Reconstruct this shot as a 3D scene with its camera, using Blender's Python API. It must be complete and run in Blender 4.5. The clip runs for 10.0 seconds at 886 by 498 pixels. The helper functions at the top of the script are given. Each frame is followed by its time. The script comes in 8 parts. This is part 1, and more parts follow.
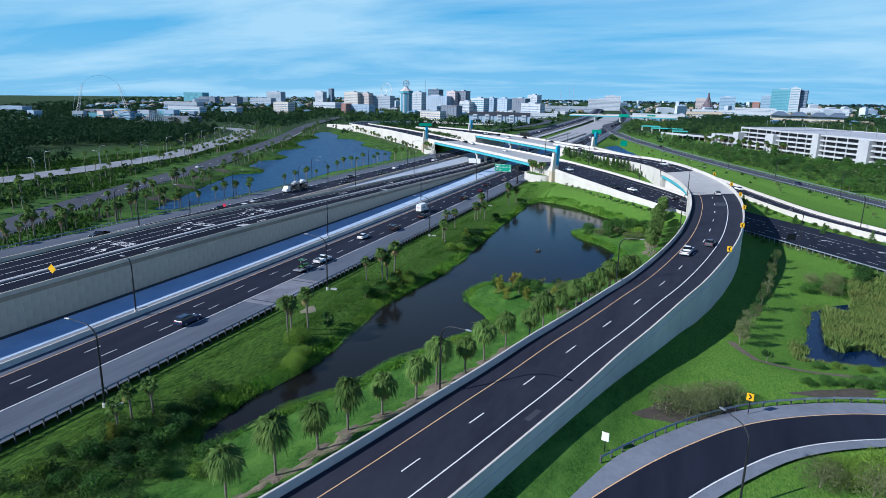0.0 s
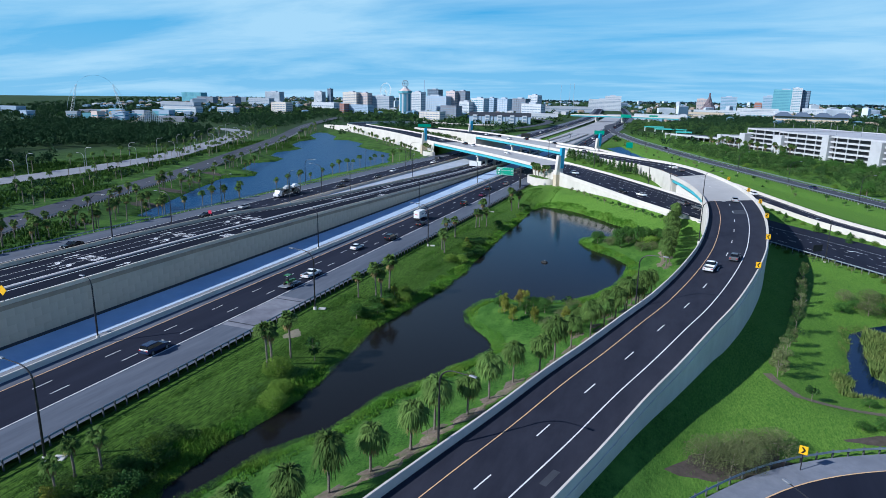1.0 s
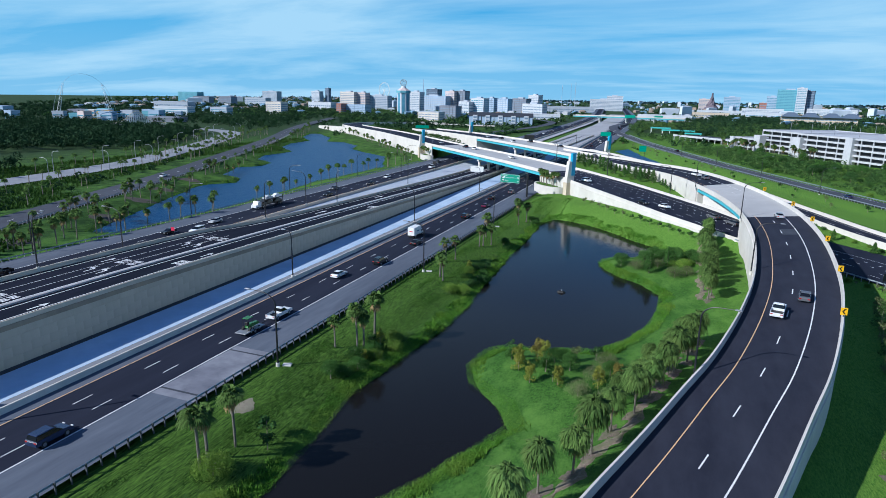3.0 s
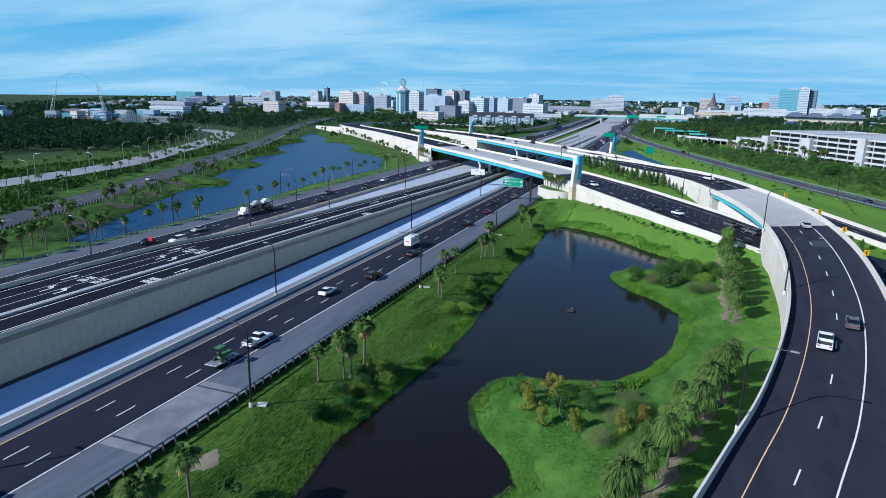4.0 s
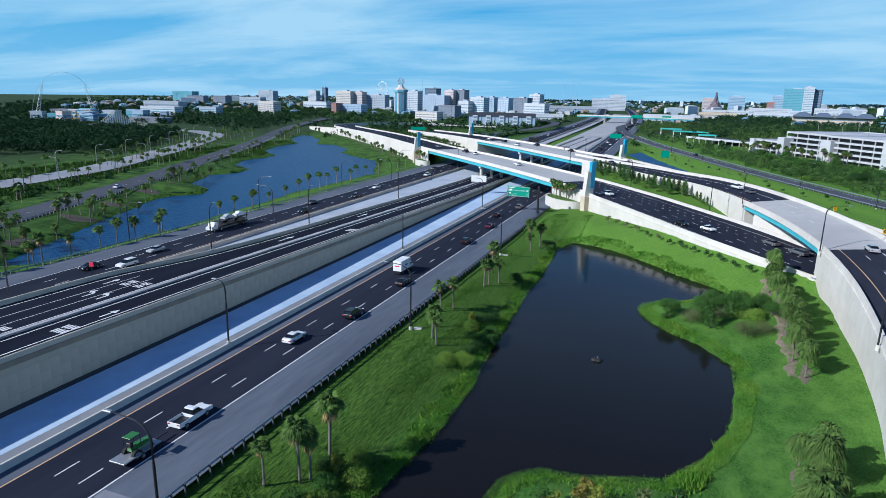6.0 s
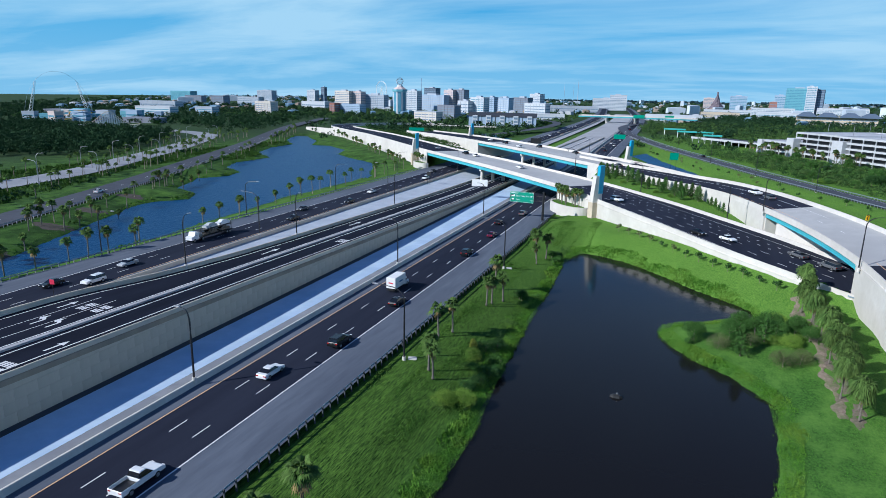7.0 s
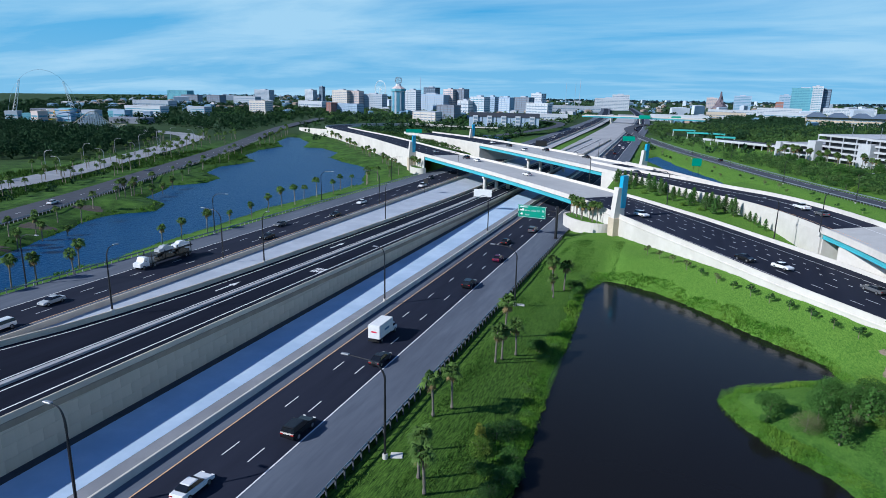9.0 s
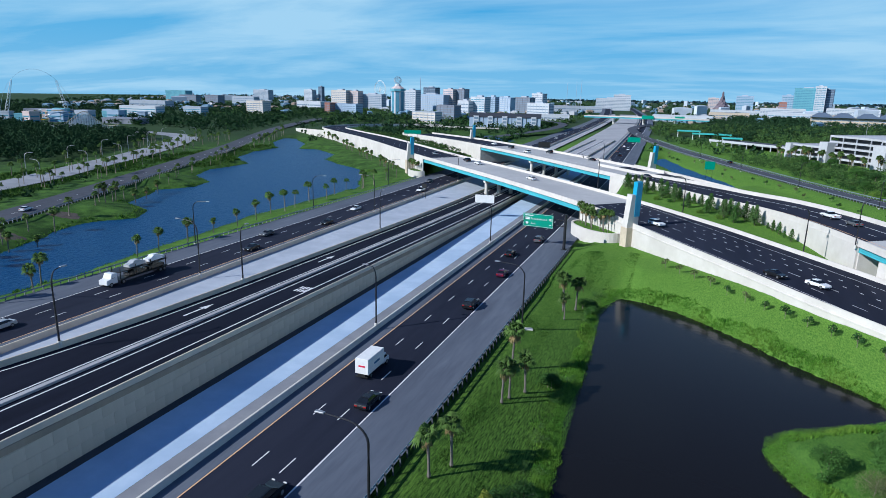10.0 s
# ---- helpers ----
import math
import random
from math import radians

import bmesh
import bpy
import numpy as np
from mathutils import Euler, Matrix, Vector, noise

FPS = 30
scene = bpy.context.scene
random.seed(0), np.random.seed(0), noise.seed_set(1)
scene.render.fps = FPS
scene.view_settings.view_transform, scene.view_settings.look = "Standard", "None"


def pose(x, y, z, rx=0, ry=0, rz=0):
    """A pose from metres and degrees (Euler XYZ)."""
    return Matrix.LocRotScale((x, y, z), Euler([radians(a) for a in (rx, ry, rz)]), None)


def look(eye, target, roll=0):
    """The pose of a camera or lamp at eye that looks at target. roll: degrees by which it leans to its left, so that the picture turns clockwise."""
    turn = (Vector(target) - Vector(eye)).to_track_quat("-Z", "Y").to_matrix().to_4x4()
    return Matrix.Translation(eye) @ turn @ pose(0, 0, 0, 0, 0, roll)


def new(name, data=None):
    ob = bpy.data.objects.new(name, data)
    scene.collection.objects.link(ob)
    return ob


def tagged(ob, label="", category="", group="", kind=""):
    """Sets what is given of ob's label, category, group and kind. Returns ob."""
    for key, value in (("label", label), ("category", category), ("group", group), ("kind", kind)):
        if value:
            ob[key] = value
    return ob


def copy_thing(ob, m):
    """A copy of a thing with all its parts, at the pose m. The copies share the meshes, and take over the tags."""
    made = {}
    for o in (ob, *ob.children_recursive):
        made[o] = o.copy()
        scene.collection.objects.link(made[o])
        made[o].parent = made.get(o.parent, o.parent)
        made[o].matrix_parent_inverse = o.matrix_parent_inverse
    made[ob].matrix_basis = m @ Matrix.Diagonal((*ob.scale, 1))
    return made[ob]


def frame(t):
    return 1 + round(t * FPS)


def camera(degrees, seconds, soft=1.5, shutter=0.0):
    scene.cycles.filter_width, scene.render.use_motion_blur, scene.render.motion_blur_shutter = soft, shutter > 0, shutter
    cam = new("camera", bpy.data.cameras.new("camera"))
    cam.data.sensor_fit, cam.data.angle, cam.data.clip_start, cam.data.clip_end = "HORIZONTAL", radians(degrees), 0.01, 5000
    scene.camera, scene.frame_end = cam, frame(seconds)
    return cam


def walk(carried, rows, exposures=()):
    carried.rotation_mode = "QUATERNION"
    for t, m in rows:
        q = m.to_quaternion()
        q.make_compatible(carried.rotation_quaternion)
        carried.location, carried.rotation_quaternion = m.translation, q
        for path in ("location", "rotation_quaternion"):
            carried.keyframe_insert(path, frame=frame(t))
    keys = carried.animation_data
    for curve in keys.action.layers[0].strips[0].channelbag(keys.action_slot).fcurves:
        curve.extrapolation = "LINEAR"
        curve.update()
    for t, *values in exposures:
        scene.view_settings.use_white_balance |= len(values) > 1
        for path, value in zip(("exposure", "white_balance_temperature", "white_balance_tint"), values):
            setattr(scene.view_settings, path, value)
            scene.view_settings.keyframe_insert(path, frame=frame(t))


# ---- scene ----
cam = camera(69.8, 10.0, soft=0.75)
METRES, EYE, TILT, LEAN, TURN = 136.0, 41.9, 0.0, 0.0, 20.9
ROWS = [
    (0.0, 0.0, 0.0, 0.0, 0.28, -14.0, -1.12),
    (0.5, 0.0, 0.0472, -0.0003, 0.26, -14.0, -1.14),
    (1.0, -0.0002, 0.0965, -0.0009, 0.24, -13.99, -1.15),
    (1.5, -0.0003, 0.147, -0.0015, 0.22, -14.0, -1.17),
    (2.0, -0.0001, 0.198, -0.002, 0.21, -14.01, -1.19),
    (2.5, 0.0002, 0.2488, -0.0027, 0.19, -14.0, -1.2),
    (4.0, 0.0017, 0.3973, -0.0047, 0.15, -14.02, -1.21),
    (4.5, 0.0028, 0.4452, -0.0054, 0.13, -14.03, -1.2),
    (5.0, 0.0043, 0.4934, -0.0063, 0.12, -14.02, -1.2),
    (5.5, 0.0059, 0.5417, -0.0071, 0.12, -14.03, -1.2),
    (7.0, 0.0093, 0.6904, -0.0088, 0.08, -14.07, -1.19),
    (7.5, 0.0098, 0.7419, -0.0092, 0.07, -14.08, -1.19),
    (8.0, 0.0103, 0.7939, -0.0093, 0.05, -14.1, -1.2),
    (8.5, 0.0112, 0.8462, -0.0103, 0.06, -14.1, -1.21),
    (9.0, 0.0123, 0.8983, -0.0116, 0.06, -14.1, -1.23),
    (9.5, 0.0131, 0.9493, -0.0128, 0.07, -14.1, -1.24),
    (10.0, 0.0141, 0.9997, -0.0138, 0.07, -14.09, -1.24),
]
walk(cam, [(t, pose(0, 0, EYE, TILT, LEAN, TURN) @ pose(METRES * x, METRES * y, METRES * z, 90 + pitch, roll, yaw)) for t, x, y, z, yaw, pitch, roll in ROWS],
     [(0.0, 0.36, 5700, 10), (4.0, 0.34, 5700, 10), (7.0, 0.3, 5700, 10), (10.0, 0.26, 5700, 10)])

# ---- world and sun ----
SUN_WAY = Vector((0.63, 0.63, -0.535)).normalized()   # the way the sunlight goes
world = bpy.data.worlds.new("world")
scene.world = world
world.use_nodes = True
wn, wl = world.node_tree.nodes, world.node_tree.links
sky = wn.new("ShaderNodeTexSky")
sky.sky_type = "NISHITA"
sky.sun_disc = False
sky.sun_elevation = math.asin(-SUN_WAY.z)
sky.sun_rotation = math.atan2(-SUN_WAY.x, -SUN_WAY.y)
sky.air_density, sky.dust_density, sky.ozone_density = 1.0, 0.1, 4.0
bg = wn["Background"]
bg.inputs["Strength"].default_value = 0.053
# thin streaked cloud, laid over the sky by direction
tco = wn.new("ShaderNodeTexCoord")
sep = wn.new("ShaderNodeSeparateXYZ")
wl.new(tco.outputs["Generated"], sep.inputs[0])
lift = wn.new("ShaderNodeMath"); lift.operation = "ADD"; lift.inputs[1].default_value = 0.12
wl.new(sep.outputs["Z"], lift.inputs[0])
flat = wn.new("ShaderNodeVectorMath"); flat.operation = "DIVIDE"
comb = wn.new("ShaderNodeCombineXYZ")
for k in range(3):
    wl.new(lift.outputs[0], comb.inputs[k])
wl.new(tco.outputs["Generated"], flat.inputs[0])
wl.new(comb.outputs[0], flat.inputs[1])
wmap = wn.new("ShaderNodeMapping")
wmap.inputs["Scale"].default_value = (0.45, 0.85, 0.0)
wmap.inputs["Rotation"].default_value = (0, 0, radians(35))
wl.new(flat.outputs[0], wmap.inputs["Vector"])
cn = wn.new("ShaderNodeTexNoise")
cn.inputs["Scale"].default_value, cn.inputs["Detail"].default_value, cn.inputs["Roughness"].default_value = 0.8, 9, 0.58
cn.inputs["Distortion"].default_value = 0.35
wl.new(wmap.outputs[0], cn.inputs["Vector"])
cr = wn.new("ShaderNodeValToRGB")
cr.color_ramp.elements[0].position, cr.color_ramp.elements[1].position = 0.32, 0.62
cr.color_ramp.elements[1].color = (0.85, 0.85, 0.85, 1)
wl.new(cn.outputs["Fac"], cr.inputs["Fac"])
cmix = wn.new("ShaderNodeMix"); cmix.data_type = "RGBA"
haze = wn.new("ShaderNodeMapRange")
haze.inputs["From Min"].default_value, haze.inputs["From Max"].default_value = -0.01, 0.13
haze.inputs["To Min"].default_value, haze.inputs["To Max"].default_value = 0.42, 0.0
wl.new(sep.outputs["Z"], haze.inputs["Value"])
most = wn.new("ShaderNodeMath"); most.operation = "MAXIMUM"
thin = wn.new("ShaderNodeMapRange")
thin.inputs["From Min"].default_value, thin.inputs["From Max"].default_value = 0.2, 0.6
thin.inputs["To Min"].default_value, thin.inputs["To Max"].default_value = 1.0, 0.15
wl.new(sep.outputs["Z"], thin.inputs["Value"])
veil = wn.new("ShaderNodeMath"); veil.operation = "MULTIPLY"
wl.new(cr.outputs["Color"], veil.inputs[0]); wl.new(thin.outputs[0], veil.inputs[1])
wl.new(veil.outputs[0], most.inputs[0]); wl.new(haze.outputs[0], most.inputs[1])
wl.new(most.outputs[0], cmix.inputs["Factor"])
deep = wn.new("ShaderNodeMix"); deep.data_type = "RGBA"; deep.blend_type = "MULTIPLY"; deep.inputs["Factor"].default_value = 1.0
deep.inputs["B"].default_value = (0.25, 0.64, 1.3, 1)
wl.new(sky.outputs[0], deep.inputs["A"])
# the clear air near the horizon is a bright cyan, the zenith deep
low = wn.new("ShaderNodeMapRange")
low.inputs["From Min"].default_value, low.inputs["From Max"].default_value = 0.1, 0.3
low.inputs["To Min"].default_value, low.inputs["To Max"].default_value = 0.9, 0.0
wl.new(sep.outputs["Z"], low.inputs["Value"])
air = wn.new("ShaderNodeMix"); air.data_type = "RGBA"
air.inputs["B"].default_value = (1.2, 6.5, 10.8, 1)
wl.new(low.outputs[0], air.inputs["Factor"])
wl.new(deep.outputs["Result"], air.inputs["A"])
wl.new(air.outputs["Result"], cmix.inputs["A"])
cmix.inputs["B"].default_value = (7.3, 10.9, 12.6, 1)
wl.new(cmix.outputs["Result"], bg.inputs["Color"])

sun = new("sun", bpy.data.lights.new("sun", "SUN"))
sun.data.energy, sun.data.angle, sun.data.color = 4.3, radians(0.6), (1.0, 0.95, 0.86)
sun.matrix_world = look((0, 0, 200), Vector((0, 0, 200)) + SUN_WAY)

# ---- materials ----
def material(name, dark, light, scale=1.0, rough=0.8, bump=0.0, spot=None, spot_scale=0.05, spot_amount=0.5, metal=0.0, stretch=(1, 1, 1), vary=0.0, spec=0.5):
    """A procedural surface: fine grain between two colours, broad patches of a third, relief, and a shade of its own for each object."""
    m = bpy.data.materials.new(name)
    m.use_nodes = True
    n, l = m.node_tree.nodes, m.node_tree.links
    b = n["Principled BSDF"]
    b.inputs["Roughness"].default_value, b.inputs["Metallic"].default_value = rough, metal
    b.inputs["Specular IOR Level"].default_value = spec
    co = n.new("ShaderNodeTexCoord")
    mp = n.new("ShaderNodeMapping")
    mp.inputs["Scale"].default_value = stretch
    l.new(co.outputs["Object"], mp.inputs["Vector"])
    fine = n.new("ShaderNodeTexNoise")
    fine.inputs["Scale"].default_value, fine.inputs["Detail"].default_value, fine.inputs["Roughness"].default_value = scale, 6, 0.65
    l.new(mp.outputs[0], fine.inputs["Vector"])
    ramp = n.new("ShaderNodeValToRGB")
    ramp.color_ramp.elements[0].position, ramp.color_ramp.elements[1].position = 0.3, 0.7
    ramp.color_ramp.elements[0].color, ramp.color_ramp.elements[1].color = (*dark, 1), (*light, 1)
    l.new(fine.outputs["Fac"], ramp.inputs["Fac"])
    out = ramp.outputs["Color"]
    if spot:
        big = n.new("ShaderNodeTexNoise")
        big.inputs["Scale"].default_value, big.inputs["Detail"].default_value, big.inputs["Roughness"].default_value = spot_scale, 5, 0.6
        l.new(mp.outputs[0], big.inputs["Vector"])
        r2 = n.new("ShaderNodeValToRGB")
        r2.color_ramp.elements[0].position, r2.color_ramp.elements[1].position = 0.42, 0.66
        r2.color_ramp.elements[1].color = (spot_amount,) * 3 + (1,)
        l.new(big.outputs["Fac"], r2.inputs["Fac"])
        mix = n.new("ShaderNodeMix")
        mix.data_type = "RGBA"
        mix.inputs["B"].default_value = (*spot, 1)
        l.new(r2.outputs["Color"], mix.inputs["Factor"])
        l.new(out, mix.inputs["A"])
        out = mix.outputs["Result"]
    if vary:
        info = n.new("ShaderNodeObjectInfo")
        geo = n.new("ShaderNodeNewGeometry")
        add = n.new("ShaderNodeMath"); add.operation = "ADD"
        l.new(info.outputs["Random"], add.inputs[0]); l.new(geo.outputs["Random Per Island"], add.inputs[1])
        span = n.new("ShaderNodeMapRange")
        span.inputs["From Max"].default_value = 2.0
        span.inputs["To Min"].default_value, span.inputs["To Max"].default_value = 1 - vary, 1 + vary
        l.new(add.outputs[0], span.inputs["Value"])
        hsv = n.new("ShaderNodeHueSaturation")
        l.new(span.outputs[0], hsv.inputs["Value"])
        l.new(out, hsv.inputs["Color"])
        out = hsv.outputs["Color"]
    l.new(out, b.inputs["Base Color"])
    if bump:
        bp = n.new("ShaderNodeBump")
        bp.inputs["Strength"].default_value, bp.inputs["Distance"].default_value = min(1.0, bump), 0.1
        l.new(fine.outputs["Fac"], bp.inputs["Height"])
        l.new(bp.outputs[0], b.inputs["Normal"])
    return m


ASPHALT = material("asphalt_new", (0.0115, 0.0135, 0.0245), (0.021, 0.0245, 0.041), 0.35, 0.8, 0.15, (0.031, 0.0355, 0.055), 0.05, 0.6, stretch=(1, 0.12, 1), spec=0.1)
ASPHALT_EXPRESS = material("asphalt_express", (0.007, 0.0085, 0.0165), (0.013, 0.0155, 0.028), 0.35, 0.85, 0.12, (0.018, 0.021, 0.036), 0.05, 0.6, stretch=(1, 0.12, 1), spec=0.08)
ASPHALT_WORN = material("asphalt_shoulder", (0.078, 0.094, 0.126), (0.125, 0.144, 0.182), 0.9, 0.9, 0.15, (0.057, 0.069, 0.097), 0.12, 0.75, stretch=(1, 0.12, 1))
ASPHALT_RAMP = material("asphalt_ramp", (0.0175, 0.019, 0.03), (0.03, 0.0325, 0.048), 0.5, 0.75, 0.15, (0.041, 0.0435, 0.06), 0.06, 0.6, stretch=(1, 0.3, 1), spec=0.14)
SHOULDER_PALE = material("loop_shoulder", (0.165, 0.185, 0.225), (0.225, 0.245, 0.29), 0.9, 0.9, 0.12, (0.135, 0.15, 0.185), 0.12, 0.6)
ASPHALT_OLD = material("asphalt_old", (0.033, 0.037, 0.052), (0.056, 0.061, 0.08), 0.4, 0.9, 0.1, (0.07, 0.075, 0.094), 0.03, 0.6)
CONCRETE = material("concrete_pale", (0.56, 0.54, 0.49), (0.68, 0.66, 0.6), 0.5, 0.85, 0.1, (0.48, 0.46, 0.42), 0.06, 0.5)
CONCRETE_WALL = material("concrete_wall", (0.58, 0.545, 0.49), (0.71, 0.67, 0.61), 0.6, 0.88, 0.15, (0.48, 0.45, 0.41), 0.08, 0.7, stretch=(1, 1, 0.2), vary=0.05)
CONCRETE_CAP = material("concrete_cap", (0.58, 0.5, 0.39), (0.68, 0.59, 0.47), 0.5, 0.88, 0.1, (0.36, 0.33, 0.29), 0.06, 0.5)
COPING = material("concrete_coping", (0.29, 0.235, 0.17), (0.37, 0.3, 0.22), 0.6, 0.9, 0.1, (0.19, 0.165, 0.135), 0.1, 0.6, stretch=(1, 1, 0.3))
EXPRESS_WALL = material("concrete_wall_grey", (0.5, 0.43, 0.33), (0.6, 0.52, 0.405), 0.6, 0.9, 0.12, (0.4, 0.345, 0.265), 0.08, 0.6, stretch=(1, 1, 0.2), vary=0.04)
# the blue of sky-lit shade is put into this slab's base colour
SLAB_SHADE_BLUE = material("concrete_slab", (0.4, 0.52, 0.66), (0.49, 0.61, 0.75), 0.3, 0.85, 0.08, (0.34, 0.46, 0.61), 0.09, 0.8)
CONCRETE_FAR = material("concrete_far_slab", (0.38, 0.42, 0.48), (0.46, 0.5, 0.56), 0.3, 0.85, 0.08, (0.32, 0.36, 0.425), 0.09, 0.7)
CONCRETE_OLD = material("concrete_old", (0.34, 0.34, 0.35), (0.44, 0.44, 0.45), 0.3, 0.88, 0.08, (0.28, 0.28, 0.3), 0.04, 0.6)
OLD_SLAB = material("old_road_concrete", (0.25, 0.26, 0.285), (0.34, 0.35, 0.375), 0.3, 0.88, 0.08, (0.19, 0.2, 0.22), 0.04, 0.7)
CONCRETE_REPAIR = material("concrete_repair", (0.11, 0.115, 0.145), (0.2, 0.205, 0.24), 0.25, 0.85, 0.08, (0.3, 0.31, 0.34), 0.12, 0.8)
STRIP = material("strip_concrete", (0.19, 0.2, 0.225), (0.27, 0.28, 0.305), 0.4, 0.9, 0.08, (0.15, 0.16, 0.185), 0.1, 0.6)
DECK = material("bridge_deck", (0.4, 0.395, 0.39), (0.49, 0.485, 0.475), 0.4, 0.85, 0.08, (0.34, 0.335, 0.335), 0.05, 0.7)
PARAPET = material("parapet_white", (0.56, 0.525, 0.475), (0.66, 0.625, 0.575), 0.4, 0.8, 0.08, (0.47, 0.44, 0.395), 0.07, 0.5)
TEAL = material("girder_teal", (0.06, 0.36, 0.42), (0.09, 0.44, 0.5), 0.4, 0.5, 0.0, (0.05, 0.3, 0.36), 0.1, 0.5)
CYAN = material("pylon_blue", (0.02, 0.28, 0.46), (0.03, 0.36, 0.56), 0.5, 0.35)
WHITE_LINE = material("road_paint_white", (0.62, 0.62, 0.62), (0.78, 0.78, 0.78), 2.0, 0.7)
YELLOW_LINE = material("road_paint_yellow", (0.66, 0.4, 0.2), (0.76, 0.5, 0.28), 2.0, 0.7)
GRASS = material("grass_mown", (0.016, 0.06, 0.012), (0.078, 0.185, 0.03), 3.4, 0.95, 0.9, (0.105, 0.22, 0.04), 0.32, 0.85, stretch=(1, 0.6, 1), spec=0.08)
def land_cover():
    """Beyond the mown verges the land is dark woodland floor."""
    n, l = GRASS.node_tree.nodes, GRASS.node_tree.links
    b = n["Principled BSDF"]
    old = b.inputs["Base Color"].links[0].from_socket
    co = n.new("ShaderNodeTexCoord")
    sp = n.new("ShaderNodeSeparateXYZ")
    l.new(co.outputs["Object"], sp.inputs[0])
    no = n.new("ShaderNodeTexNoise")
    no.inputs["Scale"].default_value, no.inputs["Detail"].default_value = 0.008, 4
    l.new(co.outputs["Object"], no.inputs["Vector"])

    def node(op, a, b_):
        m = n.new("ShaderNodeMath")
        m.operation = op
        for k, v in enumerate((a, b_)):
            if isinstance(v, (int, float)):
                m.inputs[k].default_value = v
            else:
                l.new(v, m.inputs[k])
        return m.outputs[0]

    far_y = node("DIVIDE", node("SUBTRACT", sp.outputs["Y"], 620), 300)
    far_e = node("DIVIDE", node("SUBTRACT", sp.outputs["X"], 115), 90)
    far_w = node("DIVIDE", node("SUBTRACT", node("MULTIPLY", sp.outputs["X"], -1), 335), 50)
    both = node("ADD", node("MAXIMUM", far_y, node("MAXIMUM", far_e, far_w)), node("MULTIPLY", node("SUBTRACT", no.outputs["Fac"], 0.5), 1.5))
    span = n.new("ShaderNodeMapRange")
    l.new(both, span.inputs["Value"])
    tone = n.new("ShaderNodeValToRGB")
    tone.color_ramp.elements[0].color, tone.color_ramp.elements[1].color = (0.018, 0.046, 0.02, 1), (0.058, 0.092, 0.036, 1)
    l.new(no.outputs["Fac"], tone.inputs["Fac"])
    mix = n.new("ShaderNodeMix")
    mix.data_type = "RGBA"
    l.new(span.outputs[0], mix.inputs["Factor"])
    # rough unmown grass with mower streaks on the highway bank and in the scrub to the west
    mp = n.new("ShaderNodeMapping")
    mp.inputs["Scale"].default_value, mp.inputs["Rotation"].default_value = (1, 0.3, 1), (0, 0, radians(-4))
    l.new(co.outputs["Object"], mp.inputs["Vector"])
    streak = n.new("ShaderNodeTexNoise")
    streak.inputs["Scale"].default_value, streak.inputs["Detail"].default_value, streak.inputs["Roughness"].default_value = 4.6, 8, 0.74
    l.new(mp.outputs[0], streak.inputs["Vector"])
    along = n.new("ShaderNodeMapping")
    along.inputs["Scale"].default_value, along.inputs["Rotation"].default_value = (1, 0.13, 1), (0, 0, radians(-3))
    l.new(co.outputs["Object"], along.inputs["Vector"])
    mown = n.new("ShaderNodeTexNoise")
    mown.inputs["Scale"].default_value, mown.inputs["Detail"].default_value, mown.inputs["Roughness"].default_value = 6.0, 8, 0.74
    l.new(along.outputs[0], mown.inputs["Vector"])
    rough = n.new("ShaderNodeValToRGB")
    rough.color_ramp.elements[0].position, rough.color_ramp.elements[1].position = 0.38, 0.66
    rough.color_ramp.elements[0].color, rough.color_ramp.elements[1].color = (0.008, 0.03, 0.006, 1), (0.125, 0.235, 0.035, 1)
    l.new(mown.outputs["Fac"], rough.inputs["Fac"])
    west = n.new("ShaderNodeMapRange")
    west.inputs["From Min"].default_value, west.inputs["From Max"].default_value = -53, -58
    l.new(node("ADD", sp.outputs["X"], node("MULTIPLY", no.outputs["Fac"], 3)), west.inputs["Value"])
    # a lighter, yellower grass tone towards the north bank and the east verge
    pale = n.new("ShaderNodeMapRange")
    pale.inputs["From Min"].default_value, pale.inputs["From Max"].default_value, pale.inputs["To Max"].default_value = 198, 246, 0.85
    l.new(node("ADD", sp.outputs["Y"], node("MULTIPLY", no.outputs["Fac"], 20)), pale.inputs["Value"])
    lightened = n.new("ShaderNodeMix")
    lightened.data_type = "RGBA"
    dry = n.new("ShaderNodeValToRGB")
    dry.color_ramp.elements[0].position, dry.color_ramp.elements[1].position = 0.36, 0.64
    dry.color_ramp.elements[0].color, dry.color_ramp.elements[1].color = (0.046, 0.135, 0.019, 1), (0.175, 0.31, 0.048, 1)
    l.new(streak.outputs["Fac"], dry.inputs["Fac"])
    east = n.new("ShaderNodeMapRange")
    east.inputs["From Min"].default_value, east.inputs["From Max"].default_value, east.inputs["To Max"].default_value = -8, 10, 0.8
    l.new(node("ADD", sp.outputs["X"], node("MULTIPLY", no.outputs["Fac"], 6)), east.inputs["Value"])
    l.new(node("MAXIMUM", pale.outputs[0], east.outputs[0]), lightened.inputs["Factor"])
    l.new(old, lightened.inputs["A"])
    l.new(dry.outputs["Color"], lightened.inputs["B"])
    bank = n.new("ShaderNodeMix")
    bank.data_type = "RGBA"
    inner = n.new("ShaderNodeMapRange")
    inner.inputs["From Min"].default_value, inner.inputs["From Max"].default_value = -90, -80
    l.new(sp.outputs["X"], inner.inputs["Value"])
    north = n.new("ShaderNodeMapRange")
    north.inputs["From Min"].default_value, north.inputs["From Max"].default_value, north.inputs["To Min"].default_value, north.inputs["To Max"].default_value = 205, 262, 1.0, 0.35
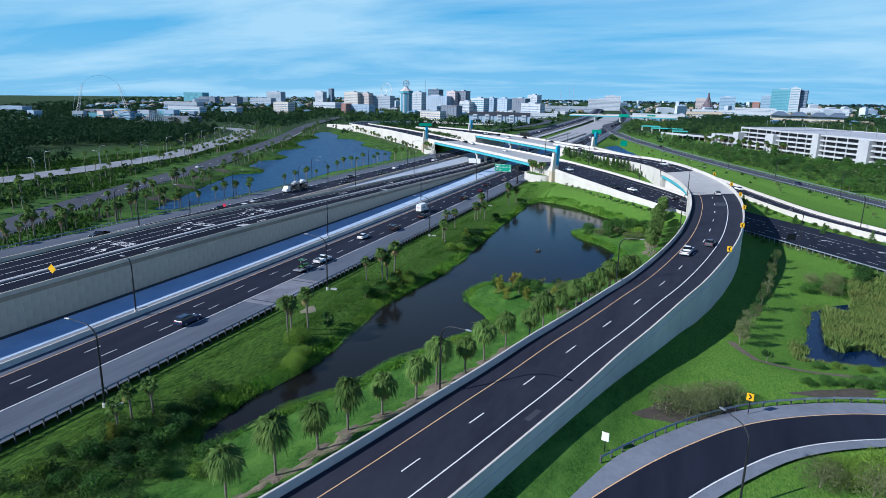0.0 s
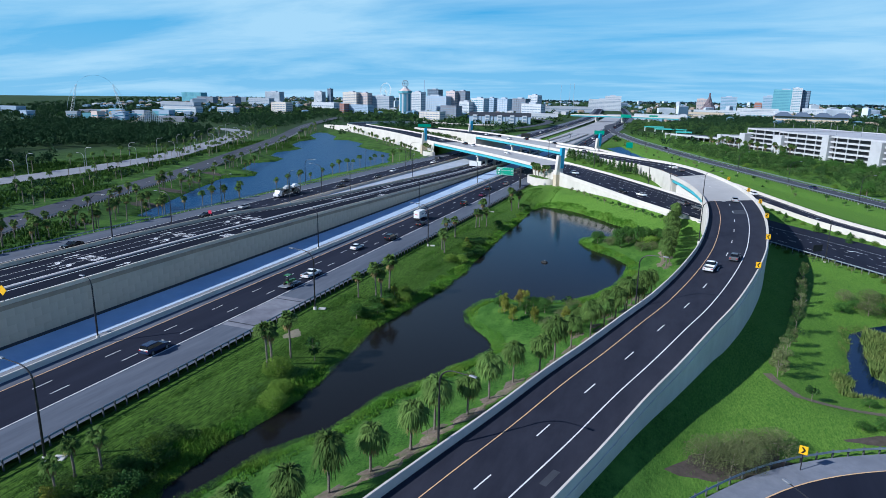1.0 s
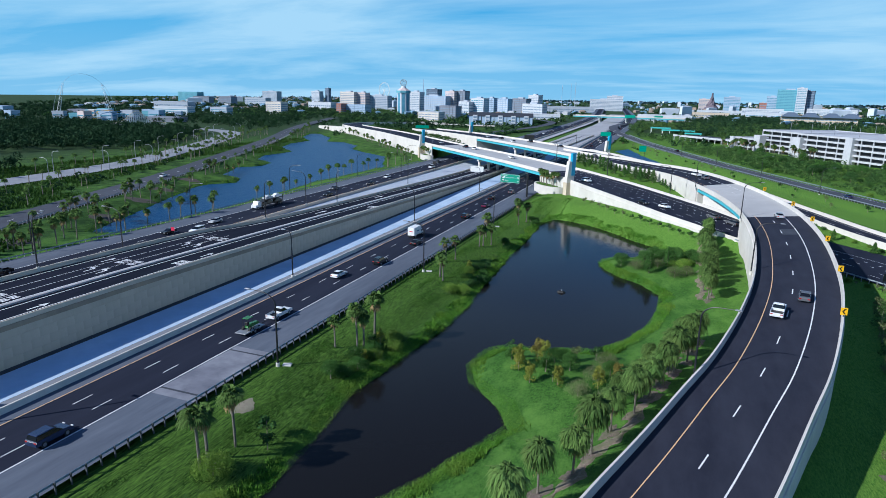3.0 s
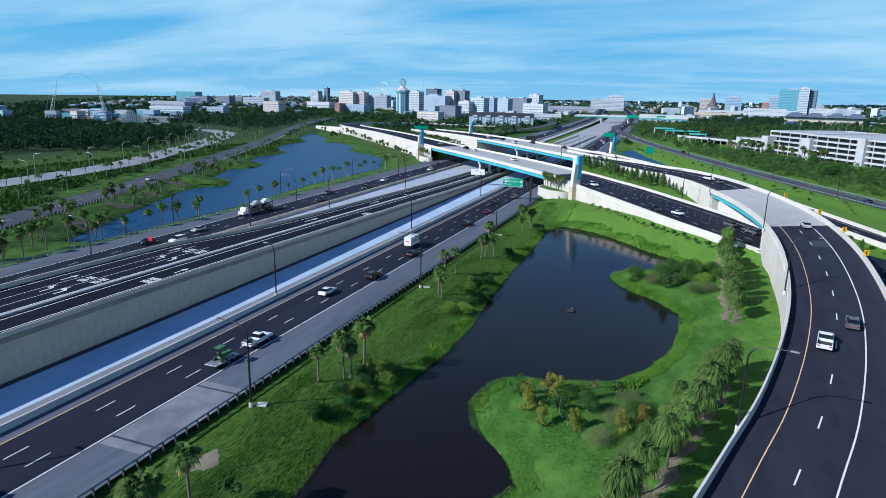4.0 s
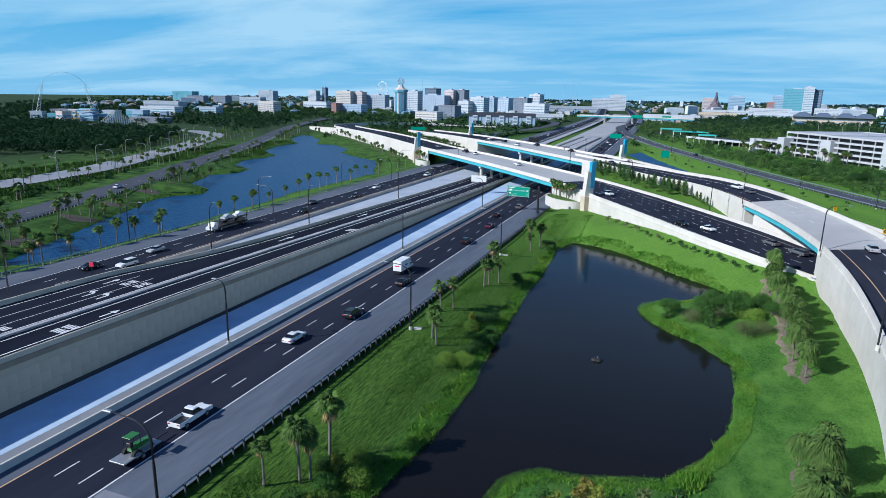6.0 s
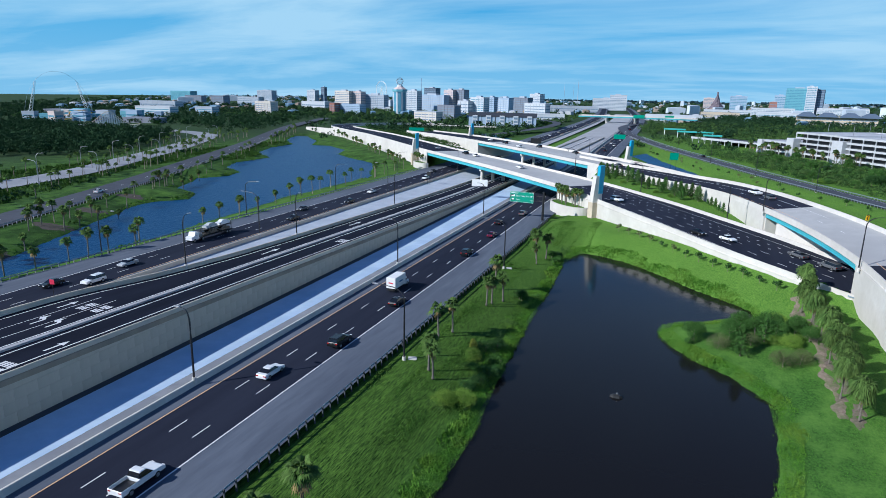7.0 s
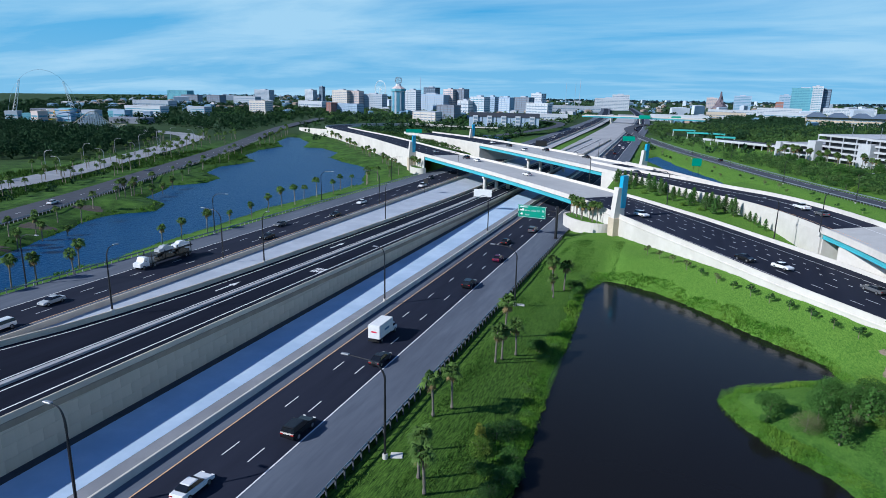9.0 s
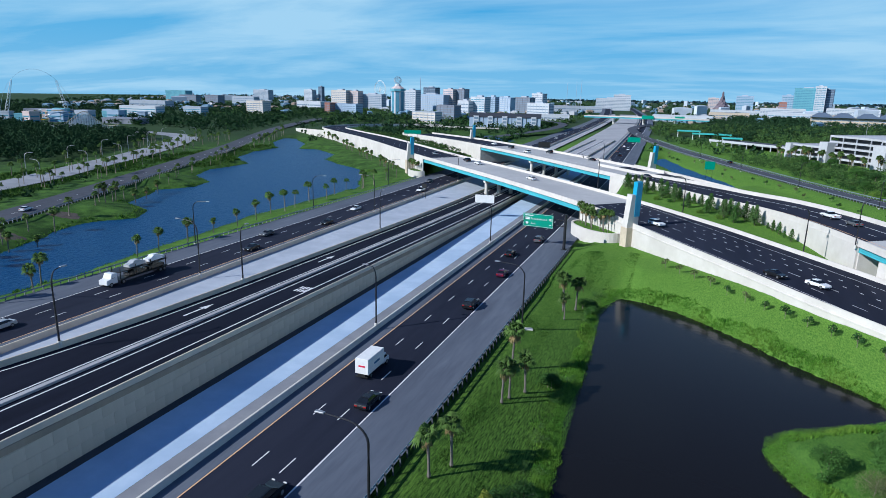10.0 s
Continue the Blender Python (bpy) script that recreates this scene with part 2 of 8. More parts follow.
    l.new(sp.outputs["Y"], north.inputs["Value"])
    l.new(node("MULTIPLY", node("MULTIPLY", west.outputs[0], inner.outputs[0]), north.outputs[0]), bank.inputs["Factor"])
    l.new(lightened.outputs["Result"], bank.inputs["A"])
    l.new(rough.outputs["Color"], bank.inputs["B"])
    # rough, uneven scrub and unmown grass beyond the far carriageway
    clump = n.new("ShaderNodeTexNoise")
    clump.inputs["Scale"].default_value, clump.inputs["Detail"].default_value, clump.inputs["Roughness"].default_value = 0.14, 9, 0.72
    l.new(co.outputs["Object"], clump.inputs["Vector"])
    scrub = n.new("ShaderNodeValToRGB")
    scrub.color_ramp.elements[0].position, scrub.color_ramp.elements[1].position = 0.4, 0.64
    scrub.color_ramp.elements[0].color, scrub.color_ramp.elements[1].color = (0.016, 0.04, 0.013, 1), (0.075, 0.155, 0.03, 1)
    l.new(clump.outputs["Fac"], scrub.inputs["Fac"])
    beyond = n.new("ShaderNodeMapRange")
    beyond.inputs["From Min"].default_value, beyond.inputs["From Max"].default_value, beyond.inputs["To Max"].default_value = -163, -178, 0.85
    l.new(sp.outputs["X"], beyond.inputs["Value"])
    wild = n.new("ShaderNodeMix")
    wild.data_type = "RGBA"
    l.new(beyond.outputs[0], wild.inputs["Factor"])
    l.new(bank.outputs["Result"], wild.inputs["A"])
    l.new(scrub.outputs["Color"], wild.inputs["B"])
    l.new(wild.outputs["Result"], mix.inputs["A"])
    l.new(tone.outputs["Color"], mix.inputs["B"])
    l.new(mix.outputs["Result"], b.inputs["Base Color"])


land_cover()
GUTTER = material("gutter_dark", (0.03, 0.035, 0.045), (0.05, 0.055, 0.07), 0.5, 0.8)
STEEL = material("galvanised_steel", (0.3, 0.31, 0.33), (0.42, 0.43, 0.45), 2.0, 0.5, 0.0, metal=0.6)
RAIL = material("weathered_rail_steel", (0.21, 0.26, 0.3), (0.31, 0.37, 0.41), 2.0, 0.55, 0.0, metal=0.4)
POST = material("dark_rail_post", (0.05, 0.055, 0.065), (0.09, 0.095, 0.105), 3.0, 0.8)
POLE = material("black_painted_steel", (0.012, 0.012, 0.015), (0.02, 0.02, 0.024), 3.0, 0.45)


def water_material(name, colour, rough, relief):
    m = bpy.data.materials.new(name)
    m.use_nodes = True
    n, l = m.node_tree.nodes, m.node_tree.links
    b = n["Principled BSDF"]
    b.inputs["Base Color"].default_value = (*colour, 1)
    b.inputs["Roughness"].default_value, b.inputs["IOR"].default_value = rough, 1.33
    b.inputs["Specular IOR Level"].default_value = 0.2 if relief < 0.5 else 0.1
    co = n.new("ShaderNodeTexCoord")
    no = n.new("ShaderNodeTexNoise")
    no.inputs["Scale"].default_value, no.inputs["Detail"].default_value = 0.9, 4
    bp = n.new("ShaderNodeBump")
    bp.inputs["Strength"].default_value, bp.inputs["Distance"].default_value = relief, 0.06 if relief < 0.5 else 0.3
    l.new(co.outputs["Object"], no.inputs["Vector"])
    l.new(no.outputs["Fac"], bp.inputs["Height"])
    l.new(bp.outputs[0], b.inputs["Normal"])
    return m


WATER = water_material("pond_water", (0.0105, 0.0102, 0.0105), 0.11, 0.2)
# the sky's reflected blue is put into these two base colours
WATER_SKY_BLUE = water_material("pond_water_rippled", (0.003, 0.048, 0.14), 0.32, 1.0)
WATER_MARSH = water_material("marsh_water", (0.003, 0.014, 0.05), 0.15, 0.4)


# ---- building helpers ----
def mesh(name, verts, faces, mat, parent=None, label="", smooth=False):
    """Links verts and faces as one mesh object."""
    me = bpy.data.meshes.new(name)
    me.from_pydata([tuple(map(float, v)) for v in verts], [], [tuple(map(int, f)) for f in faces])
    me.materials.append(mat)
    if smooth:
        me.polygons.foreach_set("use_smooth", [True] * len(me.polygons))
    me.update()
    ob = new(name, me)
    ob.parent = parent
    if label:
        ob["label"] = label
    return ob


def part(name, bm, mat, parent, label="", smooth=False):
    """Links a bmesh as one mesh object under a thing or a part."""
    me = bpy.data.meshes.new(name)
    bm.to_mesh(me)
    bm.free()
    me.materials.append(mat)
    if smooth:
        me.polygons.foreach_set("use_smooth", [True] * len(me.polygons))
    ob = new(name, me)
    ob.parent = parent
    if label:
        ob["label"] = label
    return ob


def thing(name, m, label, category, group=""):
    ob = new(name)
    ob.matrix_world = m
    return tagged(ob, label, category, group)


def structure(ob, label=""):
    return tagged(ob, label, kind="structure")


def box(bm, x0, y0, z0, x1, y1, z1, bevel=0.0):
    v = [bm.verts.new(p) for p in ((x0, y0, z0), (x1, y0, z0), (x1, y1, z0), (x0, y1, z0), (x0, y0, z1), (x1, y0, z1), (x1, y1, z1), (x0, y1, z1))]
    fs = [bm.faces.new([v[i] for i in f]) for f in ((3, 2, 1, 0), (4, 5, 6, 7), (0, 1, 5, 4), (1, 2, 6, 5), (2, 3, 7, 6), (3, 0, 4, 7))]
    if bevel:
        bmesh.ops.bevel(bm, geom=list({e for f in fs for e in f.edges}), offset=bevel, segments=1, affect="EDGES")
    return bm


def box_mesh(*a):
    return box(bmesh.new(), *a)


def tube(bm, pts, radii, sides=8):
    """A tapered tube along points, with end caps."""
    rings = []
    pts = [Vector(p) for p in pts]
    for i, p in enumerate(pts):
        t = (pts[min(i + 1, len(pts) - 1)] - pts[max(i - 1, 0)]).normalized()
        q = t.to_track_quat("Z", "Y")
        rings.append([bm.verts.new(p + q @ Vector((radii[i] * math.cos(k * math.tau / sides), radii[i] * math.sin(k * math.tau / sides), 0))) for k in range(sides)])
    for a, b in zip(rings, rings[1:]):
        for k in range(sides):
            bm.faces.new((a[k], a[(k + 1) % sides], b[(k + 1) % sides], b[k]))
    bm.faces.new(rings[0][::-1])
    bm.faces.new(rings[-1])
    return bm


class Line:
    """A smooth path through (x, y, z) points, sampled at even steps, with normals to its right."""

    def __init__(self, pts, step=3.0):
        pts = np.array([(*p, 0.0) if len(p) == 2 else p for p in pts], float)
        ext = np.vstack([2 * pts[0] - pts[1], pts, 2 * pts[-1] - pts[-2]])
        out = []
        for i in range(1, len(ext) - 2):
            p0, p1, p2, p3 = ext[i - 1:i + 3]
            u = np.linspace(0, 1, max(4, int(np.linalg.norm(p2 - p1) / 2)), endpoint=False)[:, None]
            out.append(0.5 * (2 * p1 + (p2 - p0) * u + (2 * p0 - 5 * p1 + 4 * p2 - p3) * u ** 2 + (3 * p1 - p0 - 3 * p2 + p3) * u ** 3))
        raw = np.vstack(out + [pts[-1:]])
        s = np.concatenate([[0], np.cumsum(np.linalg.norm(np.diff(raw[:, :2], axis=0), axis=1))])
        self.length = s[-1]
        self.s = np.linspace(0, self.length, max(2, int(self.length / step) + 1))
        self.p = np.column_stack([np.interp(self.s, s, raw[:, k]) for k in range(3)])
        t = np.gradient(self.p[:, :2], self.s, axis=0)
        t /= np.linalg.norm(t, axis=1)[:, None]
        self.n = np.column_stack([t[:, 1], -t[:, 0]])

    tilt = None                                         # cross fall by distance: metres up to the right for each metre

    def at(self, s, off=0.0, dz=0.0):
        dz = dz + off * float(self.tilt(s)) if self.tilt else dz
        p = np.array([np.interp(s, self.s, self.p[:, k]) for k in range(3)])
        n = np.array([np.interp(s, self.s, self.n[:, k]) for k in range(2)])
        return Vector((p[0] + n[0] * off, p[1] + n[1] * off, p[2] + dz))

    def heading(self, s):
        """Degrees by which a thing that faces +y is turned to face along the path."""
        n = [np.interp(s, self.s, self.n[:, k]) for k in range(2)]
        return math.degrees(math.atan2(n[1], n[0]))

    def near(self, x, y):
        """The distance along the path of its point nearest to (x, y)."""
        return float(self.s[np.argmin((self.p[:, 0] - x) ** 2 + (self.p[:, 1] - y) ** 2)])

    def cut(self, s0, s1, step=None):
        step = step or (self.s[1] - self.s[0])
        return np.linspace(s0, s1, max(2, int(abs(s1 - s0) / step) + 1))


def sweep(line, s_values, profile, closed=False, fixed=None):
    """Verts and faces of a profile of (offset, height) swept along a path; heights are over the path, or absolute where fixed gives True."""
    V, F, m = [], [], len(profile)
    for s in s_values:
        for k, (o, h) in enumerate(profile):
            p = line.at(s, o(s) if callable(o) else o, 0)
            V.append((p.x, p.y, h if fixed and fixed[k] else p.z + h))
    last = m if closed else m - 1
    for i in range(len(s_values) - 1):
        for k in range(last):
            a, b = i * m + k, i * m + (k + 1) % m
            F.append((a, a + m, b + m, b))
    if closed:
        F.append(tuple(range(m)))
        e = (len(s_values) - 1) * m
        F.append(tuple(range(e + m - 1, e - 1, -1)))
    return V, F


def ribbon(name, line, s0, s1, a, b, mat, dz=0.0, label="", parent=None, step=None):
    ob = mesh(name, *sweep(line, line.cut(s0, s1, step), [(a, dz), (b, dz)]), mat, parent, label)
    return ob if parent else structure(ob, label)


def marks(name, line, s0, s1, rows, mat, dz=0.03, dash=None, width=0.15):
    """Painted lines at several offsets: full, or dashed with (length, period)."""
    V, F = [], []
    for o in rows:
        pieces = [(s0, s1)] if not dash else [(s, s + dash[0]) for s in np.arange(s0, s1, dash[1])]
        for u, v in pieces:
            w, f = sweep(line, line.cut(u, v), [(o - width / 2, dz), (o + width / 2, dz)])
            F += [tuple(i + len(V) for i in q) for q in f]
            V += w
    return tagged(mesh(name, V, F, mat), "painted lane lines on dark asphalt", kind="structure")


PARAPET_SHAPE = [(-0.24, 0.0), (-0.17, 0.25), (-0.13, 1.05), (0.13, 1.05), (0.17, 0.25), (0.24, 0.0)]


def barrier(name, line, s0, s1, off, mat=None, height=1.0, label="", low=-0.1):
    shift = lambda o: (lambda s: off(s) + o) if callable(off) else off + o
    prof = [(shift(o), (low if h == 0 else h * height)) for o, h in PARAPET_SHAPE]
    return structure(mesh(name, *sweep(line, line.cut(s0, s1), prof, True), mat or PARAPET), label or "pale cast concrete traffic barrier along the road")


def retaining_wall(name, line, s0, s1, off, thick, foot, mat=None, top=-0.15, label=""):
    """A wall under the road's edge, from the ground (an absolute height) to a little under the road."""
    back = (lambda s: off(s) + thick) if callable(off) else off + thick
    prof = [(off, foot), (off, top), (back, top), (back, foot)]
    return structure(mesh(name, *sweep(line, line.cut(s0, s1), prof, True, (True, False, False, True)), mat or CONCRETE_WALL), label or "pale concrete retaining wall under the road")


# ---- the plan: roads and ponds ----
HIGHWAY = Line([(0, -40), (0, 250), (0, 460), (-4.5, 620), (-9, 760), (-18, 1000), (-34, 1250), (-70, 1600), (-130, 2100)], 6)
EXPRESS = Line([(-117, -40, 6.3), (-117, 70, 6.2), (-117, 120, 5.9), (-117, 155, 5.2), (-117, 190, 4.4), (-117, 245, 3.0), (-117, 310, 1.3), (-117, 360, 0.4), (-117, 420, 0.1), (-117, 700, 0.1)], 4)
RAMP = Line([(-41, -10, 2.8), (-36, 10, 2.75), (-30.5, 32.3, 2.8), (-24.5, 52.3, 3.1), (-20.3, 66.2, 3.5), (-16.7, 77.7, 3.95), (-13.05, 89.8, 4.65), (-9.2, 101.3, 5.3), (-5.1, 114.3, 6.1), (-1.1, 127.2, 6.8), (3.5, 147, 7.75), (6.9, 168, 8.6), (8.95, 194, 9.45), (9.1, 216, 9.95),
             (7.45, 237.2, 10.3), (3.1, 262.3, 10.4), (-4.0, 288.4, 10.35), (-11.6, 311.8, 9.95), (-21.0, 329.0, 9.75), (-32.6, 341.8, 9.6), (-49.4, 362.4, 9.6), (-60, 373.7, 9.6), (-71, 386, 9.6), (-127, 454, 9.2), (-185, 520, 8.2), (-250, 590, 6)], 3)
ARTERIAL = Line([(140, 60, 0.8), (83, 148, 0.8), (55, 185, 1.0), (28, 217, 1.4), (5.6, 237.8, 2.6), (-22.6, 273.5, 4.5), (-52, 308, 6.5), (-69, 326, 7.5), (-105, 363.5, 8.0), (-151, 411, 8.0), (-168, 429, 8.0), (-241, 514, 7.2), (-310, 590, 5.6), (-350, 645, 4.2), (-352, 700, 3.4), (-310, 750, 3.0), (-230, 770, 2.5)], 3)
RISING = Line([(136.7, 147.2, 1.2), (96.7, 182.2, 1.2), (71.7, 208.2, 1.4), (53.7, 229.2, 1.8), (38.7, 249.2, 2.6), (23.7, 277.2, 4), (9, 309.2, 5.2), (-5.5, 333, 6.3), (-22.4, 351.5, 7.4), (-39.8, 372, 8.6), (-61, 396.5, 9.6), (-113, 464, 9.2), (-171, 530, 8.2)], 3)
FRONTAGE = Line([(-150, 20), (-172, 90), (-184, 118), (-200, 152), (-214, 190), (-237, 255), (-255, 300), (-275, 345), (-330, 470), (-395, 600), (-440, 700), (-500, 860)], 5)
OLD_ROAD = Line([(-275, 60), (-280, 150), (-283, 220), (-295, 295), (-318, 352), (-355, 432), (-397, 505), (-420, 528), (-450, 540), (-520, 548), (-620, 560)], 5)
EAST_ROAD = Line([(150, 130, 1), (110, 215, 1), (78, 290, 1), (45, 365, 1), (25, 413, 1), (3, 467, 1), (-25, 545, 1), (-52, 625, 1), (-80, 730, 1), (-100, 830, 1), (-108, 920, 1), (-95, 1010, 1), (-40, 1080, 1)], 5)
LOOP = Line([(-12, 20, 1.0), (-8, 38, 0.9), (-3, 54, 0.7), (2, 64, 0.6), (7.5, 72.5, 0.5), (14, 80.5, 0.4), (22, 86.5, 0.3), (32, 91, 0.2), (50, 94, 0.2), (90, 92, 0.2)], 2)

PONDS = [
    (-3.0, [(-54, 56), (-50, 70), (-45, 78), (-43, 90), (-39, 98), (-36, 106), (-33, 114), (-36, 120), (-42, 125), (-44.5, 131), (-43.5, 138), (-40, 142), (-33, 143), (-26, 145), (-21, 152), (-18, 161), (-16.5, 172), (-16.6, 185),
            (-21.6, 192.8), (-27, 197.2), (-31.2, 202.6), (-33.4, 207.6), (-32.8, 211), (-29.4, 214.6), (-23.2, 218.4), (-18.6, 220.8), (-15.4, 224), (-15.8, 228.6), (-19.6, 233.4), (-25.3, 239.2), (-36, 251), (-45, 259.4), (-52.6, 264.2), (-58, 265), (-60, 250), (-59, 232), (-58, 205), (-57, 180), (-55, 160), (-55, 146), (-56.5, 130), (-58, 115), (-56, 100), (-55, 84), (-57.5, 70), (-57, 60)]),
    (-3.0, [(-176, 178), (-174, 211), (-175, 240), (-178, 269), (-182, 300), (-181, 345), (-180, 372), (-206, 429), (-237, 453), (-253, 467), (-263, 495), (-291, 519), (-304, 517), (-323, 553), (-362, 597), (-369, 592), (-349, 547), (-321, 514),
            (-318, 482), (-303, 448), (-278, 425), (-277, 407), (-279, 394), (-267, 371), (-248, 359), (-244, 344), (-251, 330), (-236, 301), (-220, 294), (-213, 283), (-221, 273), (-220, 262), (-214, 251), (-207, 234), (-198, 212), (-190, 192), (-182, 176)]),
    (-2.5, [(-69, 563), (-61, 592), (-45, 530), (-22, 461), (-31, 447), (-50, 500)]),
    (-2.5, [(-285, 688), (-225, 730), (-185, 668), (-253, 630)]),
    (-2.2, [(22, 117), (32, 119), (45, 126), (46, 145), (37, 158), (28, 148), (24, 130)]),
]


def pond_distance(X, Y, poly):
    """Metres to the shore; below nought inside the water."""
    best, inside = np.full(X.shape, 1e9), np.zeros(X.shape, bool)
    for (ax, ay), (bx, by) in zip(poly, poly[1:] + poly[:1]):
        dx, dy = bx - ax, by - ay
        u = np.clip(((X - ax) * dx + (Y - ay) * dy) / (dx * dx + dy * dy), 0, 1)
        best = np.minimum(best, np.hypot(X - ax - u * dx, Y - ay - u * dy))
        cross = (ay > Y) != (by > Y)
        inside ^= cross & (X < ax + (Y - ay) * dx / (dy if dy else 1e-9))
    return np.where(inside, -best, best)


def ramp01(x, a, b):
    u = np.clip((x - a) / (b - a), 0, 1)
    return u * u * (3 - 2 * u)


RAMP_TILT = [RAMP.near(-22, 60), RAMP.near(2, 140), RAMP.near(-36, 347), RAMP.near(-70, 384)]
RAMP.tilt = lambda s: 0.1 * ramp01(s, *RAMP_TILT[:2]) * (1 - ramp01(s, *RAMP_TILT[2:]))


def line_field(line, X, Y):
    """For many places: distance along the path, signed offset to the right, and the path's height there."""
    flat_x, flat_y = X.ravel(), Y.ravel()
    S, O, Z = (np.zeros(flat_x.size) for _ in range(3))
    for i in range(0, flat_x.size, 20000):
        d = (flat_x[i:i + 20000, None] - line.p[None, :, 0]) ** 2 + (flat_y[i:i + 20000, None] - line.p[None, :, 1]) ** 2
        k = np.argmin(d, axis=1)
        S[i:i + 20000], Z[i:i + 20000] = line.s[k], line.p[k, 2]
        O[i:i + 20000] = (flat_x[i:i + 20000] - line.p[k, 0]) * line.n[k, 0] + (flat_y[i:i + 20000] - line.p[k, 1]) * line.n[k, 1]
        away = np.sqrt(d[np.arange(len(k)), k])
        O[i:i + 20000] = np.where(np.abs(O[i:i + 20000]) < 0.5 * away, np.sign(O[i:i + 20000] + 1e-9) * away, O[i:i + 20000])
    return S.reshape(X.shape), O.reshape(X.shape), Z.reshape(X.shape)


def ground_height(X, Y):
    z = -0.75 + 1.1 * ramp01(X, -45, -18) * (1 - ramp01(Y, 70, 150)) + 0.5 * ramp01(X, -10, 30)
    z = z + 0.6 * (noise_grid(X, Y, 0.012) - 0.5) * ramp01(np.abs(X + 117), 60, 140)
    for line, half in ((FRONTAGE, 9), (OLD_ROAD, 12), (EAST_ROAD, 9), (LOOP, 8)):
        _, o, h = line_field(line, X, Y)
        w = 1 - ramp01(np.abs(o), half, half + 10)
        z = z * (1 - w) + (h - 0.35) * w
    s, o, h = line_field(RISING, X, Y)
    w = (1 - ramp01(np.abs(o), 8, 24)) * (1 - ramp01(h, 3.5, 6.5))
    z = z * (1 - w) + (h - 0.4) * w
    s, o, h = line_field(ARTERIAL, X, Y)
    low = (1 - ramp01(s, ARTERIAL.near(12, 234), ARTERIAL.near(7, 240)))
    w = low * (1 - ramp01(np.abs(o - 4), 15, 26))
    mid = ramp01(s, ARTERIAL.near(12, 234), ARTERIAL.near(4, 243)) * (1 - ramp01(s, ARTERIAL.near(-56, 312), ARTERIAL.near(-58, 315)))
    w = np.maximum(w, mid * ramp01(o, -4, 0) * (1 - ramp01(o, 12, 15)))
    _, ro, rh = line_field(RAMP, X, Y)
    u = np.clip((o - 12.6) / np.maximum(o - 12.6 - ro - 7.2, 1), 0, 1)
    wedge = ramp01(o, 4, 8) * (ro < -2) * ramp01(Y, 238, 246) * ramp01(X, -75.5, -70.5) * (1 - ramp01(X, 5, 12))
    z_wedge = h * (1 - u) + np.interp(Y, (280, 290, 309, 325, 340, 362), (2.9, 3.4, 4.9, 6.2, 7.4, 8.3)) * u - 0.3
    far = ramp01(s, ARTERIAL.near(-160, 421), ARTERIAL.near(-163, 424))
    w = np.maximum(w, far * ramp01(o, -4, 0) * (1 - ramp01(o, 14, 60)))
    z = z * (1 - w) + (h - 0.4) * w
    z = z * (1 - wedge) + z_wedge * wedge
    toe = ramp01(s, ARTERIAL.near(22, 224), ARTERIAL.near(6, 241)) * (1 - ramp01(s, ARTERIAL.near(-50, 306), ARTERIAL.near(-64, 321))) * (o < -6) * (o > -45)
    z = np.where(toe > 0, np.maximum(z, z + toe * (np.clip(2.9 - 0.032 * (s - 255), 1.0, 2.9) - 0.06 * np.maximum(-o - 12, 0) - z)), z)
    side = np.maximum(0.95 * (1 - ramp01(-ro, 8, 22)) * (ro < 0), 1.7 * (1 - ramp01(ro, 7.5, 13)) * (ro > 0))     # a low skirt of earth along the ramp's walls
    z = z + side * ramp01(Y, 30, 82) * (1 - ramp01(Y, 175, 215))
    z = z - sink(X, Y)
    road = 1 - ramp01(np.abs(X + 117), 46, 50)
    z = z * (1 - road) + np.minimum(z, -0.45) * road
    for level, poly in PONDS:
        d = pond_distance(X, Y, poly) + 1.6 * (noise_grid(X, Y, 0.11) - 0.5) + 1.0 * (noise_grid(X, Y, 0.35) - 0.5)
        steep = ramp01(Y, 222, 232) * ramp01(X, -58, -52) * (1 - ramp01(Y, 280, 300))
        bank = np.where(d > 0, level + 0.05 + (0.17 + 0.16 * steep) * d + (0.25 + 0.5 * steep) * np.clip(d, 0, 1.5), level + 0.35 * np.maximum(d, -5))
        z = np.where(d < 30, np.minimum(z, bank), z)
    return z


def sink(X, Y):
    """The land falls away gently with distance, more to the west than to the east."""
    r = np.hypot(X + 45, Y - 60)
    bearing = np.degrees(np.arctan2(-(X + 45), np.maximum(Y - 60, 1)))
    return np.maximum(r - 700, 0) * (0.0005 + np.clip((bearing + 14) / 69, 0, 1.1) * 0.0105)


def noise_grid(X, Y, f):
    """Smooth value noise between 0 and 1."""
    rng = np.random.RandomState(int(f * 10000))
    table = rng.rand(256, 256)
    x, y = X * f + 100, Y * f + 100
    i, j = np.floor(x).astype(int), np.floor(y).astype(int)
    u, v = x - i, y - j
    u, v = u * u * (3 - 2 * u), v * v * (3 - 2 * v)
    t = lambda a, b: table[a % 256, b % 256]
    return (t(i, j) * (1 - u) + t(i + 1, j) * u) * (1 - v) + (t(i, j + 1) * (1 - u) + t(i + 1, j + 1) * u) * v


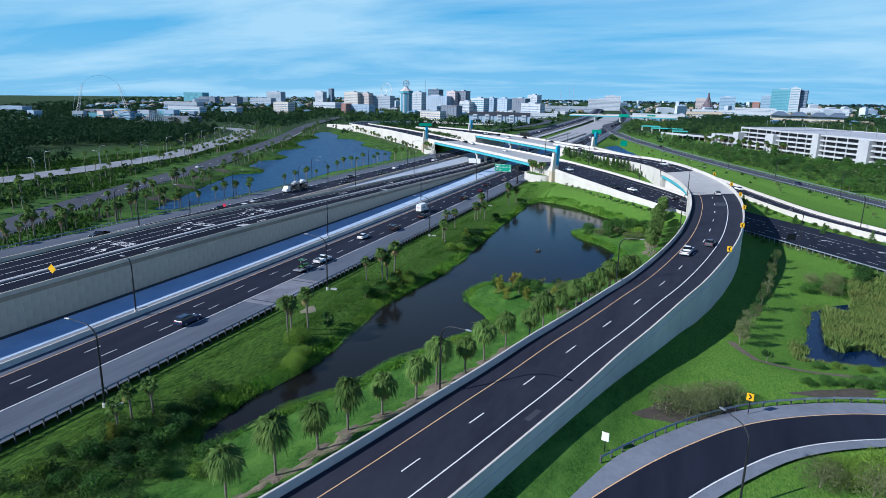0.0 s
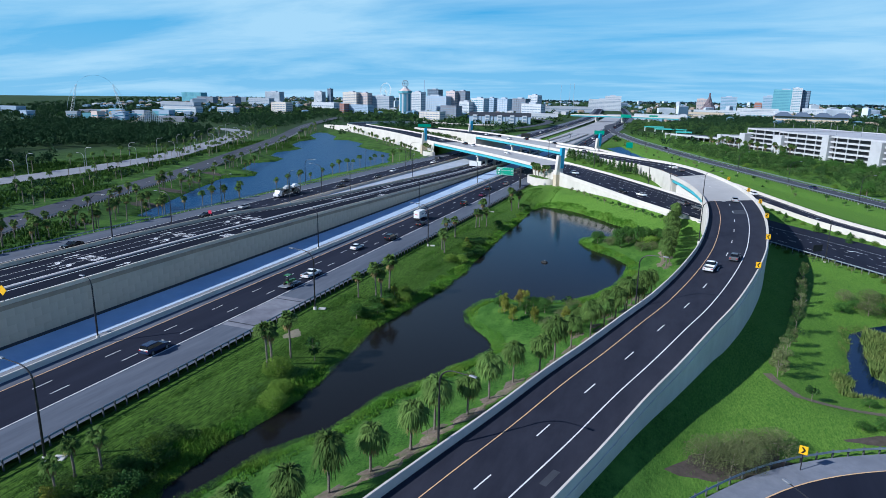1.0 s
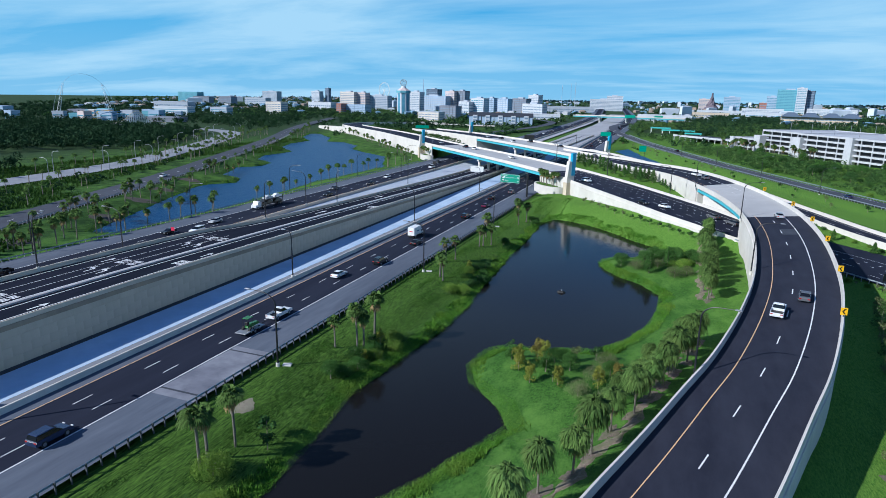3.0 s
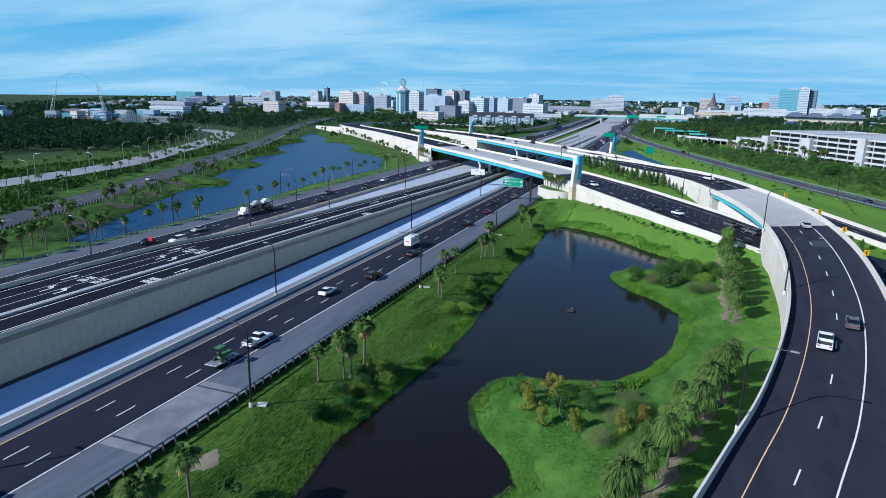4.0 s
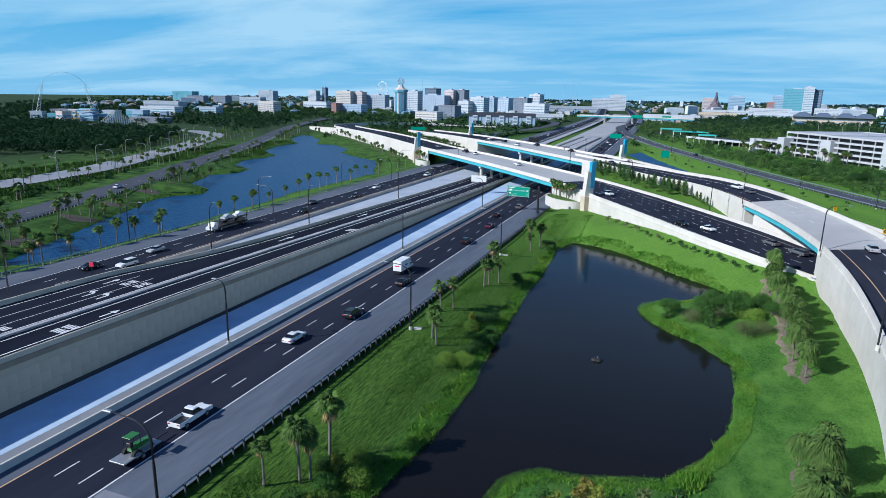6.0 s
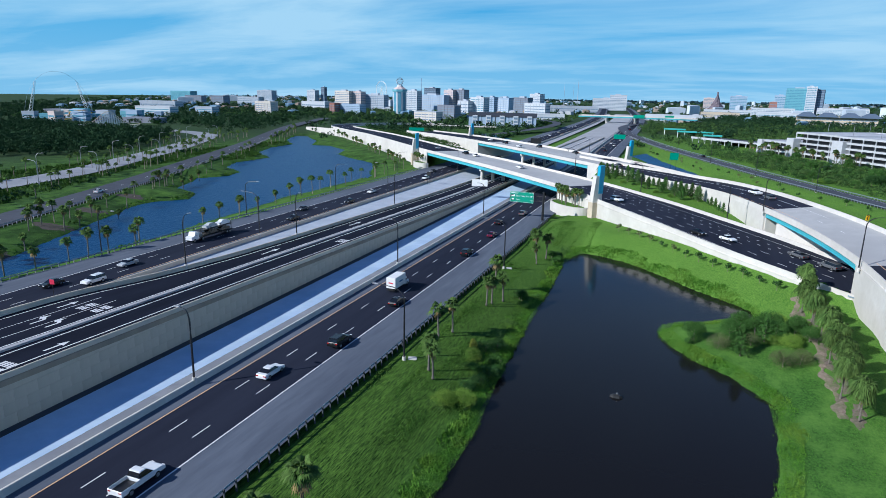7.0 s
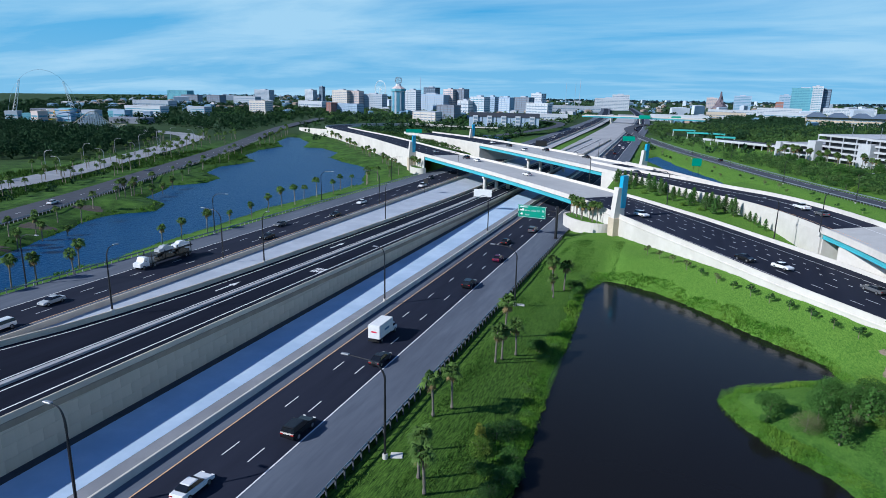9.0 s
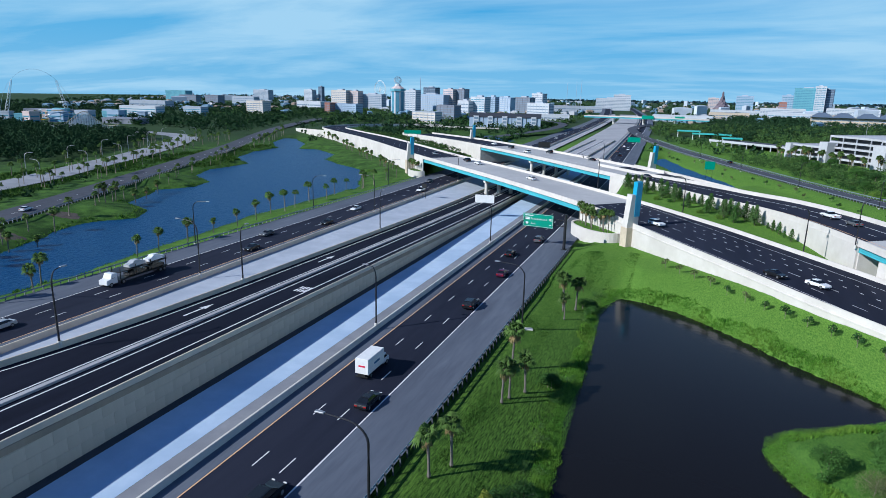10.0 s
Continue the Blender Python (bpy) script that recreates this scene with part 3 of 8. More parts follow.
def spread(lo, hi, fine_lo, fine_hi, step):
    """Grid lines: even between fine_lo and fine_hi, widening outside."""
    mid = list(np.arange(fine_lo, fine_hi + step, step))
    up, d = [], step
    while (up[-1] if up else mid[-1]) < hi:
        d *= 1.22
        up.append((up[-1] if up else mid[-1]) + d)
    down, d = [], step
    while (down[-1] if down else mid[0]) > lo:
        d *= 1.22
        down.append((down[-1] if down else mid[0]) - d)
    return np.array(down[::-1] + mid + up)


gx, gy = spread(-9000, 9000, -330, 110, 1.6), spread(-1500, 16000, 10, 560, 1.6)
GX, GY = np.meshgrid(gx, gy)
GZ = ground_height(GX, GY)


def ground_at(x, y):
    """The ground's height at a place."""
    i, j = np.clip(np.searchsorted(gx, x) - 1, 0, len(gx) - 2), np.clip(np.searchsorted(gy, y) - 1, 0, len(gy) - 2)
    u, v = (x - gx[i]) / (gx[i + 1] - gx[i]), (y - gy[j]) / (gy[j + 1] - gy[j])
    return float((GZ[j, i] * (1 - u) + GZ[j, i + 1] * u) * (1 - v) + (GZ[j + 1, i] * (1 - u) + GZ[j + 1, i + 1] * u) * v)


def build_ground():
    me = bpy.data.meshes.new("ground")
    ny, nx = GX.shape
    co = np.column_stack([GX.ravel(), GY.ravel(), GZ.ravel()]).astype(np.float32)
    idx = np.arange(ny * nx).reshape(ny, nx)
    quads = np.column_stack([idx[:-1, :-1].ravel(), idx[:-1, 1:].ravel(), idx[1:, 1:].ravel(), idx[1:, :-1].ravel()]).astype(np.int32)
    me.vertices.add(len(co)); me.vertices.foreach_set("co", co.ravel())
    me.loops.add(quads.size); me.loops.foreach_set("vertex_index", quads.ravel())
    me.polygons.add(len(quads)); me.polygons.foreach_set("loop_start", np.arange(0, quads.size, 4, dtype=np.int32))
    me.update(calc_edges=True)
    me.polygons.foreach_set("use_smooth", [True] * len(quads))
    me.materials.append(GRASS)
    structure(new("ground", me), "mown green grass, banks and far flat land")


build_ground()
for level, poly in PONDS:
    xs, ys = [p[0] for p in poly], [p[1] for p in poly]
    a, b, c, d = min(xs) - 4, max(xs) + 4, min(ys) - 4, max(ys) + 4
    structure(mesh("water", [(a, c, level), (b, c, level), (b, d, level), (a, d, level)], [(0, 1, 2, 3)], WATER_MARSH if poly[0][0] > 0 else WATER if poly[0][0] > -60 and level < -2.9 else WATER_SKY_BLUE), "still dark pond water that mirrors the sky")

# ---- the highway, both ways, and the raised express lanes between ----
HL = HIGHWAY.length
Z0, Z1 = 0.0, HL
ribbon("road_near_lanes", HIGHWAY, Z0, Z1, -90.4, -80.6, ASPHALT, 0.0, "new black asphalt highway lanes")
ribbon("road_near_shoulder", HIGHWAY, Z0, Z1, -80.6, -73.0, ASPHALT_WORN, 0.0, "grey worn asphalt shoulder")
ribbon("road_near_inner_shoulder", HIGHWAY, Z0, Z1, -92.85, -90.4, ASPHALT_WORN, 0.0, "grey worn asphalt inner shoulder")
ribbon("road_far_lanes", HIGHWAY, Z0, Z1, -154.6, -143.6, ASPHALT, 0.0, "new black asphalt highway lanes")
ribbon("road_far_shoulder", HIGHWAY, Z0, Z1, -162.6, -154.6, ASPHALT_WORN, 0.0, "grey worn asphalt shoulder")
ribbon("road_far_inner_shoulder", HIGHWAY, Z0, Z1, -143.6, -140.4, ASPHALT_WORN, 0.0, "grey worn asphalt inner shoulder")
marks("lane_dashes_near", HIGHWAY, 10.4, 1400, (-83.6, -87.1), WHITE_LINE, dash=(3.05, 12.19))
marks("lane_dashes_far", HIGHWAY, 9.5, 1400, (-147.2, -150.9), WHITE_LINE, dash=(3.05, 12.19))
marks("edge_line_white", HIGHWAY, 0, 1500, (-80.6, -154.5), WHITE_LINE, width=0.2)
marks("edge_line_yellow", HIGHWAY, 0, 1500, (-90.4, -143.7), YELLOW_LINE, width=0.16)
barrier("barrier_near", HIGHWAY, Z0, 1500, -93.0, CONCRETE, 0.85)
barrier("barrier_far", HIGHWAY, Z0, 1500, -140.0, CONCRETE_CAP)
ribbon("median_slab_near", HIGHWAY, Z0, 560, -104.0, -96.1, SLAB_SHADE_BLUE, 0.02, "pale concrete slab between barrier and wall")
ribbon("median_strip_near", HIGHWAY, Z0, 1500, -96.1, -92.85, STRIP, 0.0, "grey strip beside the barrier")
ribbon("median_slab_far", HIGHWAY, Z0, 560, -139.7, -121.5, CONCRETE_FAR, 0.02, "pale concrete slab between barrier and wall")
ribbon("median_concrete_near", HIGHWAY, 560, 1500, -124.0, -96.1, CONCRETE_OLD, 0.02, "wide pale concrete between the carriageways")
ribbon("median_concrete_far", HIGHWAY, 560, 1500, -139.7, -132.5, CONCRETE_OLD, 0.02, "pale concrete beside the far lanes")
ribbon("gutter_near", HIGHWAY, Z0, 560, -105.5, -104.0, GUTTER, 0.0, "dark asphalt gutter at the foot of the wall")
EL = EXPRESS.length
express_left = lambda d: lambda s: d + float(np.interp(s, (195, 203, 217, 226, 240, 257), (-11.6, -11.1, -7.9, -6.8, -5.8, -5.4)))
ribbon("express_lanes", EXPRESS, 0, 520, express_left(0), 11.15, ASPHALT_EXPRESS, 0.0, "black asphalt express lanes with white arrows")
ribbon("express_concrete", EXPRESS, 520, EL, express_left(0), 11.15, CONCRETE_OLD, 0.0, "pale concrete express lanes past the overpasses")
structure(mesh("express_barrier_near", *sweep(EXPRESS, EXPRESS.cut(0, EL), [(11.1, -0.1), (11.16, 0.25), (11.23, 1.1), (11.26, 1.14), (11.46, 1.14), (11.49, 1.1), (11.5, 0.4), (11.5, -0.1)], True), CONCRETE_CAP), "beige cast concrete barrier on top of the express wall")
# coping band, darker and browner than the barrier above it
structure(mesh("express_coping", *sweep(EXPRESS, EXPRESS.cut(0, EL), [(11.3, -0.4), (11.3, 0.4), (11.58, 0.4), (11.62, 0.36), (11.62, -0.36), (11.58, -0.4)], True), COPING), "brown concrete coping along the express wall")
structure(mesh("express_barrier_far", *sweep(EXPRESS, EXPRESS.cut(0, EL), [(express_left(-0.35), -0.1), (express_left(-0.3), 0.85), (express_left(-0.05), 0.85), (express_left(0.05), -0.1)], True), CONCRETE_CAP), "low concrete barrier")
structure(mesh("express_median", *sweep(EXPRESS, EXPRESS.cut(0, EL), [(1.4, -0.05), (1.45, 0.3), (2.25, 0.3), (2.3, -0.05)], True), CONCRETE_OLD), "low grey concrete median kerb")
retaining_wall("wall_express_near", EXPRESS, 0, 460, 11.15, 0.4, -0.6, EXPRESS_WALL, top=-0.05)
structure(mesh("wall_express_far", *sweep(EXPRESS, EXPRESS.cut(0, 460), [(express_left(-0.3), -0.6), (express_left(-0.3), -0.05), (express_left(0.1), -0.05), (express_left(0.1), -0.6)], True, (True, False, False, True)), CONCRETE_WALL), "pale concrete retaining wall")
marks("express_lines_white", EXPRESS, 0, EL, (7.9, 3.3, 0.5), WHITE_LINE, width=0.24)
ribbon("express_left_line", EXPRESS, 0, 520, express_left(1.2), express_left(1.42), WHITE_LINE, 0.03, "white painted edge line")
marks("express_toll_lines", EXPRESS, 0, 204, (-2.8, -6.3), WHITE_LINE, width=0.15)

ribbon("shoulder_repair", HIGHWAY, 139, 157, -80.3, -73.1, CONCRETE_REPAIR, 0.015, "pale repaired concrete stretch of the shoulder")
ribbon("shoulder_joint", HIGHWAY, 140.6, 141.0, -80.3, -73.1, GUTTER, 0.03, "dark joint across the shoulder")
ribbon("shoulder_joint", HIGHWAY, 155.2, 155.6, -80.3, -73.1, GUTTER, 0.03, "dark joint across the shoulder")

# ---- the curved ramp, its walls and its bridge over the arterial ----
RL = RAMP.length
NARROW = [RAMP.near(-21, 329), RAMP.near(-58, 372)]        # the roadway is wider before this stretch
ramp_left = lambda d: lambda s: d - 7.1 + 0.4 * float(ramp01(s, *NARROW))
ramp_right = lambda d: lambda s: d + 6.9 - 0.65 * float(ramp01(s, *NARROW))
S_A, S_B = RAMP.near(8.4, 229), RAMP.near(-3.6, 287)      # the bridge's ends
ribbon("ramp_lanes", RAMP, 0, S_A - 2, ramp_left(0.2), ramp_right(-0.15), ASPHALT_RAMP, 0.0, "black asphalt of the curved flyover ramp")
ribbon("ramp_bridge_deck", RAMP, S_A - 2, S_B + 2, -6.9, 6.9, DECK, 0.0, "pale concrete deck of the ramp bridge")
ribbon("ramp_far_lanes", RAMP, S_B + 2, RAMP.near(-66.5, 381), ramp_left(0.2), ramp_right(-0.1), ASPHALT, 0.0, "black asphalt of the ramp past its bridge")
marks("ramp_dashes", RAMP, 4.7, RL, (-0.5,), WHITE_LINE, dash=(3.05, 12.19), width=0.17)
marks("ramp_yellow", RAMP, 0, RL, (-3.95,), YELLOW_LINE, width=0.13)
marks("ramp_white", RAMP, 0, RL, (2.95,), WHITE_LINE, width=0.18)
barrier("ramp_parapet_left", RAMP, 0, RL, ramp_left(0), PARAPET, 1.02, low=-0.4)
barrier("ramp_parapet_right", RAMP, 0, RAMP.near(-86, 404), ramp_right(0), PARAPET, 1.02, low=-0.4)
retaining_wall("wall_ramp_left", RAMP, 0, S_A, ramp_left(-0.25), 0.5, -2.2, PARAPET)
retaining_wall("wall_ramp_right", RAMP, 0, S_A, ramp_right(-0.25), 0.5, -2.2, PARAPET)
retaining_wall("wall_ramp_left_far", RAMP, S_B, RAMP.near(-66.5, 381) + 0.6, ramp_left(-0.25), 0.5, -2.2, PARAPET)
retaining_wall("wall_ramp_right_far", RAMP, S_B, RAMP.near(-66.5, 381) - 0.5, ramp_right(-0.25), 0.5, -2.2, CONCRETE_WALL)


# small dark rectangle near the ramp's right edge
s_m = RAMP.near(-16.5, 71)
ribbon("asphalt_stain", RAMP, s_m - 1.6, s_m + 1.4, 4.1, 4.9, GUTTER, 0.014, "dark stain on the ramp's asphalt")
ribbon("asphalt_patch", RAMP, RAMP.near(9, 207), RAMP.near(9, 213), -0.6, 3.0, GUTTER, 0.012, "darker patched asphalt on the ramp")


def bridge(name, line, s0, s1, left, right, depth, piers, label):
    """A bridge: deck slab, deep painted girders, abutment ends and piers with caps."""
    ob = thing(name, Matrix(), label, "bridge")
    cut = line.cut(s0, s1)
    mesh("deck", *sweep(line, cut, [(left, 0.03), (left, -0.35), (right, -0.35), (right, 0.03)], True), DECK, ob)
    n = max(3, int((right - left) / 4) + 1)
    for k in range(n):
        o = left + 0.25 + (right - left - 0.5) * k / (n - 1)
        w = 0.07 if 0 < k < n - 1 else 0.09
        prof = [(o - 0.35, -0.36), (o - 0.35, -0.46), (o - w, -0.5), (o - w, -depth + 0.12), (o - 0.35, -depth + 0.06), (o - 0.35, -depth), (o + 0.35, -depth), (o + 0.35, -depth + 0.06), (o + w, -depth + 0.12), (o + w, -0.5), (o + 0.35, -0.46), (o + 0.35, -0.36)]
        mesh("girder", *sweep(line, cut, prof, True), TEAL, ob, "teal painted steel girder")
    for s in piers:
        c, h = line.at(s, (left + right) / 2), line.heading(s)
        turn = pose(c.x, c.y, 0, 0, 0, h)
        top = c.z - depth - 0.02
        bm = box_mesh(left * 0.93 - (left + right) / 2, -0.9, top - 1.2, right * 0.93 - (left + right) / 2, 0.9, top, 0.12)
        cap = part("pier_cap", bm, CONCRETE, ob)
        cap.matrix_local = turn
        k = max(2, int((right - left) / 5))
        for i in range(k):
            o = (left + 1.8) + (right - left - 3.6) * i / (k - 1) - (left + right) / 2
            bm = bmesh.new()
            tube(bm, [(o, 0, -1.2), (o, 0, top - 1.1)], [0.75, 0.75], 14)
            col = part("column", bm, CONCRETE, ob, smooth=False)
            col.matrix_local = turn
    return ob


bridge("ramp_bridge", RAMP, S_A, S_B, -6.9, 6.9, 1.7, (), "curved ramp bridge with teal girders and pale deck")

c = RAMP.at(S_B + 0.4)
ob = part("abutment", box_mesh(-6.85, -0.7, -1.2, 6.85, 0.7, c.z - 2.5, 0.05), PARAPET, None)
ob.matrix_world = pose(c.x, c.y, 0, 0, 0, RAMP.heading(S_B))
structure(ob, "pale concrete abutment under the ramp bridge")


def coping(name, line, s0, s1, off, side):
    """A thin projecting band along a wall's top, under the parapet."""
    edge = lambda d: lambda s: off(s) + side * d
    structure(mesh(name, *sweep(line, line.cut(s0, s1), [(edge(-0.1), -0.5), (edge(-0.1), -0.16), (edge(0.34), -0.16), (edge(0.36), -0.2), (edge(0.36), -0.46), (edge(0.32), -0.5)], True), PARAPET), "thin projecting concrete band under the parapet")


coping("coping_ramp_left", RAMP, 0, S_A, ramp_left(0), -1)
coping("coping_ramp_right", RAMP, 0, S_A, ramp_right(0), 1)

# ---- the arterial road with its long overpass ----
arterial_edge = lambda d, side=1: lambda s: side * (10 + 1.9 * float(ramp01(s, 225, 262)) * (1 - float(ramp01(s, 295, 335))) + d)
A_R, A_B0, A_B1 = ARTERIAL.near(4, 243), ARTERIAL.near(-66.5, 323), ARTERIAL.near(-157, 417.5)
AL = ARTERIAL.length
ribbon("arterial_wide", ARTERIAL, 0, A_R, -10, 17, ASPHALT, 0.0, "black asphalt arterial road with turn lanes")
ribbon("arterial_lanes", ARTERIAL, A_R, A_B0, arterial_edge(0, -1), arterial_edge(0), ASPHALT, 0.0, "black asphalt arterial road climbing to the overpass")
ribbon("arterial_far_lanes", ARTERIAL, A_B1, AL, -10, 10, ASPHALT, 0.0, "black asphalt road past the overpass")
marks("arterial_dashes", ARTERIAL, 0, A_B0, (-5.2, -1.6), WHITE_LINE, dash=(3.05, 9.2))
marks("arterial_dots", ARTERIAL, 0, A_B0, (2.2, 5.2), WHITE_LINE, dash=(0.9, 3.6), width=0.25)
marks("arterial_edges", ARTERIAL, 0, A_B0, (-8.8, 8.4), WHITE_LINE)
marks("arterial_far_dashes", ARTERIAL, A_B1, AL, (-4, 0, 4), WHITE_LINE, dash=(3.05, 12.19))
barrier("arterial_parapet_left", ARTERIAL, A_R - 10, AL - 60, arterial_edge(0.2, -1), PARAPET, 1.0, low=-0.4)
barrier("arterial_parapet_right", ARTERIAL, A_R, AL, arterial_edge(0.2), PARAPET, 0.9, low=-0.4)
retaining_wall("wall_arterial", ARTERIAL, A_R - 6, A_B0, arterial_edge(0.45, -1), 0.5, -2.5, PARAPET)
coping("coping_arterial", ARTERIAL, A_R - 6, A_B0, arterial_edge(0.2, -1), -1)
retaining_wall("wall_arterial_far", ARTERIAL, A_B1, AL - 60, -10.45, 0.5, -2.5, PARAPET)
bridge("overpass_near", ARTERIAL, A_B0, A_B1, -10, 10, 1.9, (ARTERIAL.near(-113, 371),), "long overpass with pale deck, teal girders and round piers")

q = ARTERIAL.at(ARTERIAL.near(-300, 580), -10.45)
WEST_WALL = Line([(q.x, q.y, q.z + 0.9), (-345, 602, 4.8), (-370, 625, 3.6), (-394, 648, 1.8)], 4)
structure(mesh("wall_west_end", *sweep(WEST_WALL, WEST_WALL.cut(0, WEST_WALL.length), [(-0.25, -2.5), (-0.25, 0.0), (0.25, 0.0), (0.25, -2.5)], True, (True, False, False, True)), PARAPET), "pale concrete wall that tapers into the grass bank")

# the skewed wall under the ramp bridge, beside the arterial road
under = [q for q in ARTERIAL.cut(200, 320, 1.0) if (lambda p: abs(float(line_field(RAMP, np.array([p.x]), np.array([p.y]))[1][0])) < 7.1)(ARTERIAL.at(q, 13.2))]
structure(mesh("wall_under_ramp_bridge", *sweep(ARTERIAL, under, [(12.9, -1.0), (12.9, 7.9), (13.5, 7.9), (13.5, -1.0)], True, (True,) * 4), PARAPET), "pale concrete abutment wall under the ramp bridge")

# ---- the second overpass, which carries the ramp and the road beside it ----
B_0, B_1 = RAMP.near(-66.5, 381), RAMP.near(-152, 483)
bridge("overpass_far", RAMP, B_0, B_1, -6.5, 17.5, 1.9, (RAMP.near(-112, 437),), "second overpass with pale deck and teal girders")
ribbon("overpass_far_road", RAMP, B_1, RL, -6.5, 17.5, ASPHALT, 0.0, "black asphalt past the second overpass")
barrier("overpass_far_parapet", RAMP, B_0, RL, 17.6, PARAPET, 1.02, low=-0.4)
retaining_wall("wall_overpass_far", RAMP, B_1, RL, -6.95, 0.5, -2.2, PARAPET)
for s_a, sign in ((B_0, 1), (B_1, -1)):
    c = RAMP.at(s_a, 5.5)
    ob = part("abutment", box_mesh(-12.4, -0.6, -1.2, 12.4, 0.6, c.z - 1.95, 0.05), CONCRETE, None)
    ob.matrix_world = pose(c.x, c.y, 0, 0, 0, RAMP.heading(s_a)) @ pose(0, -0.2 * sign, 0)
    structure(ob, "pale concrete abutment under the overpass end")
QL = RISING.near(-68, 411)
ribbon("rising_lanes", RISING, 0, QL, -4.6, 4.6, ASPHALT, 0.0, "black asphalt two-lane road rising beside the ramp")
barrier("rising_parapet_left", RISING, 0, RISING.near(-30, 367), -4.8, PARAPET, 1.0, low=-1.2)
barrier("rising_parapet_right", RISING, 0, QL, 4.8, PARAPET, 1.0, low=-1.2)
retaining_wall("wall_rising_left", RISING, RISING.near(20, 292), QL, -5.05, 0.5, -2.5, PARAPET)
retaining_wall("wall_rising_right", RISING, RISING.near(20, 292), QL, 4.55, 0.5, -2.5, PARAPET)
marks("rising_lines", RISING, 0, QL, (-3.4, 3.4), WHITE_LINE)
marks("rising_dashes", RISING, 0, QL, (0,), WHITE_LINE, dash=(3.05, 12.19))

# ---- the other roads ----
for name, line, half, mat in (("frontage_road", FRONTAGE, 6.5, ASPHALT_OLD), ("old_concrete_road", OLD_ROAD, 9, OLD_SLAB), ("east_road", EAST_ROAD, 5.5, ASPHALT_OLD)):
    ribbon(name, line, 0, line.length, -half, half, mat, 0.0, "long side road through the grass")
marks("frontage_dashes", FRONTAGE, 0, 700, (0,), WHITE_LINE, dash=(3.05, 12.19))
marks("east_lines", EAST_ROAD, 0, 700, (-3.8, 3.8), WHITE_LINE)
ribbon("loop_lane", LOOP, 0, LOOP.length, -5.2, 1.4, ASPHALT, 0.0, "black asphalt loop ramp lane")
ribbon("loop_outer_shoulder", LOOP, 0, LOOP.length, lambda s: -6.6 - 1.8 * float(ramp01(s, 36, 50)), -5.2, SHOULDER_PALE, 0.0, "grey loop ramp shoulder")
ribbon("loop_inner_shoulder", LOOP, 0, LOOP.length, 1.4, 3.0, SHOULDER_PALE, 0.0, "grey loop ramp shoulder")
marks("loop_yellow", LOOP, 0, LOOP.length, (-5.1,), YELLOW_LINE, width=0.16)
marks("loop_white", LOOP, 0, LOOP.length, (1.3,), WHITE_LINE, width=0.2)


# ---- the roads' continuation to the south ----
HIGHWAY_SOUTH = Line([(0, -700), (0, -400), (0, -40)], 20)
for name, a, b, mat, dz in (("road_south_near", -92.8, -73.0, ASPHALT, 0.0), ("road_south_slab", -105.9, -93.2, SLAB_SHADE_BLUE, 0.0), ("road_south_far", -162.6, -140.4, ASPHALT, 0.0)):
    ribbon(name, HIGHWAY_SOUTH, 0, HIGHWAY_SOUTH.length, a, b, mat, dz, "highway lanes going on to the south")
EXPRESS_SOUTH = Line([(-117, -700, 6.3), (-117, -400, 6.3), (-117, -40, 6.3)], 20)
ribbon("express_south", EXPRESS_SOUTH, 0, EXPRESS_SOUTH.length, -11.6, 11.15, ASPHALT, 0.0, "raised express lanes going on to the south")
retaining_wall("wall_express_south", EXPRESS_SOUTH, 0, EXPRESS_SOUTH.length, 11.15, 0.4, -0.6, top=-0.05)
RAMP_SOUTH = Line([(-66, -400, 1.0), (-62, -220, 1.5), (-52, -70, 2.6), (-41, -10, 2.8)], 8)
ribbon("ramp_south", RAMP_SOUTH, 0, RAMP_SOUTH.length, -6.9, 6.75, ASPHALT, 0.0, "black asphalt ramp going on to the south")
for off in (-7.1, 6.9):
    barrier("ramp_south_parapet", RAMP_SOUTH, 0, RAMP_SOUTH.length, off, PARAPET, 1.02, low=-0.4)
    retaining_wall("wall_ramp_south", RAMP_SOUTH, 0, RAMP_SOUTH.length, off - 0.25, 0.5, -2.2)
LOOP_SOUTH = Line([(-50, -400, 0.6), (-46, -220, 0.8), (-28, -60, 1.0), (-12, 20, 1.0)], 8)
ribbon("loop_south", LOOP_SOUTH, 0, LOOP_SOUTH.length, -8.4, 3.0, ASPHALT, 0.0, "black asphalt loop lane going on to the south")

# ---- more materials ----
def leaf_material(name, dark, light, spot, vary=0.35):
    m = material(name, dark, light, 0.8, 0.85, 0.0, spot, 0.15, 0.6, vary=vary, spec=0.08)
    b = m.node_tree.nodes["Principled BSDF"]
    b.inputs["Subsurface Weight"].default_value = 0.0
    return m


LEAF_WOODS = leaf_material("leaves_woods", (0.009, 0.032, 0.014), (0.034, 0.075, 0.03), (0.022, 0.05, 0.022), 0.22)
LEAF_DARK = leaf_material("leaves_dark", (0.017, 0.056, 0.016), (0.055, 0.125, 0.034), (0.04, 0.095, 0.026))
LEAF_MIXED = leaf_material("leaves_mixed", (0.024, 0.068, 0.02), (0.085, 0.16, 0.045), (0.1, 0.15, 0.04), 0.5)
LEAF_MID = leaf_material("leaves_mid", (0.028, 0.085, 0.018), (0.075, 0.165, 0.035), (0.06, 0.13, 0.03))
LEAF_LIGHT = leaf_material("leaves_light", (0.055, 0.125, 0.02), (0.135, 0.23, 0.035), (0.16, 0.21, 0.04))
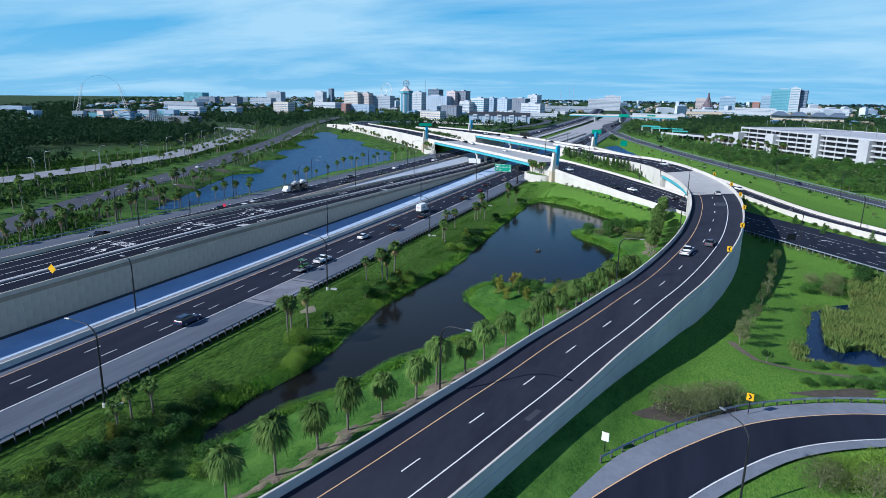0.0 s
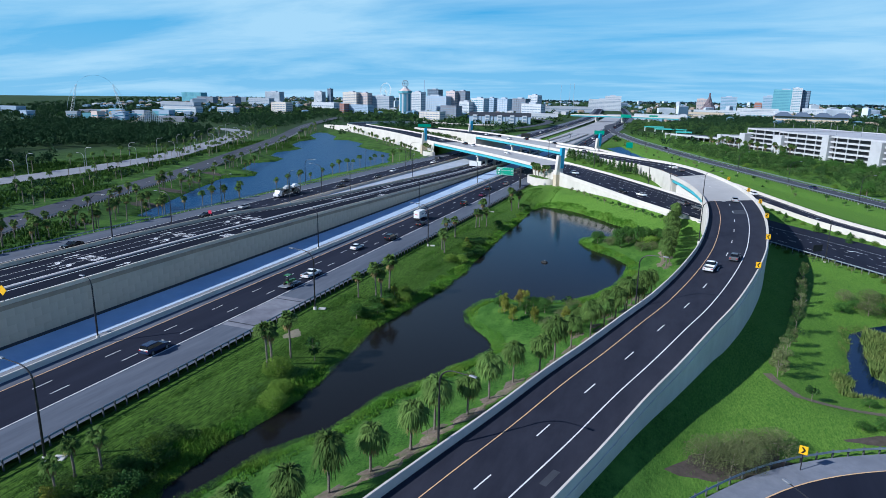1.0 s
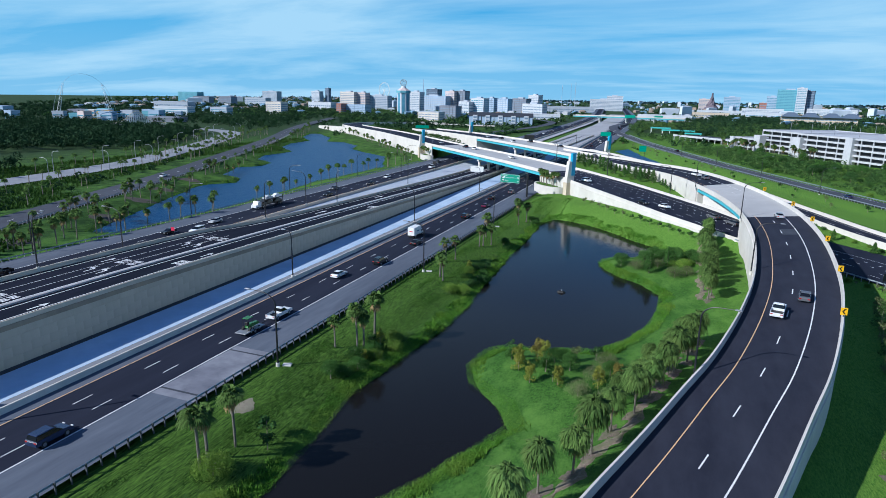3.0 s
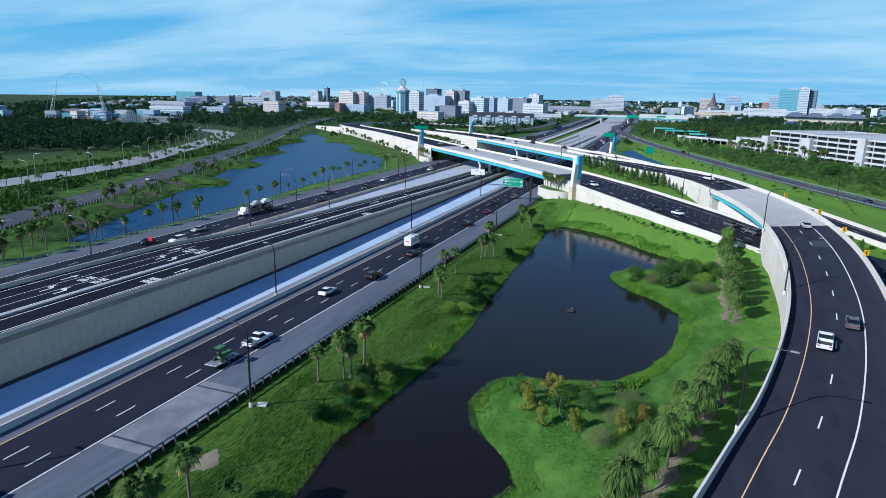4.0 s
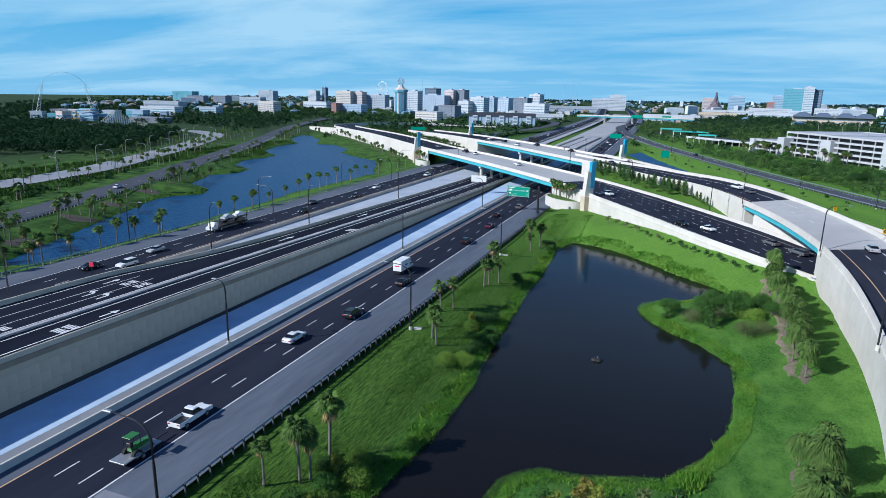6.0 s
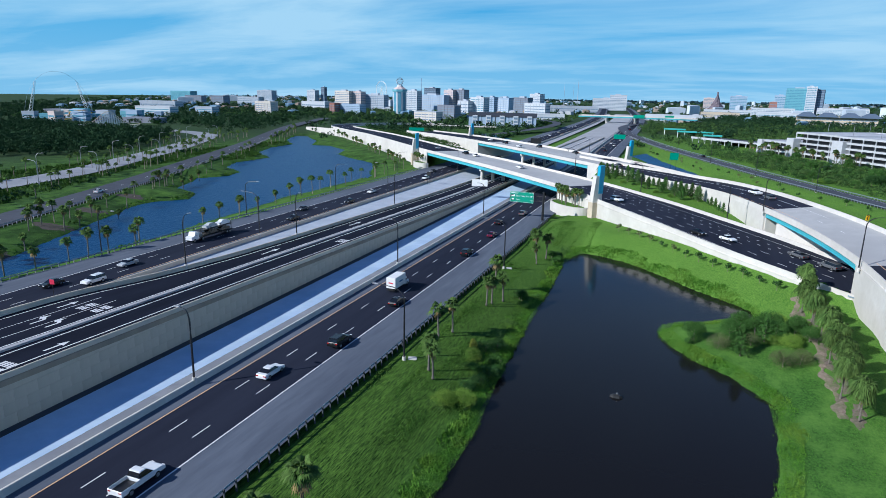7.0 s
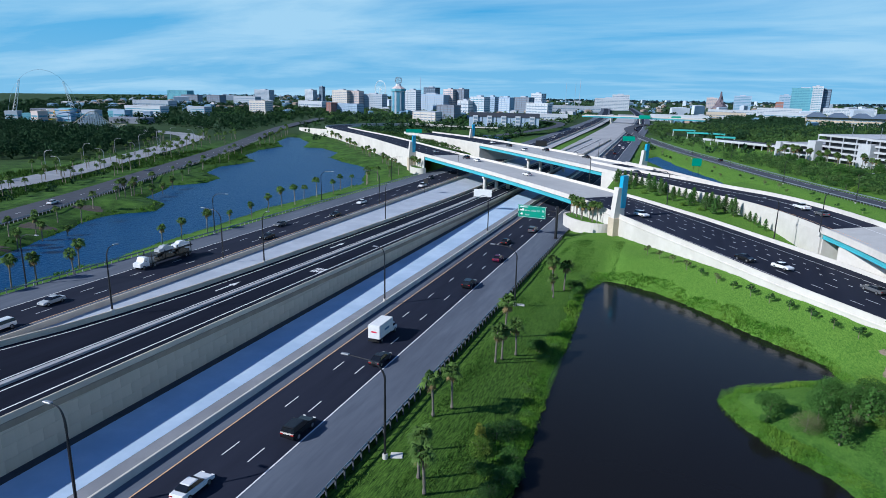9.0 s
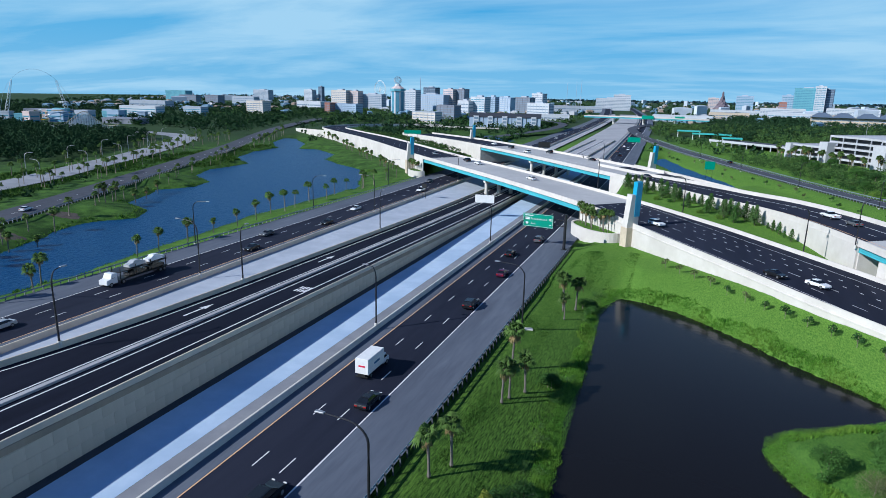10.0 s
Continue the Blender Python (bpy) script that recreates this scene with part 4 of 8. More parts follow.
LEAF_GOLD = leaf_material("leaves_gold", (0.12, 0.15, 0.025), (0.27, 0.27, 0.045), (0.1, 0.17, 0.03))
LEAF_ORANGE = leaf_material("leaves_orange", (0.135, 0.125, 0.03), (0.26, 0.205, 0.05), (0.12, 0.15, 0.03))
LEAF_GREY = leaf_material("leaves_grey", (0.075, 0.105, 0.04), (0.185, 0.205, 0.095), (0.13, 0.16, 0.06), 0.45)
PALM_LEAF = leaf_material("palm_fronds", (0.032, 0.078, 0.018), (0.098, 0.172, 0.04), (0.135, 0.185, 0.052), 0.5)
PALM_DRY = leaf_material("palm_fronds_dry", (0.2, 0.14, 0.06), (0.32, 0.24, 0.12), (0.16, 0.13, 0.06))
BARK = material("bark_grey", (0.16, 0.13, 0.1), (0.3, 0.26, 0.21), 3.0, 0.95, 0.6, stretch=(1, 1, 0.3))
PALM_BARK = material("palm_bark", (0.1, 0.085, 0.07), (0.22, 0.2, 0.17), 4.0, 0.95, 0.6, stretch=(1, 1, 3))
MULCH = material("mulch_brown", (0.1, 0.075, 0.058), (0.21, 0.165, 0.135), 2.0, 0.95, 0.5, (0.09, 0.11, 0.04), 0.6, 0.7)
SANDY_MULCH = material("mulch_sandy", (0.15, 0.115, 0.085), (0.3, 0.235, 0.18), 2.6, 0.95, 0.5, (0.1, 0.13, 0.045), 0.5, 0.85)
REED = leaf_material("reeds", (0.045, 0.15, 0.016), (0.12, 0.275, 0.03), (0.17, 0.26, 0.04), 0.45)
TURF = leaf_material("rough_turf", (0.022, 0.068, 0.012), (0.075, 0.165, 0.026), (0.1, 0.18, 0.032), 0.45)
BLADES = leaf_material("lawn_blades", (0.032, 0.105, 0.014), (0.095, 0.235, 0.03), (0.11, 0.24, 0.036), 0.25)
OLIVE = leaf_material("marsh_reeds_olive", (0.055, 0.1, 0.025), (0.14, 0.2, 0.055), (0.17, 0.19, 0.06), 0.3)
LEAF_FERN = leaf_material("leaves_fern", (0.08, 0.17, 0.025), (0.19, 0.31, 0.045), (0.21, 0.28, 0.05), 0.4)
GLASS_DARK = material("dark_glass", (0.008, 0.01, 0.013), (0.012, 0.015, 0.02), 1.0, 0.08)
RUBBER = material("tyre_rubber", (0.012, 0.012, 0.012), (0.02, 0.02, 0.02), 4.0, 0.85)
RIM = material("wheel_rim", (0.35, 0.35, 0.37), (0.5, 0.5, 0.52), 4.0, 0.35, metal=0.8)
LAMP_CLEAR = material("headlight_lens", (0.6, 0.6, 0.6), (0.75, 0.75, 0.75), 4.0, 0.15)
LAMP_RED = material("taillight_lens", (0.3, 0.01, 0.01), (0.45, 0.02, 0.02), 4.0, 0.2)
SIGN_GREEN = material("sign_green", (0.0, 0.24, 0.15), (0.0, 0.3, 0.2), 1.0, 0.45)
SIGN_YELLOW = material("sign_yellow", (0.8, 0.42, 0.0), (0.9, 0.5, 0.01), 1.0, 0.45)
SIGN_WHITE = material("sign_white", (0.72, 0.72, 0.7), (0.82, 0.82, 0.8), 1.0, 0.5)
SIGN_BLACK = material("sign_black", (0.01, 0.01, 0.01), (0.018, 0.018, 0.018), 1.0, 0.5)
SIGN_RED = material("sign_red", (0.6, 0.02, 0.06), (0.7, 0.03, 0.09), 1.0, 0.5)
TAN = material("stone_tan", (0.5, 0.42, 0.31), (0.62, 0.53, 0.4), 0.8, 0.9, 0.2, (0.42, 0.35, 0.26), 0.3, 0.5)


def paint(name, c, rough=0.25):
    return material(name, tuple(v * 0.92 for v in c), c, 0.5, rough)


PAINTS = {"white": paint("paint_white", (0.75, 0.76, 0.77)), "black": paint("paint_black", (0.012, 0.013, 0.015)), "grey": paint("paint_grey", (0.11, 0.115, 0.125)), "silver": paint("paint_silver", (0.42, 0.44, 0.46)),
          "red": paint("paint_red", (0.34, 0.012, 0.02)), "navy": paint("paint_navy", (0.02, 0.035, 0.085)), "plum": paint("paint_plum", (0.09, 0.012, 0.04)), "blue": paint("paint_blue", (0.09, 0.2, 0.36))}


def fast_mesh(name, co, faces, mat, parent=None, label=""):
    """One mesh from arrays: verts (n, 3) and faces (m, 3 or 4)."""
    me = bpy.data.meshes.new(name)
    co, faces = np.ascontiguousarray(co, np.float32), np.ascontiguousarray(faces, np.int32)
    k = faces.shape[1]
    me.vertices.add(len(co)); me.vertices.foreach_set("co", co.ravel())
    me.loops.add(faces.size); me.loops.foreach_set("vertex_index", faces.ravel())
    me.polygons.add(len(faces)); me.polygons.foreach_set("loop_start", np.arange(0, faces.size, k, dtype=np.int32))
    me.update(calc_edges=True)
    me.materials.append(mat)
    ob = new(name, me)
    ob.parent = parent
    if label:
        ob["label"] = label
    return ob


def cards(centres, outward, size, rng, aspect=0.6, jitter=0.7):
    """Leaf-shaped quads at the centres, facing roughly outward. Returns verts and faces."""
    n = len(centres)
    nrm = outward + jitter * rng.normal(size=(n, 3))
    nrm /= np.linalg.norm(nrm, axis=1)[:, None] + 1e-9
    a = np.cross(nrm, rng.normal(size=(n, 3)))
    a /= np.linalg.norm(a, axis=1)[:, None] + 1e-9
    b = np.cross(nrm, a)
    s = np.asarray(size).reshape(-1, 1) * rng.uniform(0.6, 1.3, (n, 1))
    bend = nrm * s * 0.18
    v = np.stack([centres - a * s, centres - b * s * aspect + bend, centres + a * s, centres + b * s * aspect + bend], 1).reshape(-1, 3)
    return v, np.arange(4 * n).reshape(n, 4)


def crown_points(n, clumps, radius, height, rng, cone=0.0):
    """Points and outward ways on a crown of several lumps; height is the crown's own, its base at nought."""
    cc = rng.normal(size=(clumps, 3))
    cc /= np.linalg.norm(cc, axis=1)[:, None]
    cc[:, 2] = np.abs(cc[:, 2]) * 0.9 + 0.05 * rng.normal(size=clumps)
    pos = np.column_stack([cc[:, 0] * radius * 0.62, cc[:, 1] * radius * 0.62, height * (0.3 + 0.48 * cc[:, 2])])
    if cone:
        pos[:, 2] = height * rng.uniform(0.06, 0.97, clumps)
        k = 1.02 - cone * pos[:, 2] / height
        pos[:, 0] *= k * 1.1
        pos[:, 1] *= k * 1.1
    which = rng.randint(0, clumps, n)
    d = rng.normal(size=(n, 3))
    d /= np.linalg.norm(d, axis=1)[:, None]
    r = radius * 0.5 * rng.uniform(0.75, 1.08, (n, 1))
    if cone:
        r = r * np.clip(1.05 - cone * pos[which, 2:3] / height, 0.12, 1) * 0.9
    p = pos[which] + d * r * np.array([1, 1, 0.8])
    return p, d


def bare_tree(bm, height, radius, rng, limbs=5, trunk=0.16):
    lean = Vector((rng.uniform(-0.2, 0.2), rng.uniform(-0.2, 0.2), 0))
    tube(bm, [(0, 0, -0.3), lean * 0.4 + Vector((0, 0, height * 0.3)), lean + Vector((0, 0, height * 0.72))], [trunk, trunk * 0.75, trunk * 0.3], 7)
    for i in range(limbs):
        a = i * math.tau / limbs + rng.uniform(-0.4, 0.4)
        z0 = height * rng.uniform(0.25, 0.5)
        tube(bm, [(0, 0, z0), (math.cos(a) * radius * 0.35, math.sin(a) * radius * 0.35, z0 + height * 0.14), (math.cos(a) * radius * 0.7, math.sin(a) * radius * 0.7, z0 + height * rng.uniform(0.22, 0.34))], [trunk * 0.45, trunk * 0.3, trunk * 0.1], 5)
    return bm


def make_tree(name, label, category, height, radius, n, size, leaf, seed, cone=0.0, clumps=14, base=0.25, trunk=0.16, aspect=0.6):
    """A tree or bush at the origin: a trunk with limbs, and a crown of separate leaves."""
    rng = np.random.RandomState(seed)
    ob = thing(name, Matrix(), label, category)
    part("trunk", bare_tree(bmesh.new(), height, radius, rng, 5 if not cone else 3, trunk), BARK, ob)
    p, d = crown_points(n, clumps, radius, height * (1 - base), rng, cone)
    p[:, 2] += height * base
    fast_mesh("crown", *cards(p, d, np.full(n, size), rng, aspect), leaf, ob)
    return ob


def make_conifer(height, radius, leaf, seed):
    """A young conifer: a straight trunk, whorls of rising boughs, and needle sprays along them."""
    rng = np.random.RandomState(seed)
    ob = thing("conifer", Matrix(), "young pointed green conifer in the grass", "tree")
    bm = bmesh.new()
    tube(bm, [(0, 0, -0.3), (0, 0, height * 0.5), (0, 0, height)], [0.11, 0.07, 0.02], 6)
    C, D = [], []
    whorls = 15
    for i in range(whorls):
        u = (i + 0.5) / whorls
        z = height * (0.07 + 0.9 * u)
        reach = radius * (1 - u) ** 0.85 * rng.uniform(0.8, 1.15) + 0.12
        n = 8 if u < 0.6 else 6
        for k in range(n):
            a = (k + 0.5 * (i % 2)) * math.tau / n + rng.uniform(-0.25, 0.25)
            r_ = reach * rng.uniform(0.7, 1.15)
            out = np.array([math.cos(a), math.sin(a), 0.25])
            if i % 2 == 0 and u < 0.7:
                tube(bm, [(0, 0, z), (out[0] * r_ * 0.7, out[1] * r_ * 0.7, z + r_ * 0.17)], [0.025, 0.008], 3)
            for f in np.linspace(0.25, 1.0, 7):
                for _ in range(2):
                    C.append(np.array([0, 0, z]) + out * r_ * f + rng.normal(0, 0.07 + 0.05 * (1 - u), 3))
                    D.append(out + np.array([0, 0, 0.7]))
    part("trunk", bm, BARK, ob)
    fast_mesh("crown", *cards(np.array(C), np.array(D), np.full(len(C), 0.17), rng, 0.45, 0.6), leaf, ob)
    return ob


def make_palm(label, height, spread_r, fronds, seed, mop=False):
    """A cabbage palm: ringed trunk, green fan fronds, and a skirt of hanging dry ones."""
    rng = np.random.RandomState(seed)
    ob = thing("palm", Matrix(), label, "palm tree")
    bm = bmesh.new()
    lean = rng.uniform(-0.25, 0.25, 2)
    zs = np.linspace(-0.4, height, 9)
    tube(bm, [(lean[0] * (z / height) ** 2, lean[1] * (z / height) ** 2, z) for z in zs], [0.21 if z < 0.3 else (0.13 + 0.02 * (i % 2)) for i, z in enumerate(zs)], 8)
    part("trunk", bm, PALM_BARK, ob)
    top = np.array([lean[0], lean[1], height])
    for nm, count, lo, hi, mat in (("crown", fronds, (-0.75 if mop else -0.35), 1.3, PALM_LEAF), ("dry_skirt", fronds // 4, -1.35, -0.8, PALM_DRY)):
        V, F = [], []
        for i in range(count):
            az = i * 2.399 + rng.uniform(-0.3, 0.3)
            el = lo + (hi - lo) * ((i + 0.5) / count) + rng.uniform(-0.12, 0.12)
            length = spread_r * rng.uniform(0.65, 1.15) * (0.8 if nm == "dry_skirt" else 1)
            out = np.array([math.cos(az), math.sin(az), 0])
            side = np.array([-math.sin(az), math.cos(az), 0])
            way = out * math.cos(el) + np.array([0, 0, math.sin(el)])
            hub = top + way * length * 0.42
            drop = (1.0 if mop else 0.75) * length
            k = len(V)
            V += [top - side * 0.03, top + side * 0.03, hub + side * 0.03, hub - side * 0.03]
            F.append((k, k + 1, k + 2, k + 3))
            m = 19 if mop else 12
            for j in range(m):
                a = (j / (m - 1) - 0.5) * 2.6
                ray = way * math.cos(a) + side * math.sin(a)
                ln = length * (0.66 - 0.16 * abs(a) / 1.25) * (rng.uniform(0.75, 1.2) if mop else 1.0)
                mid = hub + ray * ln * 0.55 + np.array([0, 0, (-0.2 if mop else -0.10) * drop])
                tip = hub + ray * ln * 0.95 + np.array([0, 0, (-0.75 if mop else -0.55) * drop * rng.uniform(0.5, 1.3)])
                cross = side * math.cos(a) - way * math.sin(a)
                w = length * (0.042 if mop else 0.05)
                k = len(V)
                V += [hub, mid - cross * w, tip, mid + cross * w]
                F.append((k, k + 1, k + 2, k + 3))
        fast_mesh(nm, np.array(V), np.array(F), mat, ob)
    return ob


def plant(kinds, x, y, rng, scale=(0.85, 1.15), dz=0.0):
    """A copy of one of the kinds, set on the ground and turned by chance."""
    src = kinds[rng.randint(len(kinds))]
    s = rng.uniform(*scale)
    ob = copy_thing(src, pose(x, y, ground_at(x, y) + dz, 0, 0, rng.uniform(0, 360)) @ Matrix.Scale(s, 4))
    ob.scale = (s, s, s)
    return ob


def away(ob):
    """Takes a pattern that was only built to be copied out of the scene."""
    for o in (*ob.children_recursive, ob):
        bpy.data.objects.remove(o)


# ---- pylons, planters and signs by the overpass ----
def pylon(x, y, foot, top, turn, name="pylon"):
    ob = thing(name, pose(x, y, foot, 0, 0, turn), "tall white gateway pylon with a blue blade and tan base", "pylon", "pylons by the overpasses")
    h = top - foot
    bm = bmesh.new()
    box(bm, -1.9, -1.3, -1.0, 1.9, 1.3, h * 0.38, 0.08)
    part("base", bm, TAN, ob, "tan stone-faced base")
    bm = bmesh.new()
    prof = [(-1.8, h * 0.38), (1.7, h * 0.38), (1.6, h * 0.55), (0.2, h * 0.55), (0.1, h * 0.83), (-0.95, h * 0.83)]
    a = [bm.verts.new((px, -1.1, pz)) for px, pz in prof]
    b = [bm.verts.new((px * 0.95, 1.0, pz)) for px, pz in prof]
    bm.faces.new(a); bm.faces.new(b[::-1])
    for i in range(6):
        bm.faces.new((a[i], b[i], b[(i + 1) % 6], a[(i + 1) % 6]))
    bmesh.ops.recalc_face_normals(bm, faces=bm.faces)
    part("shaft", bm, PARAPET, ob, "white concrete shaft")
    bm = bmesh.new()
    rows = []
    for i in range(9):
        u = i / 8
        z = h * (0.53 + 0.47 * u)
        off = 0.95 + 0.22 * u
        w = 0.8 + 0.05 * math.sin(u * 3)
        rows.append([bm.verts.new(p) for p in ((off - w, -1.2, z), (off + w, -1.2, z + 0.15 * u), (off + w, 0.35, z + 0.15 * u), (off - w, 0.35, z))])
    for r0, r1 in zip(rows, rows[1:]):
        for k in range(4):
            bm.faces.new((r0[k], r0[(k + 1) % 4], r1[(k + 1) % 4], r1[k]))
    bm.faces.new(rows[0][::-1]); bm.faces.new(rows[-1])
    part("blade", bm, CYAN, ob, "blue glazed blade")
    return ob


pylon(-58.6, 297.7, -1.0, 18.0, 42)
pylon(-175.0, 418.0, -1.0, 17.0, 42)
pylon(-61.5, 444.0, -1.0, 16.5, 42)
pylon(-184.0, 543.0, 0.0, 17.0, 42)


def planter(cx, cy, turn, half, depth, top, name):
    """A bowed retaining planter in front of the abutment, filled with soil."""
    ob = thing(name, pose(cx, cy, 0, 0, 0, turn), "bowed pale concrete planter wall holding palms", "planter")
    n = 20
    V, F = [], []
    for i in range(n + 1):
        a = math.pi * i / n
        for r, z in ((1.0, -2.2), (1.0, top), (0.93, top), (0.93, top - 0.5)):
            V.append((-half * math.cos(a) * r, -depth * math.sin(a) ** 0.7 * r, z))
    for i in range(n):
        for k in range(3):
            F.append((4 * i + k, 4 * i + k + 1, 4 * i + k + 5, 4 * i + k + 4))
    mesh("wall", V, F, PARAPET, ob)
    V = [(-half * 0.95 * math.cos(math.pi * i / n), -depth * 0.95 * math.sin(math.pi * i / n) ** 0.7, top - 0.3) for i in range(n + 1)]
    mesh("soil", V, [tuple(range(n + 1))], GRASS, ob, "grassy planting soil")
    return ob


planter(-67.3, 309.0, -47, 10.2, 6.4, 3.4, "planter")
planter(-166.5, 410.5, -47, 7.5, 5.0, 2.4, "planter")


def letter(ch, size, mat, parent, at):
    """One letter as a mesh, in the built-in font, standing upright and facing -y. Returns its advance."""
    cu = bpy.data.curves.new("letter", "FONT")
    cu.body, cu.size, cu.extrude, cu.resolution_u = ch, size, 0.01, 2
    tmp = new("letter", cu)
    me = bpy.data.meshes.new_from_object(tmp)
    bpy.data.objects.remove(tmp)
    me.materials.clear()
    me.materials.append(mat)
    ob = new("letter", me)
    ob.parent = parent
    ob.matrix_local = pose(*at, 90, 0, 0)
    return max(v.co.x for v in me.vertices) + 0.08 * size


def guide_sign():
    ob = thing("overhead_sign", pose(-74.2, 290.5, -0.9), "green overhead highway guide sign on a black cantilever post", "road sign")
    bm = bmesh.new()
    tube(bm, [(0, 0, -0.3), (0, 0, 10.2)], [0.42, 0.36], 12)
    part("post", bm, POLE, ob)
    bm = bmesh.new()
    tube(bm, [(0, 0, -0.4), (0, 0, 0.9)], [0.75, 0.75], 14)
    part("footing", bm, CONCRETE, ob)
    bm = bmesh.new()
    for z in (7.0, 8.6):
        tube(bm, [(0.2, 0, z), (-10.8, 0, z)], [0.13, 0.13], 6)
    for i in range(9):
        x = -0.6 - 1.2 * i
        tube(bm, [(x, 0, 7.0), (x - 0.6, 0, 8.6)], [0.06, 0.06], 5)
        tube(bm, [(x - 0.6, 0, 8.6), (x - 1.2, 0, 7.0)], [0.06, 0.06], 5)
    part("truss", bm, POLE, ob)
    turn = pose(-7.2, -0.3, 8.0, 0, 0, -6)
    bm = box_mesh(-4.15, -0.06, -1.75, 4.15, 0.06, 1.75, 0.03)
    panel = part("panel", bm, SIGN_GREEN, ob, "green sign face")
    panel.matrix_local = turn
    bm = bmesh.new()
    for x0, z0, x1, z1 in ((-4.0, 1.58, 4.0, 1.64), (-4.0, -1.64, 4.0, -1.58), (-4.02, -1.6, -3.96, 1.6), (3.96, -1.6, 4.02, 1.6), (-3.6, 1.12, -1.3, 1.34)):
        box(bm, x0, -0.09, z0, x1, -0.065, z1)
    part("border", bm, SIGN_WHITE, panel, "white border and small line")
    bm = box_mesh(-3.6, -0.09, 0.1, -2.3, -0.065, 0.75)
    part("route_shield", bm, SIGN_WHITE, panel)
    bm = bmesh.new()
    tube(bm, [(-3.0, -0.065, -0.85), (-3.0, -0.09, -0.85)], [0.38, 0.38], 14)
    part("route_shield", bm, SIGN_WHITE, panel)
    for text, z in (("Sand Lake Rd", 0.16), ("East", -1.1)):
        x = -1.95
        for ch in text:
            x += letter(ch, 0.72, SIGN_WHITE, panel, (x, -0.08, z)) if ch != " " else 0.22
    for z in (0.5, 0.2, -1.0):
        part("small_figure", box_mesh(3.1, -0.09, z, 3.7, -0.065, z + 0.18), SIGN_WHITE, panel, "unreadable white figure")


guide_sign()


def board_sign(name, x, y, z, w, h, legs, turn, mat, label, post_mat=None, diamond=False):
    ob = thing(name, pose(x, y, z, 0, 0, turn), label, "road sign")
    bm = bmesh.new()
    box(bm, -w / 2, -0.03, -h / 2, w / 2, 0.03, h / 2, 0.02)
    p = part("panel", bm, mat, ob)
    p.matrix_local = pose(0, 0, legs + h / 2 * (1.2 if diamond else 1), 0, 45 if diamond else 0, 0)
    for o in ((-w * 0.3, w * 0.3) if w > 1.6 else (0,)):
        bm = bmesh.new()
        tube(bm, [(o, 0.08, -0.3), (o, 0.08, legs + h * 0.8)], [0.06, 0.06], 6)
        part("post", bm, post_mat or POLE, ob)
    return ob


def chevron_shape(w, h, parent, flip, at):
    bm = bmesh.new()
    t, k = w * 0.26, (1 if flip else -1)
    V = [(k * 0.30 * w, 0.36 * h), (k * (0.30 * w - t), 0.36 * h), (k * -0.30 * w, 0), (k * (0.30 * w - t), -0.36 * h), (k * 0.30 * w, -0.36 * h), (k * (-0.30 * w + t), 0)]
    for d in (-0.045, ):
        vs = [bm.verts.new((x, d, z)) for x, z in V]
        bm.faces.new((vs[0], vs[1], vs[2], vs[5])); bm.faces.new((vs[5], vs[2], vs[3], vs[4]))
    bmesh.ops.solidify(bm, geom=bm.faces[:], thickness=0.008)
    c = part("arrow", bm, SIGN_BLACK, parent, "black chevron")
    c.matrix_local = at
    return c


for cx, cy in ((9.7, 146), (13.0, 168), (14.7, 194), (14.3, 216), (12.5, 238), (7.6, 264)):
    s_c = RAMP.near(cx, cy)
    p = RAMP.at(s_c, 6.9, 1.0)
    ob = board_sign("chevron_sign", p.x, p.y, p.z, 0.95, 1.15, 0.35, RAMP.heading(s_c) + 12, SIGN_YELLOW, "yellow chevron sign with a black arrow on the parapet")
    ob["group"] = "chevron signs on the ramp"
    chevron_shape(0.95, 1.15, ob, True, pose(0, 0, 0.925))
ob = board_sign("chevron_sign", 11.0, 87.5, ground_at(11, 87.5), 0.9, 1.05, 2.4, -15, SIGN_YELLOW, "yellow chevron sign with a black arrow beside the loop ramp")
chevron_shape(0.9, 1.05, ob, False, pose(0, 0, 2.925))
board_sign("white_sign", -5.8, 70.6, ground_at(-5.8, 70.6), 0.9, 1.15, 1.4, -12, SIGN_WHITE, "plain white roadside sign on a thin post in the grass")
board_sign("curve_sign", -105.63, 78.0, EXPRESS.at(118).z, 1.3, 1.3, 2.2, 5, SIGN_YELLOW, "yellow diamond warning sign on the express wall", diamond=True)
board_sign("sign_back", 29.0, 196.5, ground_at(29, 196.5), 3.2, 1.8, 2.6, 40, SIGN_BLACK, "dark back of a road sign on two posts")
board_sign("white_panel_sign", -106.0, 322.0, 0.6, 6.2, 2.6, 4.2, 8, SIGN_WHITE, "white blank road sign panel on posts by the express lanes")
board_sign("small_dark_sign", -137.5, 347.0, 0.0, 1.9, 1.6, 4.0, 0, SIGN_BLACK, "small dark sign panel on a median post")
board_sign("dark_sign_back", -133.0, 537.0, 0.0, 7.5, 3.6, 5.2, 10, SIGN_BLACK, "dark back of an overhead sign past the overpasses")
board_sign("red_sign", -145.5, 172.0, 6.2 - 6.2, 1.0, 1.0, 2.2, 15, SIGN_RED, "small red sign at the road's edge")
ob = board_sign("far_guide_sign", -37.6, 400.5, 0.0, 3.8, 3.2, 11.6, 12, SIGN_GREEN, "green guide sign on a tall dark post beside the road")
board_sign("far_guide_sign", -201.5, 482.0, 7.5, 10, 2.2, 6.4, 20, SIGN_GREEN, "long green guide sign over the arterial road")
